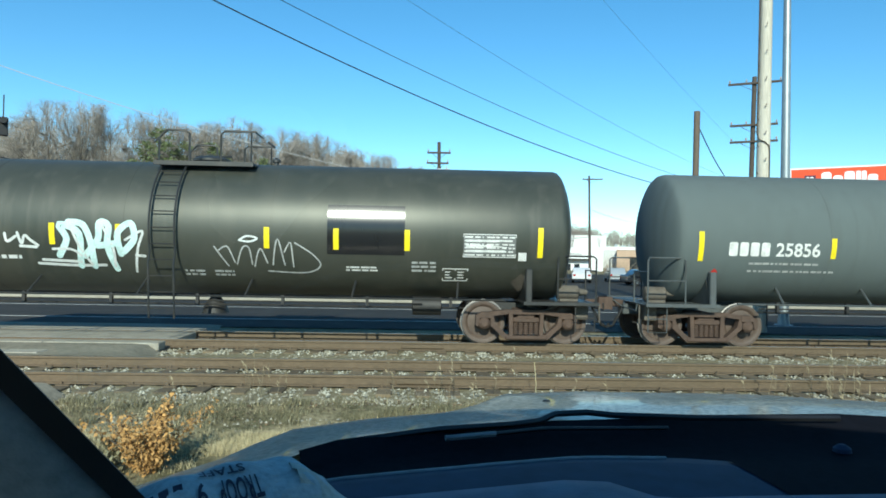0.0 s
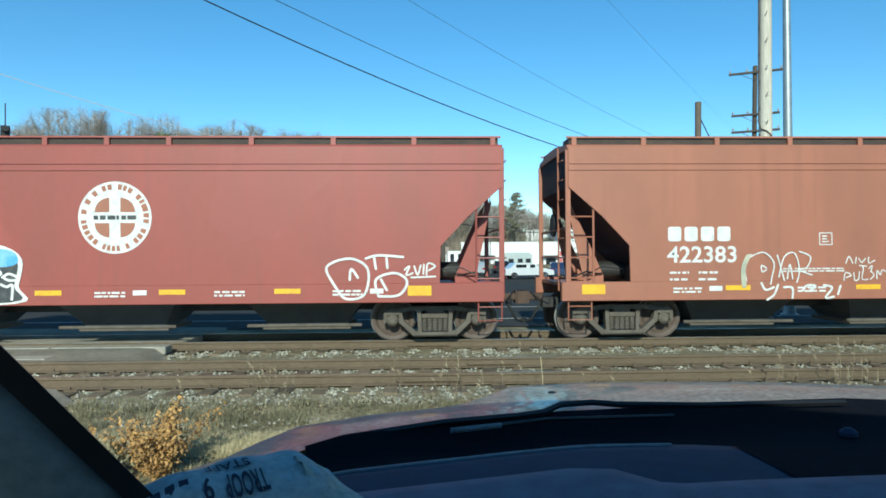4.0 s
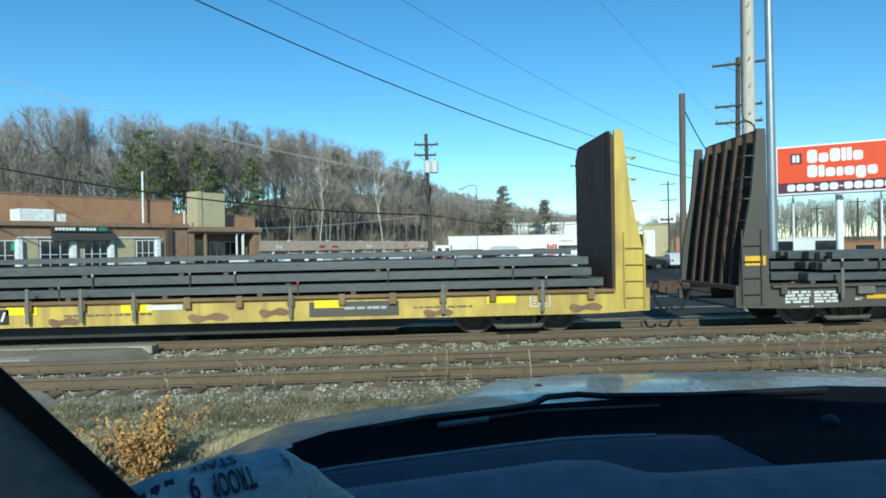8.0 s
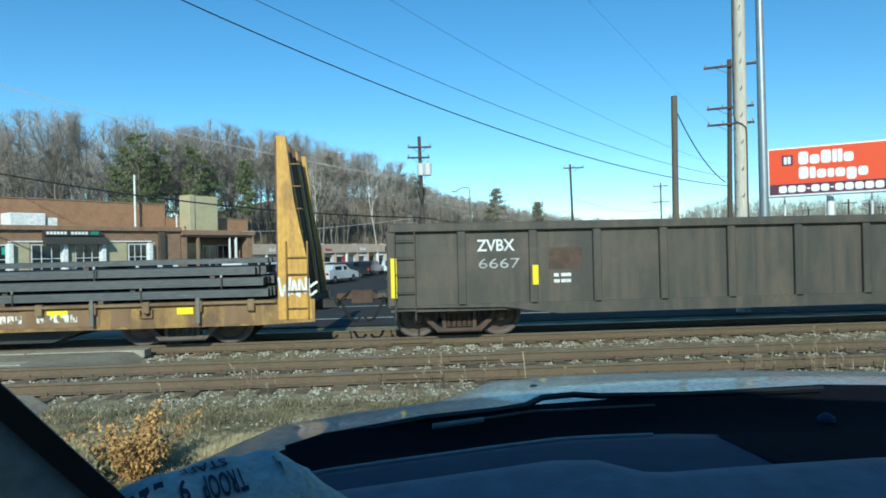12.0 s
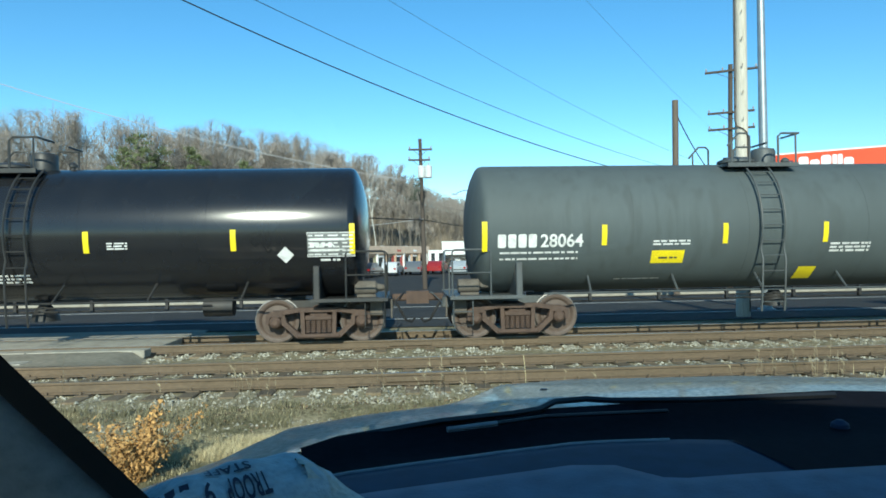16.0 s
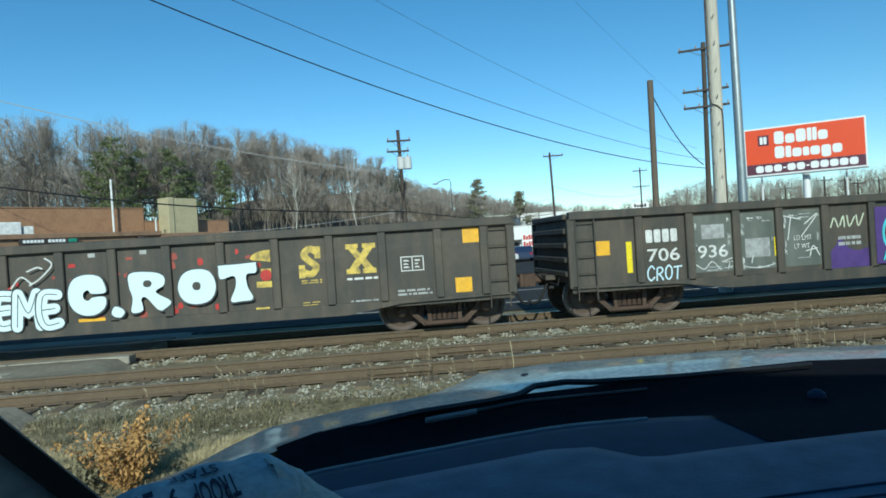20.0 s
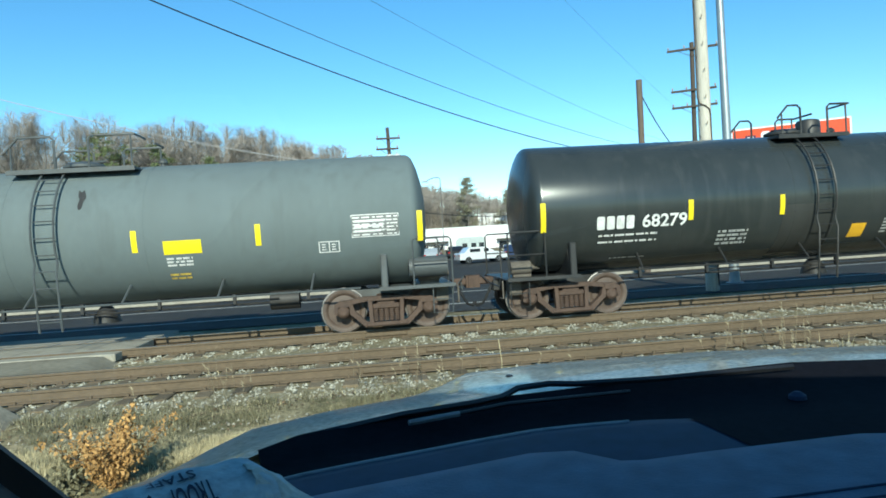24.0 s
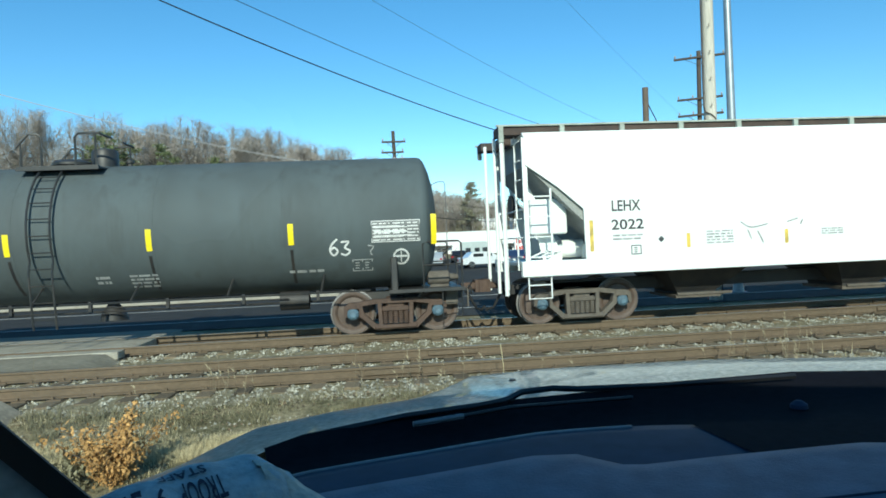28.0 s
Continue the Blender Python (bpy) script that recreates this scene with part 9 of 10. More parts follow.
part("service_pipe", G().pipe([(0.2, -0.14, 0.2), (0.22, -0.12, 5.6), (0.2, -0.16, 5.8), (0.08, -0.22, 5.92), (-0.08, -0.2, 6.0), (-0.14, -0.17, 6.2), (-0.11, -0.16, 10.0), (-0.07, -0.15, 15.5)], 0.022, 6), M_POLE, pE)
x, y, z = at(29.6, 26)
st = thing("sign_mast", "tall galvanised steel mast", "mast", pose(x, y, z))
part("mast", G().lathe([(0, 0.17), (6, 0.15), (15, 0.1)], (0, 0, 0), "z", 20), M_STEELPOLE, st)
part("base_flange", G().lathe([(0, 0.3), (0.05, 0.3), (0.06, 0.2), (0.25, 0.18)], (0, 0, 0), "z", 20), M_STEELPOLE, st)
pole(22.0, 110, 11.7, 0.15, 0.1, M_POLE, "distant dark timber utility pole", [(11.2, 2.2, 0), (8.7, 2.6, 0)])
for az, d, t in ((35.2, 95, 7.0), (36.5, 110, 7.5), (37.3, 100, 6.5), (32.6, 105, 6.8), (31.2, 120, 6.0), (38.6, 120, 7.5)):
    pole(az, d, t, 0.13, 0.1, M_POLE, "distant dark timber pole among winter trees", [(t - 0.5, 1.8, 0)])


def wire(a, b, sag, r, material, label, start=0.0):
    """A hanging cable from a to b; start below 0 carries its curve on past a."""
    a, b = Vector(a), Vector(b)
    g = G().pipe([a.lerp(b, f) - Vector((0, 0, sag * 4 * f * (1 - f))) for f in [start + (1 - start) * i / 30 for i in range(31)]], r, 5)
    return tagged(part("overhead_wire", g, material), label, "cable", group="overhead wires")


def ray(az, el, d):
    return (d * math.sin(radians(az)), d * math.cos(radians(az)), H + d * math.tan(radians(el)))


D1 = ray(27.1, 4.58, 41.8)
wire(ray(-17.4, 19.9, 20), D1, 0.9, 0.02, M_WIRE, "thick black overhead cable crossing the tracks", -0.6)
D2 = ray(27.1, 5.25, 41.8)
wire(ray(-11.7, 20.4, 20), D2, 0.65, 0.011, M_WIRE, "thin black overhead cable crossing the tracks", -0.6)
D3 = ray(26.5, 6.2, 41.8)
wire(ray(-0.4, 20.8, 22), D3, 0.45, 0.006, M_WIRE, "very thin overhead wire against the sky", -0.6)
D4 = ray(26.2, 9.2, 41.8)
wire(ray(16.5, 20.0, 24), D4, 0.1, 0.004, M_WIRE, "very thin overhead wire against the sky", -0.6)
wire(ray(-29.7, 12.5, 45), ray(1.9, 6.1, 44.8), 0.5, 0.024, M_WIREPALE, "pale overhead cable running to the pole with transformers", -0.5)
wire(ray(-25.0, 5.5, 45), ray(2.1, 2.9, 44.8), 0.38, 0.048, M_WIRE, "thick black overhead cable in front of the woods", -0.6)
wire(ray(-13.0, 2.0, 63), ray(2.1, 2.98, 44.8), 0.25, 0.022, M_WIREPALE, "pale service cable from the pole to the brick building")
wire(ray(2.2, 2.9, 44.8), ray(14.9, 1.9, 72), 0.5, 0.03, M_WIRE, "thick black overhead cable in front of the woods")
wire(ray(14.9, 4.2, 72), ray(22.0, 3.0, 110), 0.8, 0.015, M_WIRE, "distant sagging overhead cable")
wire(ray(14.9, 3.2, 72), ray(2.2, 4.5, 44.8), 0.8, 0.01, M_WIRE, "distant sagging overhead cable")
wire(ray(22.0, 2.4, 110), ray(27.0, 3.6, 42), 0.5, 0.01, M_WIRE, "distant sagging overhead cable")
wire(ray(23.15, 11.2, 36), ray(26.9, 4.9, 41.8), 0.55, 0.028, M_WIRE, "slack cable between two poles")
# street lamp by the woods
M_LAMPPOST = mat("dull_grey_steel", (0.13, 0.13, 0.125), 0.6, 0.3, second=(0.2, 0.19, 0.18), scale=3)
x, y, z = at(6.2, 75)
lamp = thing("street_lamp", "curved grey street lamp arm", "street lamp", pose(x, y, z))
part("post", G().pipe([(0, 0, 0), (0, 0, 9.0), (-0.1, 0, 9.3), (-0.7, 0, 9.35), (-1.5, 0, 9.05)], 0.05, 8), M_LAMPPOST, lamp)
part("lamp_head", G().box(-2.05, -0.12, 8.84, -1.4, 0.12, 9.0, 0.05), M_STEELPOLE, lamp)
# signal head on a span wire at the crossing
x, y, z = ray(-31.2, 8.7, 30)
sig = thing("traffic_signal", "black traffic signal head hung from a cable", "traffic signal", pose(x, y, z, 0, 0, 30))
part("housing", G().box(-0.16, -0.12, -0.35, 0.16, 0.12, 0.35, 0.03), M_WIRE, sig)
part("visor", G().lathe([(-0.3, 0.12), (0, 0.12)], (0, -0.1, 0.2), "y", 12), M_WIRE, sig)
part("hanger", G().pipe([(0, 0, 0.3), (0, 0, 1.2)], 0.025, 6), M_WIRE, sig)
wire((x - 14, y - 6, z + 1.4), (x + 1.2, y - 12, z + 1.25), 0.1, 0.012, M_WIRE, "span wire that carries the traffic signal")

# billboard
M_SIGNRED = mat("orange_red_sign_face", (0.80, 0.085, 0.022), 0.4, second=(0.74, 0.075, 0.02), scale=1, grain=(0.98, 1.02))
M_SIGNDARK = mat("plum_sign_band", (0.12, 0.035, 0.06), 0.4)
M_SIGNWHITE = mat("white_sign_face", (0.85, 0.85, 0.85), 0.4, second=(0.8, 0.8, 0.8), grain=(0.98, 1.02))
x, y, z = at(33.97, 72)
bb = thing("billboard", "orange red billboard with white lettering on white posts", "billboard", pose(x, y, 0, 0, 0, -33.97))
W2, zb, zt = 5.1, 6.3, 10.95
part("border", G().box(-W2, -0.1, zb, W2, 0.15, zt, 0.03), M_SIGNWHITE, bb)
part("face", G().box(-W2 + 0.15, -0.125, zb + 1.15, W2 - 0.15, -0.09, zt - 0.15), M_SIGNRED, bb)
part("band", G().box(-W2 + 0.15, -0.125, zb + 0.15, W2 - 0.15, -0.09, zb + 1.14), M_SIGNDARK, bb)
sf = flat(-0.126)
part("emblem", G().box(-W2 + 1.25, -0.15, zt - 1.75, -W2 + 2.2, -0.12, zt - 0.75, 0.01), M_SIGNDARK, bb)
blocks(bb, flat(-0.151), -W2 + 1.4, zt - 1.6, -W2 + 2.05, zt - 0.9, 2, M_SIGNWHITE, 0.004, "emblem_mark")


def bold_bars(parent, s, x0, z0, x1, z1, n, material, seed, name="lettering"):
    """Heavy lettering as plain rounded bars, one to a letter; n may list (width, foot, top) of each bar, or None for a gap."""
    if not isinstance(n, int):
        shape = n
    else:
        rr = random.Random(seed)
        shape = [(1.0, 0.0, 1.0 if not seed or i == 0 or rr.random() < 0.35 else 0.72) for i in range(n)]
    g, total, x, h = G(), sum(q[0] for q in shape), x0, z1 - z0
    for w, lo, hi in shape:
        p = (x1 - x0) * w / total
        if hi > lo:
            a, b, u, v = x + 0.06 * p, x + 0.93 * p, z0 + h * lo, z0 + h * hi
            m = 0.2 * (b - a)
            g.add([s(a + m, u, 0.01), s(b - m, u, 0.01), s(b, u + m, 0.01), s(b, v - m, 0.01), s(b - m, v, 0.01), s(a + m, v, 0.01), s(a, v - m, 0.01), s(a, u + m, 0.01)], [(0, 1, 2, 3, 4, 5, 6, 7)])
        x += p
    return part(name, g, material, parent, fix=False)


LOW, TALL, TAIL, SLIM, GAP = (1.0, 0.0, 0.72), (1.05, 0.0, 1.0), (1.0, -0.25, 0.72), (0.48, 0.0, 1.0), (0.55, 0.0, 0.0)
bold_bars(bb, sf, -W2 + 2.6, zt - 1.72, -W2 + 7.2, zt - 0.5, (TALL, LOW, TALL, SLIM, SLIM, LOW), M_SIGNWHITE, 1)
bold_bars(bb, sf, -W2 + 2.6, zt - 3.08, -W2 + 8.3, zt - 1.93, (TALL, (0.62, 0.0, 0.95), LOW, (0.68, 0.0, 0.72), LOW, TAIL, LOW), M_SIGNWHITE, 2)
bold_bars(bb, sf, -W2 + 0.9, zb + 0.32, W2 - 0.7, zb + 0.98, (TALL,) * 3 + ((0.5, 0.38, 0.6),) + (TALL,) * 2 + ((0.5, 0.38, 0.6),) + (TALL,) * 5, M_SIGNWHITE, 3)
part("post", G().lathe([(-1.3, 0.32), (zb, 0.32)], (0.1, 0.3, 0), "z", 20), M_SIGNWHITE, bb)
for dx in (-3.7, 3.4):
    part("post", G().lathe([(-1.3, 0.09), (zb, 0.09)], (dx, 0.3, 0), "z", 10), M_SIGNWHITE, bb)
part("catwalk", G().box(-W2, -0.9, zb - 0.12, W2, -0.2, zb - 0.06), M_STEELPOLE, bb)

# ---- buildings ----
M_BRICK = mat("red_brown_brick", (0.37, 0.205, 0.115), 0.9, second=(0.28, 0.145, 0.085), scale=1.5, amount=0.7, bump=0.3, bscale=12)
M_BRICKLOW = mat("dark_brown_brick", (0.30, 0.185, 0.115), 0.9, second=(0.21, 0.125, 0.08), scale=1.5, amount=0.7, bump=0.3, bscale=12)
M_CREAM = mat("cream_render", (0.48, 0.42, 0.26), 0.9, second=(0.38, 0.32, 0.2), scale=1.5)
M_WHITEWALL = mat("white_painted_wall", (0.78, 0.79, 0.78), 0.8, second=(0.66, 0.66, 0.64), scale=0.6)
M_TANWALL = mat("tan_block_wall", (0.5, 0.36, 0.26), 0.9, second=(0.42, 0.29, 0.2), scale=0.8)
M_ROOFD = mat("dark_roof_felt", (0.05, 0.045, 0.04), 0.9)
M_WINDOW = mat("dark_window_glass", (0.02, 0.025, 0.03), 0.08, spec=0.8)
M_FRAMEW = mat("white_window_frame", (0.7, 0.72, 0.72), 0.5)


def window(parent, x0, z0, x1, z1, y=0.0, cols=2, rows=2):
    """A framed window in a wall whose face is at local y."""
    w = part("window", G().box(x0, y - 0.03, z0, x1, y + 0.05, z0 + 0.08).box(x0, y - 0.03, z1 - 0.08, x1, y + 0.05, z1).box(x0, y - 0.03, z0 + 0.08, x0 + 0.08, y + 0.05, z1 - 0.08).box(x1 - 0.08, y - 0.03, z0 + 0.08, x1, y + 0.05, z1 - 0.08), M_FRAMEW, parent)
    part("pane", G().box(x0 + 0.08, y, z0 + 0.08, x1 - 0.08, y + 0.02, z1 - 0.08), M_WINDOW, w)
    for i in range(1, cols):
        xx = x0 + (x1 - x0) * i / cols
        part("mullion", G().box(xx - 0.03, y - 0.025, z0 + 0.08, xx + 0.03, y + 0.01, z1 - 0.08), M_FRAMEW, w)
    for i in range(1, rows):
        zz = z0 + (z1 - z0) * i / rows
        part("mullion", G().box(x0 + 0.08, y - 0.022, zz - 0.025, x1 - 0.08, y + 0.008, zz + 0.025), M_FRAMEW, w)
    return w


shop = thing("brick_building", "low brown brick shop with flat roof and taller block behind", "building", pose(-27.4, 47.7, 0, 0, 0, 49.4))
part("wall", G().box(-16, 0, -1.4, 13.6, 9, 4.2).box(20.4, 0.0, -1.4, 21.0, 9, 4.0).box(13.6, 2.6, -1.4, 20.4, 9, 4.0), M_BRICKLOW, shop)
part("fascia", G().box(-16, -0.25, 4.0, 13.6, 0.3, 4.36, 0.03).box(13.6, -0.2, 3.7, 21.2, 0.2, 4.15, 0.03), M_BRICKLOW, shop)
part("canopy_roof", G().box(13.6, -0.1, 3.55, 20.9, 2.7, 3.69), M_ROOFD, shop)
part("upper_block", G().box(-16, 3.0, 4.2, 14.05, 12, 6.48, 0.04).box(14.1, 3.0, 4.0, 22.8, 10, 5.36, 0.03), M_BRICK, shop)
part("coping", G().box(-16.05, 2.95, 6.48, 14.1, 12.05, 6.58).box(14.12, 2.95, 5.36, 22.85, 10.05, 5.45), M_BRICKLOW, shop)
part("chimney", G().box(15.4, 1.4, 3.7, 15.95, 3.0, 7.36, 0.03).box(15.95, 1.5, 3.7, 18.35, 2.9, 7.3, 0.03), M_CREAM, shop)
part("roof_unit", G().box(1.0, 1.0, 4.36, 3.4, 2.6, 5.3, 0.05).box(3.6, 1.2, 4.36, 4.3, 2.0, 5.0, 0.04), M_WHITEWALL, shop)
part("flue", G().pipe([(10.97, 2.4, 4.3), (10.97, 2.4, 8.85)], 0.08, 8), M_WHITEWALL, shop)
part("flue", G().pipe([(13.9, 1.0, 4.3), (13.9, 1.0, 5.5), (13.65, 1.0, 5.6)], 0.07, 8), M_WHITEWALL, shop)
for a, b in ((1.94, 4.0), (4.95, 6.8), (9.02, 10.6), (-1.6, 0.4), (-5, -3)):
    window(shop, a, 0.9, b, 3.0, -0.02, 3, 2)
    # sunlight on the right-hand reveal, put in as a white strip
    part("window_jamb", G().box(b + 0.01, -0.35, 0.8, b + 0.33, -0.002, 3.05, 0.01), M_WHITEWALL, shop, "white strip put in for the sunlit window reveal")
for a, b in ((0.85, 1.85), (4.4, 4.9), (7.25, 8.9), (10.98, 11.3)):
    part("wall_panel", G().box(a, -0.06, -1.3, b, -0.002, 3.12, 0.01), M_CREAM, shop, "tan wall panel")
for a, b in ((0.5, 2.7), (7.3, 10.95)):
    part("lintel", G().box(a, -0.14, 3.14, b, -0.002, 3.24), M_WHITEWALL, shop, "white lintel strip")
g = G().prism([(-0.02, 3.6), (-0.02, 3.02), (-0.75, 2.98), (-0.72, 3.12), (-0.4, 3.45)], 2.7, 7.2, "x")
part("awning", g, M_ROOFD, shop, "dark shop awning")
part("sign_board", G().box(2.6, -0.3, 3.62, 6.8, -0.252, 4.0, 0.01), M_ROOFD, shop)
bold_bars(shop, flat(-0.302), 2.85, 3.7, 4.3, 3.92, 6, M_SIGNWHITE, 0), bold_bars(shop, flat(-0.302), 4.55, 3.7, 5.8, 3.92, 5, M_SIGNWHITE, 0)
part("sign_dot", G().box(6.0, -0.33, 3.68, 6.6, -0.302, 3.94, 0.01), mat("green_sign_paint", (0.04, 0.3, 0.2), 0.5), shop)
part("neon_panel", G().box(0.1, -0.04, 2.3, 0.75, -0.025, 2.8), mat("teal_window_sign", (0.05, 0.4, 0.3), 0.4), shop)
for x, w, m in ((11.55, 0.5, M_POLE), (13.7, 0.5, M_BRICKLOW), (15.2, 0.2, M_BRICKLOW), (19.13, 0.14, M_WHITEWALL), (18.5, 0.06, M_WHITEWALL)):
    part("column", G().box(x, -0.3 if x < 12 else -0.05, -1.3, x + w, 0.2 if x > 12 else -0.003, 3.55 if x > 12 else 3.95, 0.02), m, shop)
part("doorway", G().box(14.2, 2.52, -1.2, 17.2, 2.598, 3.1), M_WINDOW, shop)
for a in (17.4, 18.9):
    window(shop, a, -0.2, a + 1.35, 2.9, 2.57)

mall = thing("shopping_parade", "long low tan parade of shops with red signs", "building", pose(-17.3, 78, 0, 0, 0, 62.0))
part("wall", G().box(-1, 0, -1.4, 48, 9, 3.0), M_TANWALL, mall)
part("fascia", G().box(-1.1, -0.3, 1.9, 48.1, 0.0, 3.15, 0.03), mat("salmon_fascia", (0.62, 0.47, 0.36), 0.8, second=(0.5, 0.37, 0.27), scale=0.6), mall)
rr = random.Random(31)
M_SHOPRED = mat("red_shop_sign", (0.5, 0.06, 0.05), 0.5)
M_ARCH = mat("brown_shop_awning", (0.16, 0.11, 0.08), 0.8, second=(0.1, 0.07, 0.05), scale=2)
for i in range(16):
    x = 0.3 + 2.95 * i
    part("shop_window", G().box(x + 0.3, -0.03, -0.1, x + 1.5, -0.002, 1.35), M_WINDOW, mall)
    part("shop_front", G().box(x + 1.6, -0.05, -0.3, x + 2.35, -0.004, 1.6, 0.01), (M_SIGNWHITE, M_CREAM, M_WHITEWALL, M_SHOPRED)[(i * 3 + i // 4) % 4], mall)
    part("valance", G().box(x + 0.2, -0.2, 1.4, x + 1.6, -0.006, 1.6, 0.01), M_ARCH if i % 2 else M_SIGNWHITE, mall)
    part("pier", G().box(x + 2.5, -0.28, -0.4, x + 2.75, -0.003, 1.9), (M_WHITEWALL, M_TANWALL, M_TANWALL)[i % 3], mall)
    if i in (1, 4, 5, 8, 12, 14):
        bold_bars(mall, flat(-0.31), x, 2.2, x + 1.2 + rr.random(), 2.65, 5, M_SHOPRED if i in (4, 5, 12) else M_SIGNWHITE, i, "shop_sign")
    if i % 3 == 0:
        part("roof_vent", G().box(x + 1, 3, 3.0, x + 1.4, 3.4, 3.3), M_WHITEWALL, mall)


def shed(az, d, w, depth, top, material, label, turn=0.0, doors=0, name="warehouse"):
    x, y, z = at(az, d)
    ob = thing(name, label, "building", pose(x, y, 0, 0, 0, -az + turn))
    part("wall", G().box(-w / 2, 0, z - 0.3, w / 2, depth, top - 0.12), material, ob)
    part("roof", G().box(-w / 2 - 0.1, -0.1, top - 0.12, w / 2 + 0.1, depth + 0.1, top, 0.03), material, ob)
    for i in range(doors):
        a = -w / 2 + w * (i + 0.35) / doors
        part("opening", G().box(a, -0.03, z, a + min(2.6, w / doors * 0.5), -0.004, min(z + 2.4, top - 0.5)), M_WINDOW, ob)
    return ob


def sky_top(el, d):
    """The height of a roofline seen at elevation el over distance d."""
    return H + d * math.tan(radians(el))


white = shed(9.9, 122, 26.3, 14, sky_top(1.03, 122), M_WHITEWALL, "long low white warehouse with dark canopies", 4, 0)
for x0, x1, z in ((-13.0, -7.0, 1.35), (1.8, 4.3, 1.3), (5.6, 10.6, 1.75)):
    part("canopy", G().box(x0, -1.3, z, x1, -0.005, z + 0.22, 0.02), M_ROOFD, white)
for x0, x1 in ((-12.6, -10.8), (-9.8, -8.0), (2.2, 4.0), (6.2, 7.4), (8.0, 9.0)):
    part("opening", G().box(x0, -0.03, -1.0, x1, -0.004, 1.0), M_WINDOW, white)
porch = part("porch", G().prism([(-5.6, -1.2), (-0.4, -1.2), (-0.4, 1.7), (-1.0, 2.1), (-5.0, 2.1), (-5.6, 1.7)], -2.2, -0.006), mat("grey_green_siding", (0.42, 0.47, 0.46), 0.8, second=(0.34, 0.38, 0.37), scale=1.0), white, "grey boarded porch")
for x0 in (-4.6, -3.0, -1.6):
    part("pane", G().box(x0, -2.24, -0.4, x0 + 0.9, -2.204, 1.0), M_WINDOW, porch)
part("sign_panel", G().box(4.3, -1.5, 0.1, 6.6, -1.4, 2.5), M_SIGNWHITE, white), part("sign_post", G().box(5.4, -1.46, -1.4, 5.5, -1.41, 0.098), M_STEELPOLE, white)
bold_bars(white, flat(-1.502), 4.5, 1.4, 6.4, 2.3, 4, M_SHOPRED, 41), bold_bars(white, flat(-1.502), 4.5, 0.3, 6.4, 1.1, 4, M_SHOPRED, 42)
bold_bars(white, flat(-0.005), 7.2, 2.6, 9.4, 3.0, 5, M_PALEGREY, 43)
tall = shed(12.75, 160, 19.6, 12, sky_top(2.05, 160), M_WHITEWALL, "tall white warehouse behind the low one", 3, 0)
shed(16.55, 134, 3.0, 6, sky_top(0.8, 134), mat("pale_ribbed_siding", (0.62, 0.63, 0.61), 0.7, second=(0.42, 0.43, 0.42), scale=9, stretch=(1, 1, 0.01)), "small pale metal sided shed", 0, 0, "small_building")
shed(18.6, 130, 6.8, 8, sky_top(0.86, 130), M_TANWALL, "small brown brick building", 0, 1, "small_building")
tw = shed(21.0, 126, 4.6, 7, sky_top(1.6, 126), M_CREAM, "tan block building with white panel", 0, 0, "small_building")
part("panel", G().box(-2.2, -0.1, -0.9, -0.2, -0.004, 4.4), M_WHITEWALL, tw)
part("roof_sign", G().box(0.4, -0.2, 5.7, 3.4, 0.0, 6.9), M_SIGNWHITE, tw)
bold_bars(tw, flat(-0.202), 0.8, 6.0, 3.0, 6.6, 5, M_INK, 44)
for k, (az, d, w, t, m, lb) in enumerate(((18.2, 175, 13.0, sky_top(1.12, 175), M_WHITEWALL, "far white flat roofed building"), (23.6, 120, 4.6, 3.0, M_BRICK, "small flat roofed brick hut"), (25.2, 118, 5.0, 2.9, M_WHITEWALL, "low white flat roofed shed"),
                                          (26.6, 140, 7.0, 3.6, M_TANWALL, "low tan flat roofed shed"), (31.5, 95, 9.0, 2.4, M_WHITEWALL, "low white roofed shed below the billboard"),
                                          (20.6, 220, 14.0, 6.2, M_TANWALL, "far tan flat roofed building"), (23.0, 230, 12, 6.6, M_BRICK, "far red brick flat building"), (3.2, 112, 2.6, 2.4, M_WHITEWALL, "small white flat roofed kiosk"), (36.5, 90, 7.0, 1.8, M_BRICK, "low red brick flat shed"))):
    hut = shed(az, d, w, 6, t, m, lb, 4 - k, 0 if k == 0 else 2, "small_building")
    if k == 0:
        for j in range(7):
            part("roof_vent", G().box(-5.6 + 1.7 * j, 1.0, t, -5.1 + 1.7 * j + 0.3 * (j % 3), 1.6, t + 0.35 + 0.3 * (j % 2)), M_STEELPOLE, hut)

# ---- parked vehicles ----
CARPAINT = {"white": (0.72, 0.73, 0.73), "silver": (0.42, 0.45, 0.47), "navy": (0.03, 0.05, 0.11), "black": (0.02, 0.02, 0.022), "red": (0.35, 0.03, 0.03), "pale blue": (0.34, 0.45, 0.55), "grey": (0.16, 0.17, 0.18)}
PAINTS = {k: mat(k.replace(" ", "_") + "_car_paint", v, 0.3, 0.2, coat=0.8, amount=0.1) for k, v in CARPAINT.items()}
M_LAMPR = mat("red_tail_lamp", (0.4, 0.02, 0.02), 0.2)
M_LAMPW = mat("clear_head_lamp", (0.6, 0.62, 0.65), 0.15)


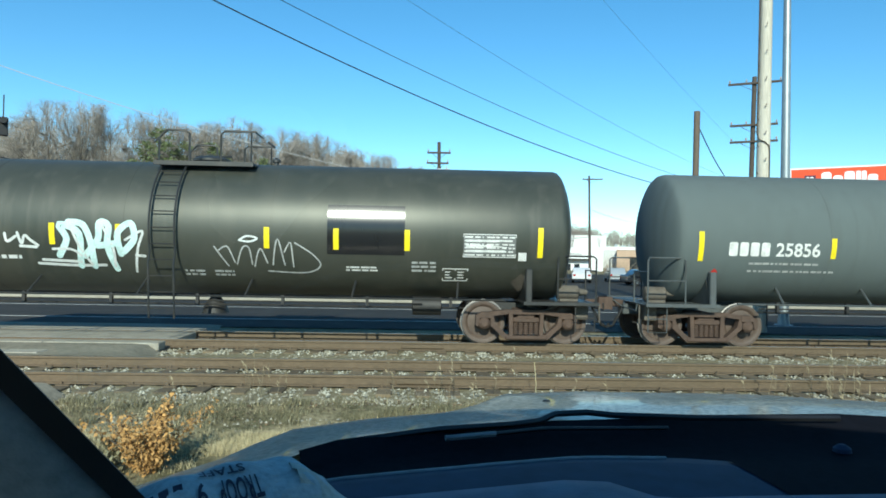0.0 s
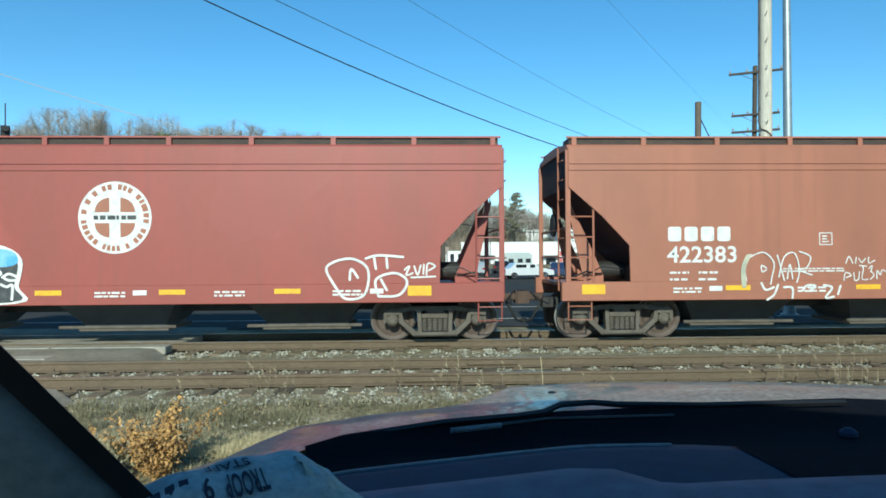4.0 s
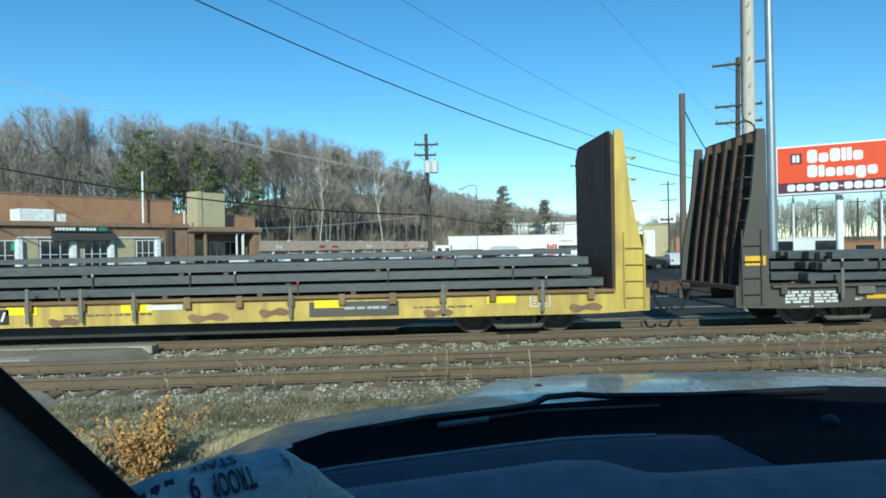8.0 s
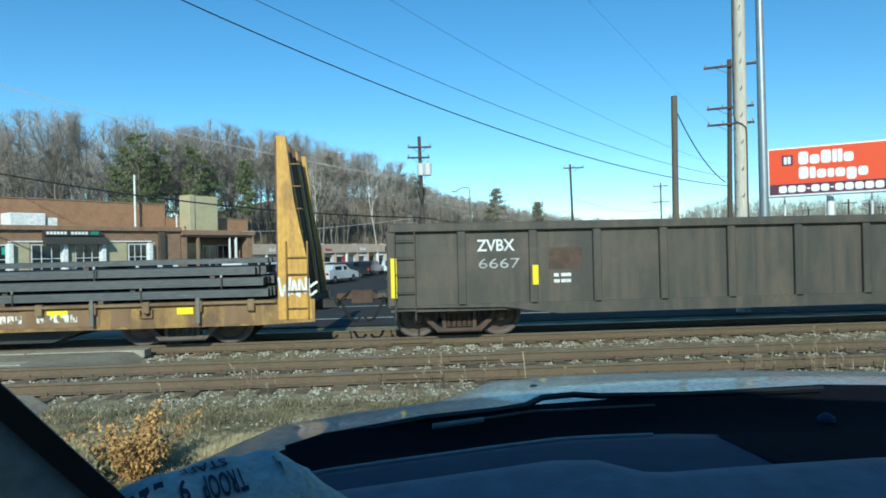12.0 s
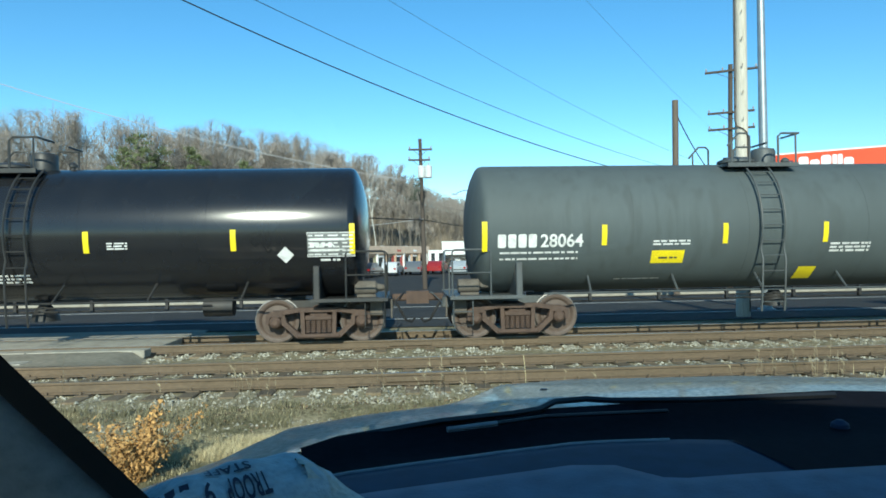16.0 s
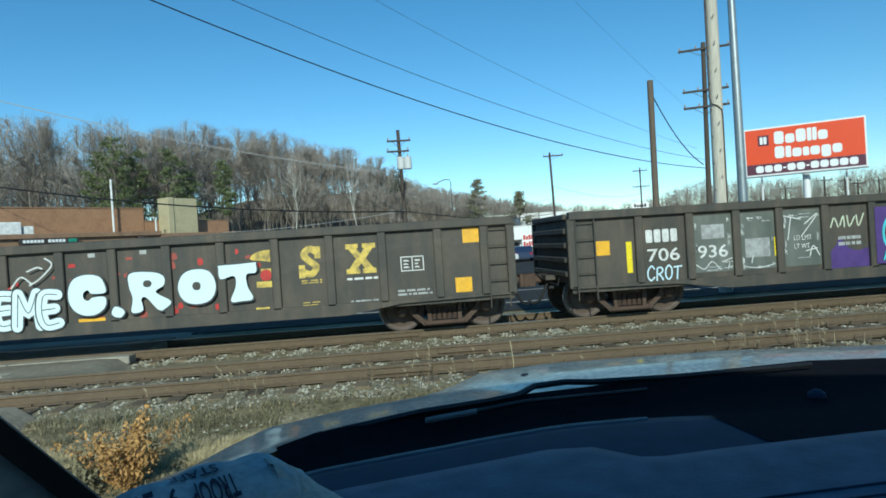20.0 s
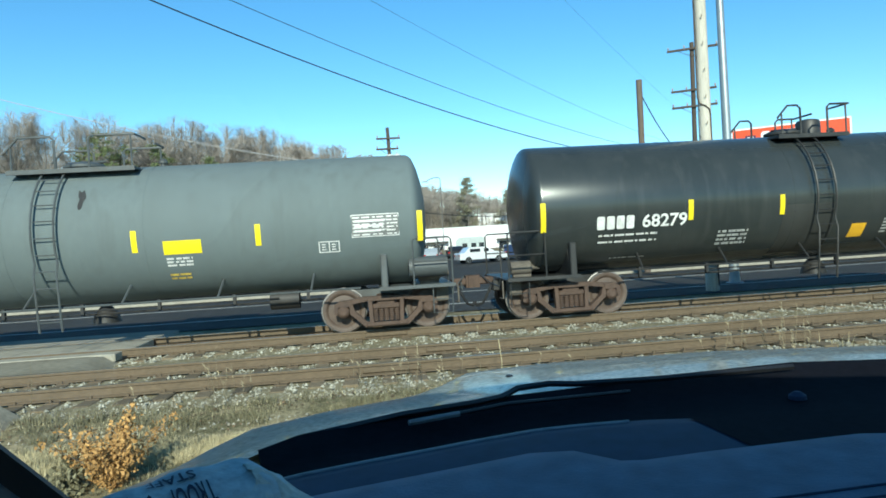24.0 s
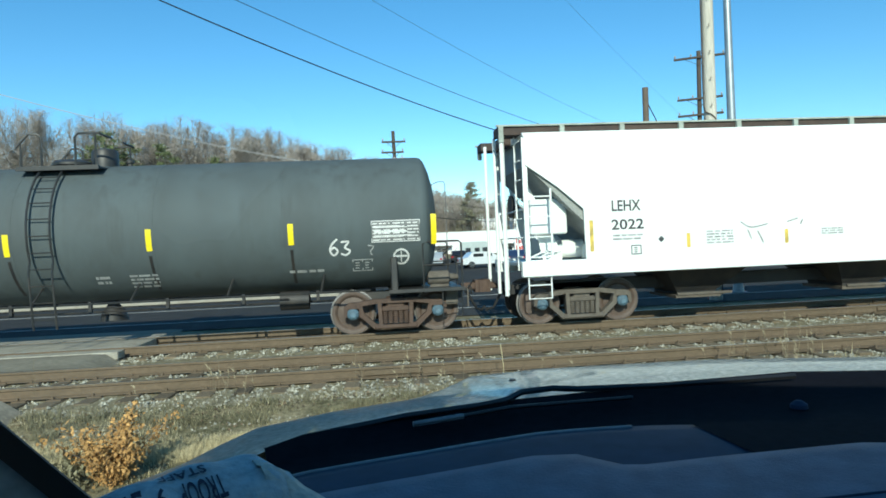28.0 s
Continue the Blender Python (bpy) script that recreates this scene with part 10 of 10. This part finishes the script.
def vehicle(az, d, turn, colour, van=False):
    x, y, z = at(az, d)
    z += 0.05
    lb = "%s parked %s" % (colour, "van" if van else "saloon car")
    ob = thing("parked_van" if van else "parked_saloon", lb + " in the car park", "van" if van else "car", pose(x, y, z, 0, 0, turn), group="parked vehicles")
    m = PAINTS[colour]
    L, w = (2.5, 0.95) if van else (2.25, 0.88)
    h = 2.0 if van else 1.42
    low = [(-L, 0.35), (-L, 0.85), (-L + 0.1, 0.95), (L - 1.2, 1.0), (L - 0.1, 0.8), (L, 0.6), (L, 0.35)]
    part("body", G().prism(low, -w, w), m, ob)
    cab = [(-L + (0.1 if van else 0.45), 0.95), (-L + (0.15 if van else 0.9), h - 0.04), (-L + (0.3 if van else 1.1), h), (L - (1.5 if van else 1.9), h), (L - (1.0 if van else 1.15), 0.99)]
    cabin = part("cabin", G().prism(cab, -w + 0.1, w - 0.1), m, ob)
    for s in (-1, 1):
        a, b = sorted((s * (w - 0.1), s * (w - 0.085)))
        for x0, x1 in ((-L + 0.75, -0.3), (-0.2, L - 1.75)):
            part("side_window", G().box(x0 + 0.25, a, 1.0, x1, b, h - 0.14), M_WINDOW, cabin)
        for xw in (-L + 0.8, L - 0.85):
            t = part("wheel", G().lathe([(-0.1, 0.2), (-0.1, 0.3), (0.1, 0.3), (0.1, 0.2)], (xw, s * (w - 0.08), 0.31), "y", 16), M_HOSE, ob)
            part("hub_cap", G().lathe([(0, 0.19), (0.03, 0.17)], (xw, s * (w + 0.02), 0.31), "y", 12), M_STEELPOLE, t)
        part("tail_lamp", G().box(-L - 0.01, s * (w - 0.2) - 0.12, 0.65, -L + 0.03, s * (w - 0.2) + 0.12, 0.82), M_LAMPR, ob)
        part("head_lamp", G().box(L - 0.1, s * (w - 0.22) - 0.14, 0.6, L + 0.01, s * (w - 0.22) + 0.14, 0.74), M_LAMPW, ob)
    part("windscreen", G().prism([(L - 1.14, 1.0), (L - 1.08, 1.0), (L - (1.44 if van else 1.8), h - 0.06), (L - (1.5 if van else 1.88), h - 0.06)], -w + 0.16, w - 0.16), M_WINDOW, cabin)
    return ob


for v in ((-11.6, 58, 20, "pale blue", True), (-10.0, 62, 75, "silver"), (-8.2, 60, 5, "white", True), (-6.0, 66, 10, "silver"), (-4.3, 64, 80, "navy"), (-2.6, 66, 75, "black"), (-0.6, 70, 80, "white"), (1.4, 72, 80, "grey"), (3.3, 74, 75, "red"), (5.2, 70, 80, "silver"),
          (-12.4, 54, 68, "white", True), (-7.4, 61, 15, "white"), (-4.9, 60, 12, "black"), (9.3, 60, 10, "white"), (12.0, 64, 80, "navy"), (14.2, 66, 78, "white"), (17.0, 70, 80, "silver"), (19.6, 62, 5, "black"), (22.4, 66, 80, "white"), (-14.2, 50, 30, "grey"), (-17.0, 46, 35, "navy"), (7.2, 78, 80, "black"), (-9.0, 52, 60, "black"), (-5.5, 53, 65, "white"), (25.5, 60, 15, "white"), (-19.5, 50, 40, "white", True)):
    vehicle(*v)

# ---- woods and plants ----
M_BARK = mat("grey_brown_bark", (0.15, 0.13, 0.106), 0.9, second=(0.28, 0.25, 0.21), scale=1.5, vary=0.4, island=True)
M_TWIG = mat("winter_twigs", (0.36, 0.318, 0.28), 0.9, vary=0.4, island=True)
M_BRUSH = mat("brown_brushwood", (0.30, 0.25, 0.19), 0.9, vary=0.45, island=True)
M_BIRCH = mat("pale_birch_bark", (0.66, 0.64, 0.58), 0.8, second=(0.4, 0.38, 0.34), scale=2)
M_PINE = mat("pine_needles", (0.125, 0.15, 0.06), 0.8, second=(0.075, 0.10, 0.04), scale=2, vary=0.35, island=True)
M_CEDAR = mat("dark_cedar_foliage", (0.20, 0.19, 0.12), 0.85, second=(0.13, 0.125, 0.08), scale=2, vary=0.35, island=True)
M_UNDER = mat("brown_undergrowth", (0.24, 0.195, 0.14), 0.95, spec=0.05, second=(0.16, 0.13, 0.095), scale=0.5, bump=0.5, bscale=3)


def bare_tree(gt, gw, x, y, z, h, rr, twigs=110, wide=0.2, thick=1.0):
    """A leafless tree: a tapered trunk that forks into rising limbs, and a rounded crown of fine twigs."""
    lean = Vector((rr.gauss(0, 0.06), rr.uniform(-0.05, 0.05), 1.0)) * h
    o = Vector((x, y, z - 0.3))
    r = (0.0075 * h + 0.03) * thick
    gt.pipe([o + lean * t + Vector((0.02 * h * math.sin(6 * t + 3 * x), 0, 0)) for t in (0, 0.25, 0.5, 0.7, 0.9)], r, 5, r * 0.12)
    low = rr.uniform(0.32, 0.5)
    mid, rw, rz = o + lean * (0.5 + low / 2), h * wide * rr.uniform(0.75, 1.15), h * (0.5 - low / 2)
    limbs = []
    for k in range(rr.randint(10, 15)):
        t = rr.uniform(low * 0.85, 0.8)
        a, e = rr.uniform(0, 6.28), rr.uniform(0.0, 1.5)
        b = o + lean * t
        tip = mid + Vector((math.cos(a) * math.cos(e) * rw, math.sin(a) * math.cos(e) * rw, math.sin(e) * rz))
        m = b.lerp(tip, 0.45) + Vector((math.cos(a), math.sin(a), 0)) * rw * 0.12
        gt.pipe([b, m, tip], r * 0.3, 3, r * 0.05)
        limbs.append((b, m, tip))
    ends = []
    for k in range(twigs // 4):
        b, m, tip = rr.choice(limbs)
        p = m.lerp(tip, rr.uniform(-0.2, 0.9))
        v = (p - mid) * 0.6 + Vector((rr.gauss(0, rw * 0.35), rr.gauss(0, rw * 0.35), rz * rr.uniform(0.1, 0.5)))
        q = p + v * rr.uniform(0.35, 0.8)
        e = q - mid
        k2 = math.sqrt((e.x / rw) ** 2 + (e.y / rw) ** 2 + (e.z / rz) ** 2)
        if k2 > 1:
            q = mid + e * (rr.uniform(0.9, 1.04) / k2)
        gw.add([p + Vector((-0.03, 0, 0)), p + Vector((0.03, 0, 0)), q], [(0, 1, 2)])
        ends.append((p, q))
    for k in range(twigs):
        p, q = rr.choice(ends)
        c = p.lerp(q, rr.uniform(0.2, 1.0))
        l = rr.uniform(0.35, 1.0) * h / 18
        d = Vector((rr.gauss(0, 0.95), rr.gauss(0, 0.95), rr.uniform(-0.45, 0.7))) * l
        w = 0.02
        gw.add([c + Vector((-w, 0, 0)), c + Vector((w, 0, 0)), c + d], [(0, 1, 2)])


def conifer(name, label, az, d, top, width, low=0.25, seed=0, thin=0.0):
    x, y, z = at(az, d)
    rr = random.Random(seed)
    h = top - z
    ob = thing(name, label, "tree", pose(x, y, z))
    g = G().pipe([(0, 0, -0.2), (0.1, 0, h * 0.5), (0, 0, h)], 0.2, 7, 0.03)
    limbs, needles = [], G()
    for k in range(38):
        t = low + (1 - low) * k / 38
        a = rr.uniform(0, 6.28)
        L = width * (1.08 - t) ** 0.45 * rr.uniform(0.35, 1.15)
        if name != "pine_tree":
            L = width * (1.06 - t) * rr.uniform(0.6, 1.15)
        e = Vector((math.cos(a) * L, math.sin(a) * L, h * t + L * 0.18))
        g.pipe([(0, 0, h * t), e], 0.035, 3, 0.012)
        for j in range(60 if name == "pine_tree" else 75):
            c = Vector((0, 0, h * t)).lerp(e, rr.uniform(0.45, 1.05)) + Vector((rr.gauss(0, 0.42), rr.gauss(0, 0.42), rr.gauss(0, 0.16)))
            s = rr.uniform(0.2, 0.5)
            u, v = Vector([rr.gauss(0, 1) for _ in range(3)]).normalized(), Vector([rr.gauss(0, 1) for _ in range(3)]).normalized()
            needles.add([c, c + u * s, c + v * s * 0.6, c - u * s * 0.5 + v * s * 0.3], [(0, 1, 2), (0, 2, 3)])
    part("trunk", g, M_BARK, ob)
    part("crown", needles, M_CEDAR if name != "pine_tree" else M_PINE, ob, "dark green needle clumps", fix=False)
    return ob


rr = random.Random(77)
gt, gw = G(), G()
n = 0
SKYLINE = ([-40, -30, -24, -19, -14, -10, -6, -2, 1, 4, 8, 13, 20], [9.6, 9.9, 9.9, 9.9, 9.9, 9.9, 9.4, 8.0, 6.5, 5.2, 4.3, 3.2, 2.3])   # bearing, elevation of the tree tops
while n < 820:
    x, y = rr.uniform(-150, 60), 122 + 95 * rr.random() ** 1.3
    if x > 5 and y < 140 or x > 0.155 * y and y < 178:
        continue
    z, d = gz(x, y), math.hypot(x, y)
    cap = H + d * math.tan(radians(float(np.interp(math.degrees(math.atan2(x, y)), *SKYLINE)))) - z
    h = min(cap * (rr.uniform(0.55, 0.85) if rr.random() < 0.85 else rr.uniform(0.85, 0.97)), 30)
    if h < 4:
        n += 1
        continue
    bare_tree(gt, gw, x, y, z, h, rr, 620, rr.uniform(0.24, 0.38))
    n += 1
for az, el, wide in ((-29.6, 10.2, 0.16), (-27.9, 11.0, 0.2), (-26.5, 11.6, 0.2), (-25.0, 11.2, 0.19), (-21.9, 10.9, 0.16), (-20.8, 11.4, 0.2), (-19.4, 11.1, 0.19), (-17.6, 10.6, 0.17), (-15.9, 11.2, 0.2),
                     (-14.5, 11.2, 0.18), (-12.3, 10.8, 0.2), (-10.2, 10.5, 0.2), (-8.4, 10.3, 0.18), (-6.6, 10.1, 0.19), (-5.0, 9.3, 0.18), (-3.3, 8.7, 0.18), (-1.0, 7.9, 0.2), (0.9, 6.9, 0.2)):
    for k in range(2):                                         # broad crowned trees at the wood's edge
        x, y, z = at(az + rr.uniform(-0.5, 0.5), 127 + 6 * k)
        bare_tree(gt, gw, x, y, z, H + 127 * math.tan(radians(el - 0.35 * k)) - z, rr, 2600, wide * 1.5)
for k in range(330):                                           # far trees to the right
    az, d = rr.uniform(20, 46), rr.uniform(150, 230)
    x, y, z = at(az, d)
    top = float(np.interp(az, [20, 24, 27, 30, 34, 38, 46], [2.4, 3.2, 4.1, 3.8, 3.6, 3.8, 4.2])) * rr.uniform(0.6, 1.02)
    bare_tree(gt, gw, x, y, z, max(H + d * math.tan(radians(top)) - z, 4), rr, 190, 0.3)
for k in range(430):                                           # lower trees along the horizon
    az, d = rr.uniform(2, 25) if k < 230 else rr.uniform(2, 15), rr.uniform(182, 250)
    x, y, z = at(az, d)
    top = float(np.interp(az, SKYLINE[0], SKYLINE[1])) * rr.uniform(0.72, 1.02)
    bare_tree(gt, gw, x, y, z, max(H + d * math.tan(radians(top)) - z, 3), rr, 260, 0.34)
for k in range(95):                                            # the wood's lower end, behind the warehouse
    az, d = (rr.uniform(0.5, 9.2), rr.uniform(140, 166)) if k < 83 else (rr.uniform(9.2, 16), rr.uniform(141, 156))
    x, y, z = at(az, d)
    top = float(np.interp(az, SKYLINE[0], SKYLINE[1])) * rr.uniform(0.72, 1.0)
    bare_tree(gt, gw, x, y, z, max(H + d * math.tan(radians(top)) - z, 3), rr, 520 if k < 83 else 120, 0.27 if k < 83 else 0.16)
hx = [-160 + 8 * i for i in range(29)]
hill = part("hillside", G().sheet([[(x, y, gz(x, y) + 0.06) for x in hx] for y in (116, 122, 130, 140, 150, 160, 170, 180, 190, 200, 212, 230, 260)]), M_UNDER, None, fix=False)
tagged(hill, "hillside of dark brown leaf litter", "hillside", kind="structure")
woods = thing("bare_woods", "dense leafless winter woods on the hillside", "woods", kind="stuff")
part("trunks", gt, M_BARK, woods, fix=False)
part("twigs", gw, M_TWIG, woods, fix=False, smooth=180)
g = G()
for k in range(24000):                                          # brushwood and saplings between the trunks
    x, y = rr.uniform(-150, 60), rr.uniform(120, 170)
    z = gz(x, y)
    a, l = rr.uniform(0, 6.28), rr.uniform(1.0, 4.5)
    p = Vector((x, y, z - 0.1))
    q = p + Vector((math.cos(a) * l * 0.75, math.sin(a) * l * 0.75, l * 0.8))
    g.add([p + Vector((-0.035, 0, 0)), p + Vector((0.035, 0, 0)), q], [(0, 1, 2)])
brush = part("brushwood", g, M_BRUSH, None, fix=False, smooth=180)
tagged(brush, "brown brushwood and saplings under the trees", "brushwood", kind="stuff")
PINE, CEDAR = "tall dark green pine among bare trees", "dark green cedar beside bare trees"
conifer("pine_tree", PINE, -20.7, 118, 22.0, 4.3, 0.45, 1)
conifer("pine_tree", PINE, -21.9, 121, 20.0, 3.4, 0.4, 2)
conifer("pine_tree", PINE, -19.2, 122, 20.5, 3.4, 0.45, 7)
conifer("pine_tree", "dark green pine with a broad crown", -16.5, 118, 19.9, 4.2, 0.42, 3)
conifer("pine_tree", "dark green pine with a broad crown", -15.4, 121, 17.0, 3.6, 0.4, 8)
conifer("pine_tree", "dark green pine with a thin crown", -12.6, 122, 18.5, 2.4, 0.5, 4)
conifer("cedar_tree", CEDAR, 8.4, 142, 14.8, 5.2, 0.05, 5)
conifer("cedar_tree", "small dark green cedar beside the warehouse", 11.9, 150, 12.2, 4.8, 0.1, 6)
for az, d, el, s in ((-7.2, 121, 8.3, 8), (-2.0, 119.5, 7.4, 9)):
    x, y, z = at(az, d)
    g1, g2 = G(), G()
    bare_tree(g1, g2, x, y, z, sky_top(el, d) - z, random.Random(s), 60, 0.2, 0.62)
    b = thing("birch_tree", "pale barked leafless birch", "tree")
    part("trunk", g1, M_BIRCH, b, fix=False), part("twigs", g2, M_BIRCH, b, fix=False, smooth=180)

# verge: dry grass, weeds, a tawny bush
M_STRAW = mat("dry_straw_grass", (0.56, 0.48, 0.29), 0.9, second=(0.38, 0.32, 0.17), scale=3, vary=0.35, island=True)
M_GREENGRASS = mat("dull_green_grass", (0.195, 0.178, 0.105), 0.9, vary=0.35, island=True)
M_WEED = mat("dry_weed_stalks", (0.30, 0.25, 0.16), 0.9, vary=0.3, island=True)
M_TAWNY = mat("tawny_dead_leaves", (0.46, 0.265, 0.095), 0.85, second=(0.27, 0.145, 0.05), scale=6, vary=0.4, island=True)


def blades(g, n, box, h, rr, w=0.006, near=None):
    for k in range(n):
        x, y = rr.uniform(box[0], box[1]), rr.uniform(box[2], box[3])
        if near and noise.noise(Vector((x * near, y * near * 1.4, 0))) < 0.0:
            continue
        z = gz(x, y)
        a, l = rr.uniform(0, 6.28), h * rr.uniform(0.4, 1.2)
        p = Vector((x, y, z - 0.01))
        q = p + Vector((math.cos(a) * l * 0.5, math.sin(a) * l * 0.5, l))
        s = Vector((math.sin(a) * w, -math.cos(a) * w, 0))
        g.add([p - s, p + s, q], [(0, 1, 2)])


g = G()
blades(g, 26000, (-9, 7, 6.7, 8.5), 0.085, rr, 0.0035, near=0.9)
blades(g, 30000, (-6.0, -0.6, 7.3, 8.15), 0.1, rr, 0.0035)
blades(g, 6000, (-1.0, 5, 7.3, 8.0), 0.08, rr, 0.0035)
blades(g, 7000, (-10, 12, 8.3, 9.5), 0.09, rr, 0.003, near=1.3)
blades(g, 5000, (7, 20, 7.5, 10.0), 0.24, rr, near=0.8)
straw = part("dry_grass", g, M_STRAW, None, fix=False, smooth=180)
tagged(straw, "pale dry winter grass along the verge", "grass", kind="stuff")
g = G()
blades(g, 20000, (-9, 6, 5.6, 9.3), 0.06, rr, 0.004, near=0.6), blades(g, 15000, (-10, 11, 8.75, 9.75), 0.1, rr, 0.0045, near=1.6)
blades(g, 16000, (-9, 9, 8.1, 9.45), 0.06, rr, 0.0035, near=1.1)
for x, y in ((rr.uniform(-8, 9), rr.uniform(7.6, 9.35)) for _ in range(150)):      # low weedy clumps
    blades(g, 130, (x - 0.16, x + 0.16, y - 0.12, y + 0.12), rr.uniform(0.05, 0.13), rr, 0.006)
green = part("green_grass", g, M_GREENGRASS, None, fix=False, smooth=180)
tagged(green, "dull green tufts among the dry grass", "grass", kind="stuff")
g = G()
for k in range(46):                                            # dry stalks beside the near rail
    x = rr.choice((rr.gauss(5.6, 0.5), rr.gauss(5.9, 0.3), rr.gauss(-2.2, 0.25), rr.uniform(-5, 8), rr.gauss(0.3, 0.5)))
    y, l = rr.uniform(9.0, 9.7), rr.uniform(0.25, 0.85)
    p = Vector((x, y, -0.25))
    q = p + Vector((rr.uniform(-0.12, 0.12), rr.uniform(-0.05, 0.05), l))
    g.pipe([p, p.lerp(q, 0.6) + Vector((0.02, 0, 0)), q], 0.0035, 3, 0.002)
    for j in range(4):
        c = p.lerp(q, rr.uniform(0.5, 1))
        g.add([c, c + Vector((rr.uniform(-0.06, 0.06), 0.01, 0.06)), c + Vector((0.01, 0, 0.02))], [(0, 1, 2)])
litter = G()
for k in range(9000):                                          # leaf litter and clods on the verge
    x, y = rr.uniform(-9, 9), rr.uniform(7.0, 9.5)
    if noise.noise(Vector((x * 1.2, y * 1.9, 4.0))) < -0.05:
        continue
    s, a = rr.uniform(0.012, 0.035), rr.uniform(0, 6.28)
    c = Vector((x, y, gz(x, y) + rr.uniform(0.0, 0.025)))
    u, v = Vector((math.cos(a), math.sin(a), rr.uniform(-0.2, 0.5))) * s, Vector((-math.sin(a), math.cos(a), rr.uniform(-0.2, 0.6))) * s
    litter.add([c, c + u, c + u + v * 0.8, c + v], [(0, 1, 2, 3)])
fallen = part("leaf_litter", litter, mat("brown_leaf_litter", (0.17, 0.115, 0.065), 0.95, vary=0.6, island=True), None, fix=False, smooth=180)
tagged(fallen, "brown leaf litter scattered on the verge", "leaf litter", kind="stuff")
stalks = part("dry_weeds", g, M_WEED, None, fix=False, smooth=180)
tagged(stalks, "thin dry weed stalks beside the rails", "weeds", kind="stuff")
x, y, z = at(-21.2, 7.25)
bush = thing("tawny_bush", "low tawny bush with dead leaves beside the tracks", "bush", pose(x, y, gz(x, y)))
g, gl = G(), G()
for k in range(46):                                            # upright shoots in a few loose clumps
    b = 6.28 * (k % 7) / 7 + rr.gauss(0, 0.16)
    t = rr.uniform(0.2, 0.9) if k % 7 else rr.uniform(0.0, 0.25)
    L = rr.choice((rr.uniform(0.26, 0.45), rr.uniform(0.4, 0.72))) * (1 - 0.2 * t)
    e = Vector((math.cos(b) * L * t * 1.35 + rr.gauss(0, 0.03), math.sin(b) * L * t * 1.2, L))
    g.pipe([(math.cos(b) * 0.05, math.sin(b) * 0.05, -0.02), e * 0.5 + Vector((0, 0, 0.05)), e], 0.006, 4, 0.002)
    for j in range(115):
        c = e * rr.uniform(0.12, 1.08) + Vector([rr.gauss(0, 0.04) for _ in range(3)])
        s = rr.uniform(0.016, 0.042)
        u, v = Vector([rr.gauss(0, 1) for _ in range(3)]).normalized(), Vector([rr.gauss(0, 1) for _ in range(3)]).normalized()
        gl.add([c, c + u * s, c + u * s * 0.6 + v * s, c + v * s], [(0, 1, 2, 3)])
part("stem", g, M_BARK, bush), part("leaves", gl, M_TAWNY, bush, "curled tawny leaves", fix=False, smooth=180)
weed = thing("green_weed", "dull green weed beside the tawny bush", "weed", pose(x - 0.35, y - 0.1, gz(x, y)))
g = G()
for k in range(900):
    a, t = rr.uniform(0, 6.28), abs(rr.gauss(0, 0.14))
    c = Vector((math.cos(a) * t, math.sin(a) * t, rr.uniform(0, 0.34) * (1 - t * 1.6)))
    s = rr.uniform(0.02, 0.05)
    u, v = Vector([rr.gauss(0, 1) for _ in range(3)]).normalized(), Vector([rr.gauss(0, 1) for _ in range(3)]).normalized()
    g.add([c, c + u * s, c + u * s * 0.6 + v * s, c + v * s], [(0, 1, 2, 3)])
part("foliage", g, M_GREENGRASS, weed, fix=False, smooth=180)
# pale rag on a stalk by the near rail
x, y, z = at(10.5, 9.65)
rag = thing("litter_scrap", "small white scrap of litter caught on a stalk", "litter", pose(x, y, -0.26))
part("stalk", G().pipe([(0, 0, 0), (0.01, 0, 0.3), (-0.02, 0, 0.62)], 0.005, 4), M_STRAW, rag)
part("scrap", G().prism([(-0.05, 0.06), (0.04, 0.04), (0.06, 0.1), (0.0, 0.17), (-0.045, 0.13)], -0.02, 0.02), M_WHITEWALL, rag)


# ---- what moves ----
SPEED = (12.80, 12.63, 12.50, 12.45, 12.41, 12.30, 12.26, 12.11)      # metres a second, every four seconds


def travelled(t):
    """How far the train has come at t seconds."""
    d = 0.0
    for i in range(7):
        u = min(max(t - 4 * i, 0), 4)
        d += SPEED[i] * u + (SPEED[i + 1] - SPEED[i]) * u * u / 8
    return d


def motions():
    times = [0.5 * i for i in range(57)]
    for car, centre in CARS:
        walk(car, [(t, pose(centre - travelled(t), FAR_Y, 0)) for t in times])
    first = WHEELSETS[0]
    walk(first, [(k / 30, pose(0, 0, 0, 0, -math.degrees(travelled(k / 30) / 0.46), 0)) for k in range(841)])
    act, slot = first.animation_data.action, first.animation_data.action_slot
    for w in WHEELSETS[1:]:
        w.rotation_mode = "QUATERNION"
        w.animation_data_create()
        w.animation_data.action, w.animation_data.action_slot = act, slot


motions()
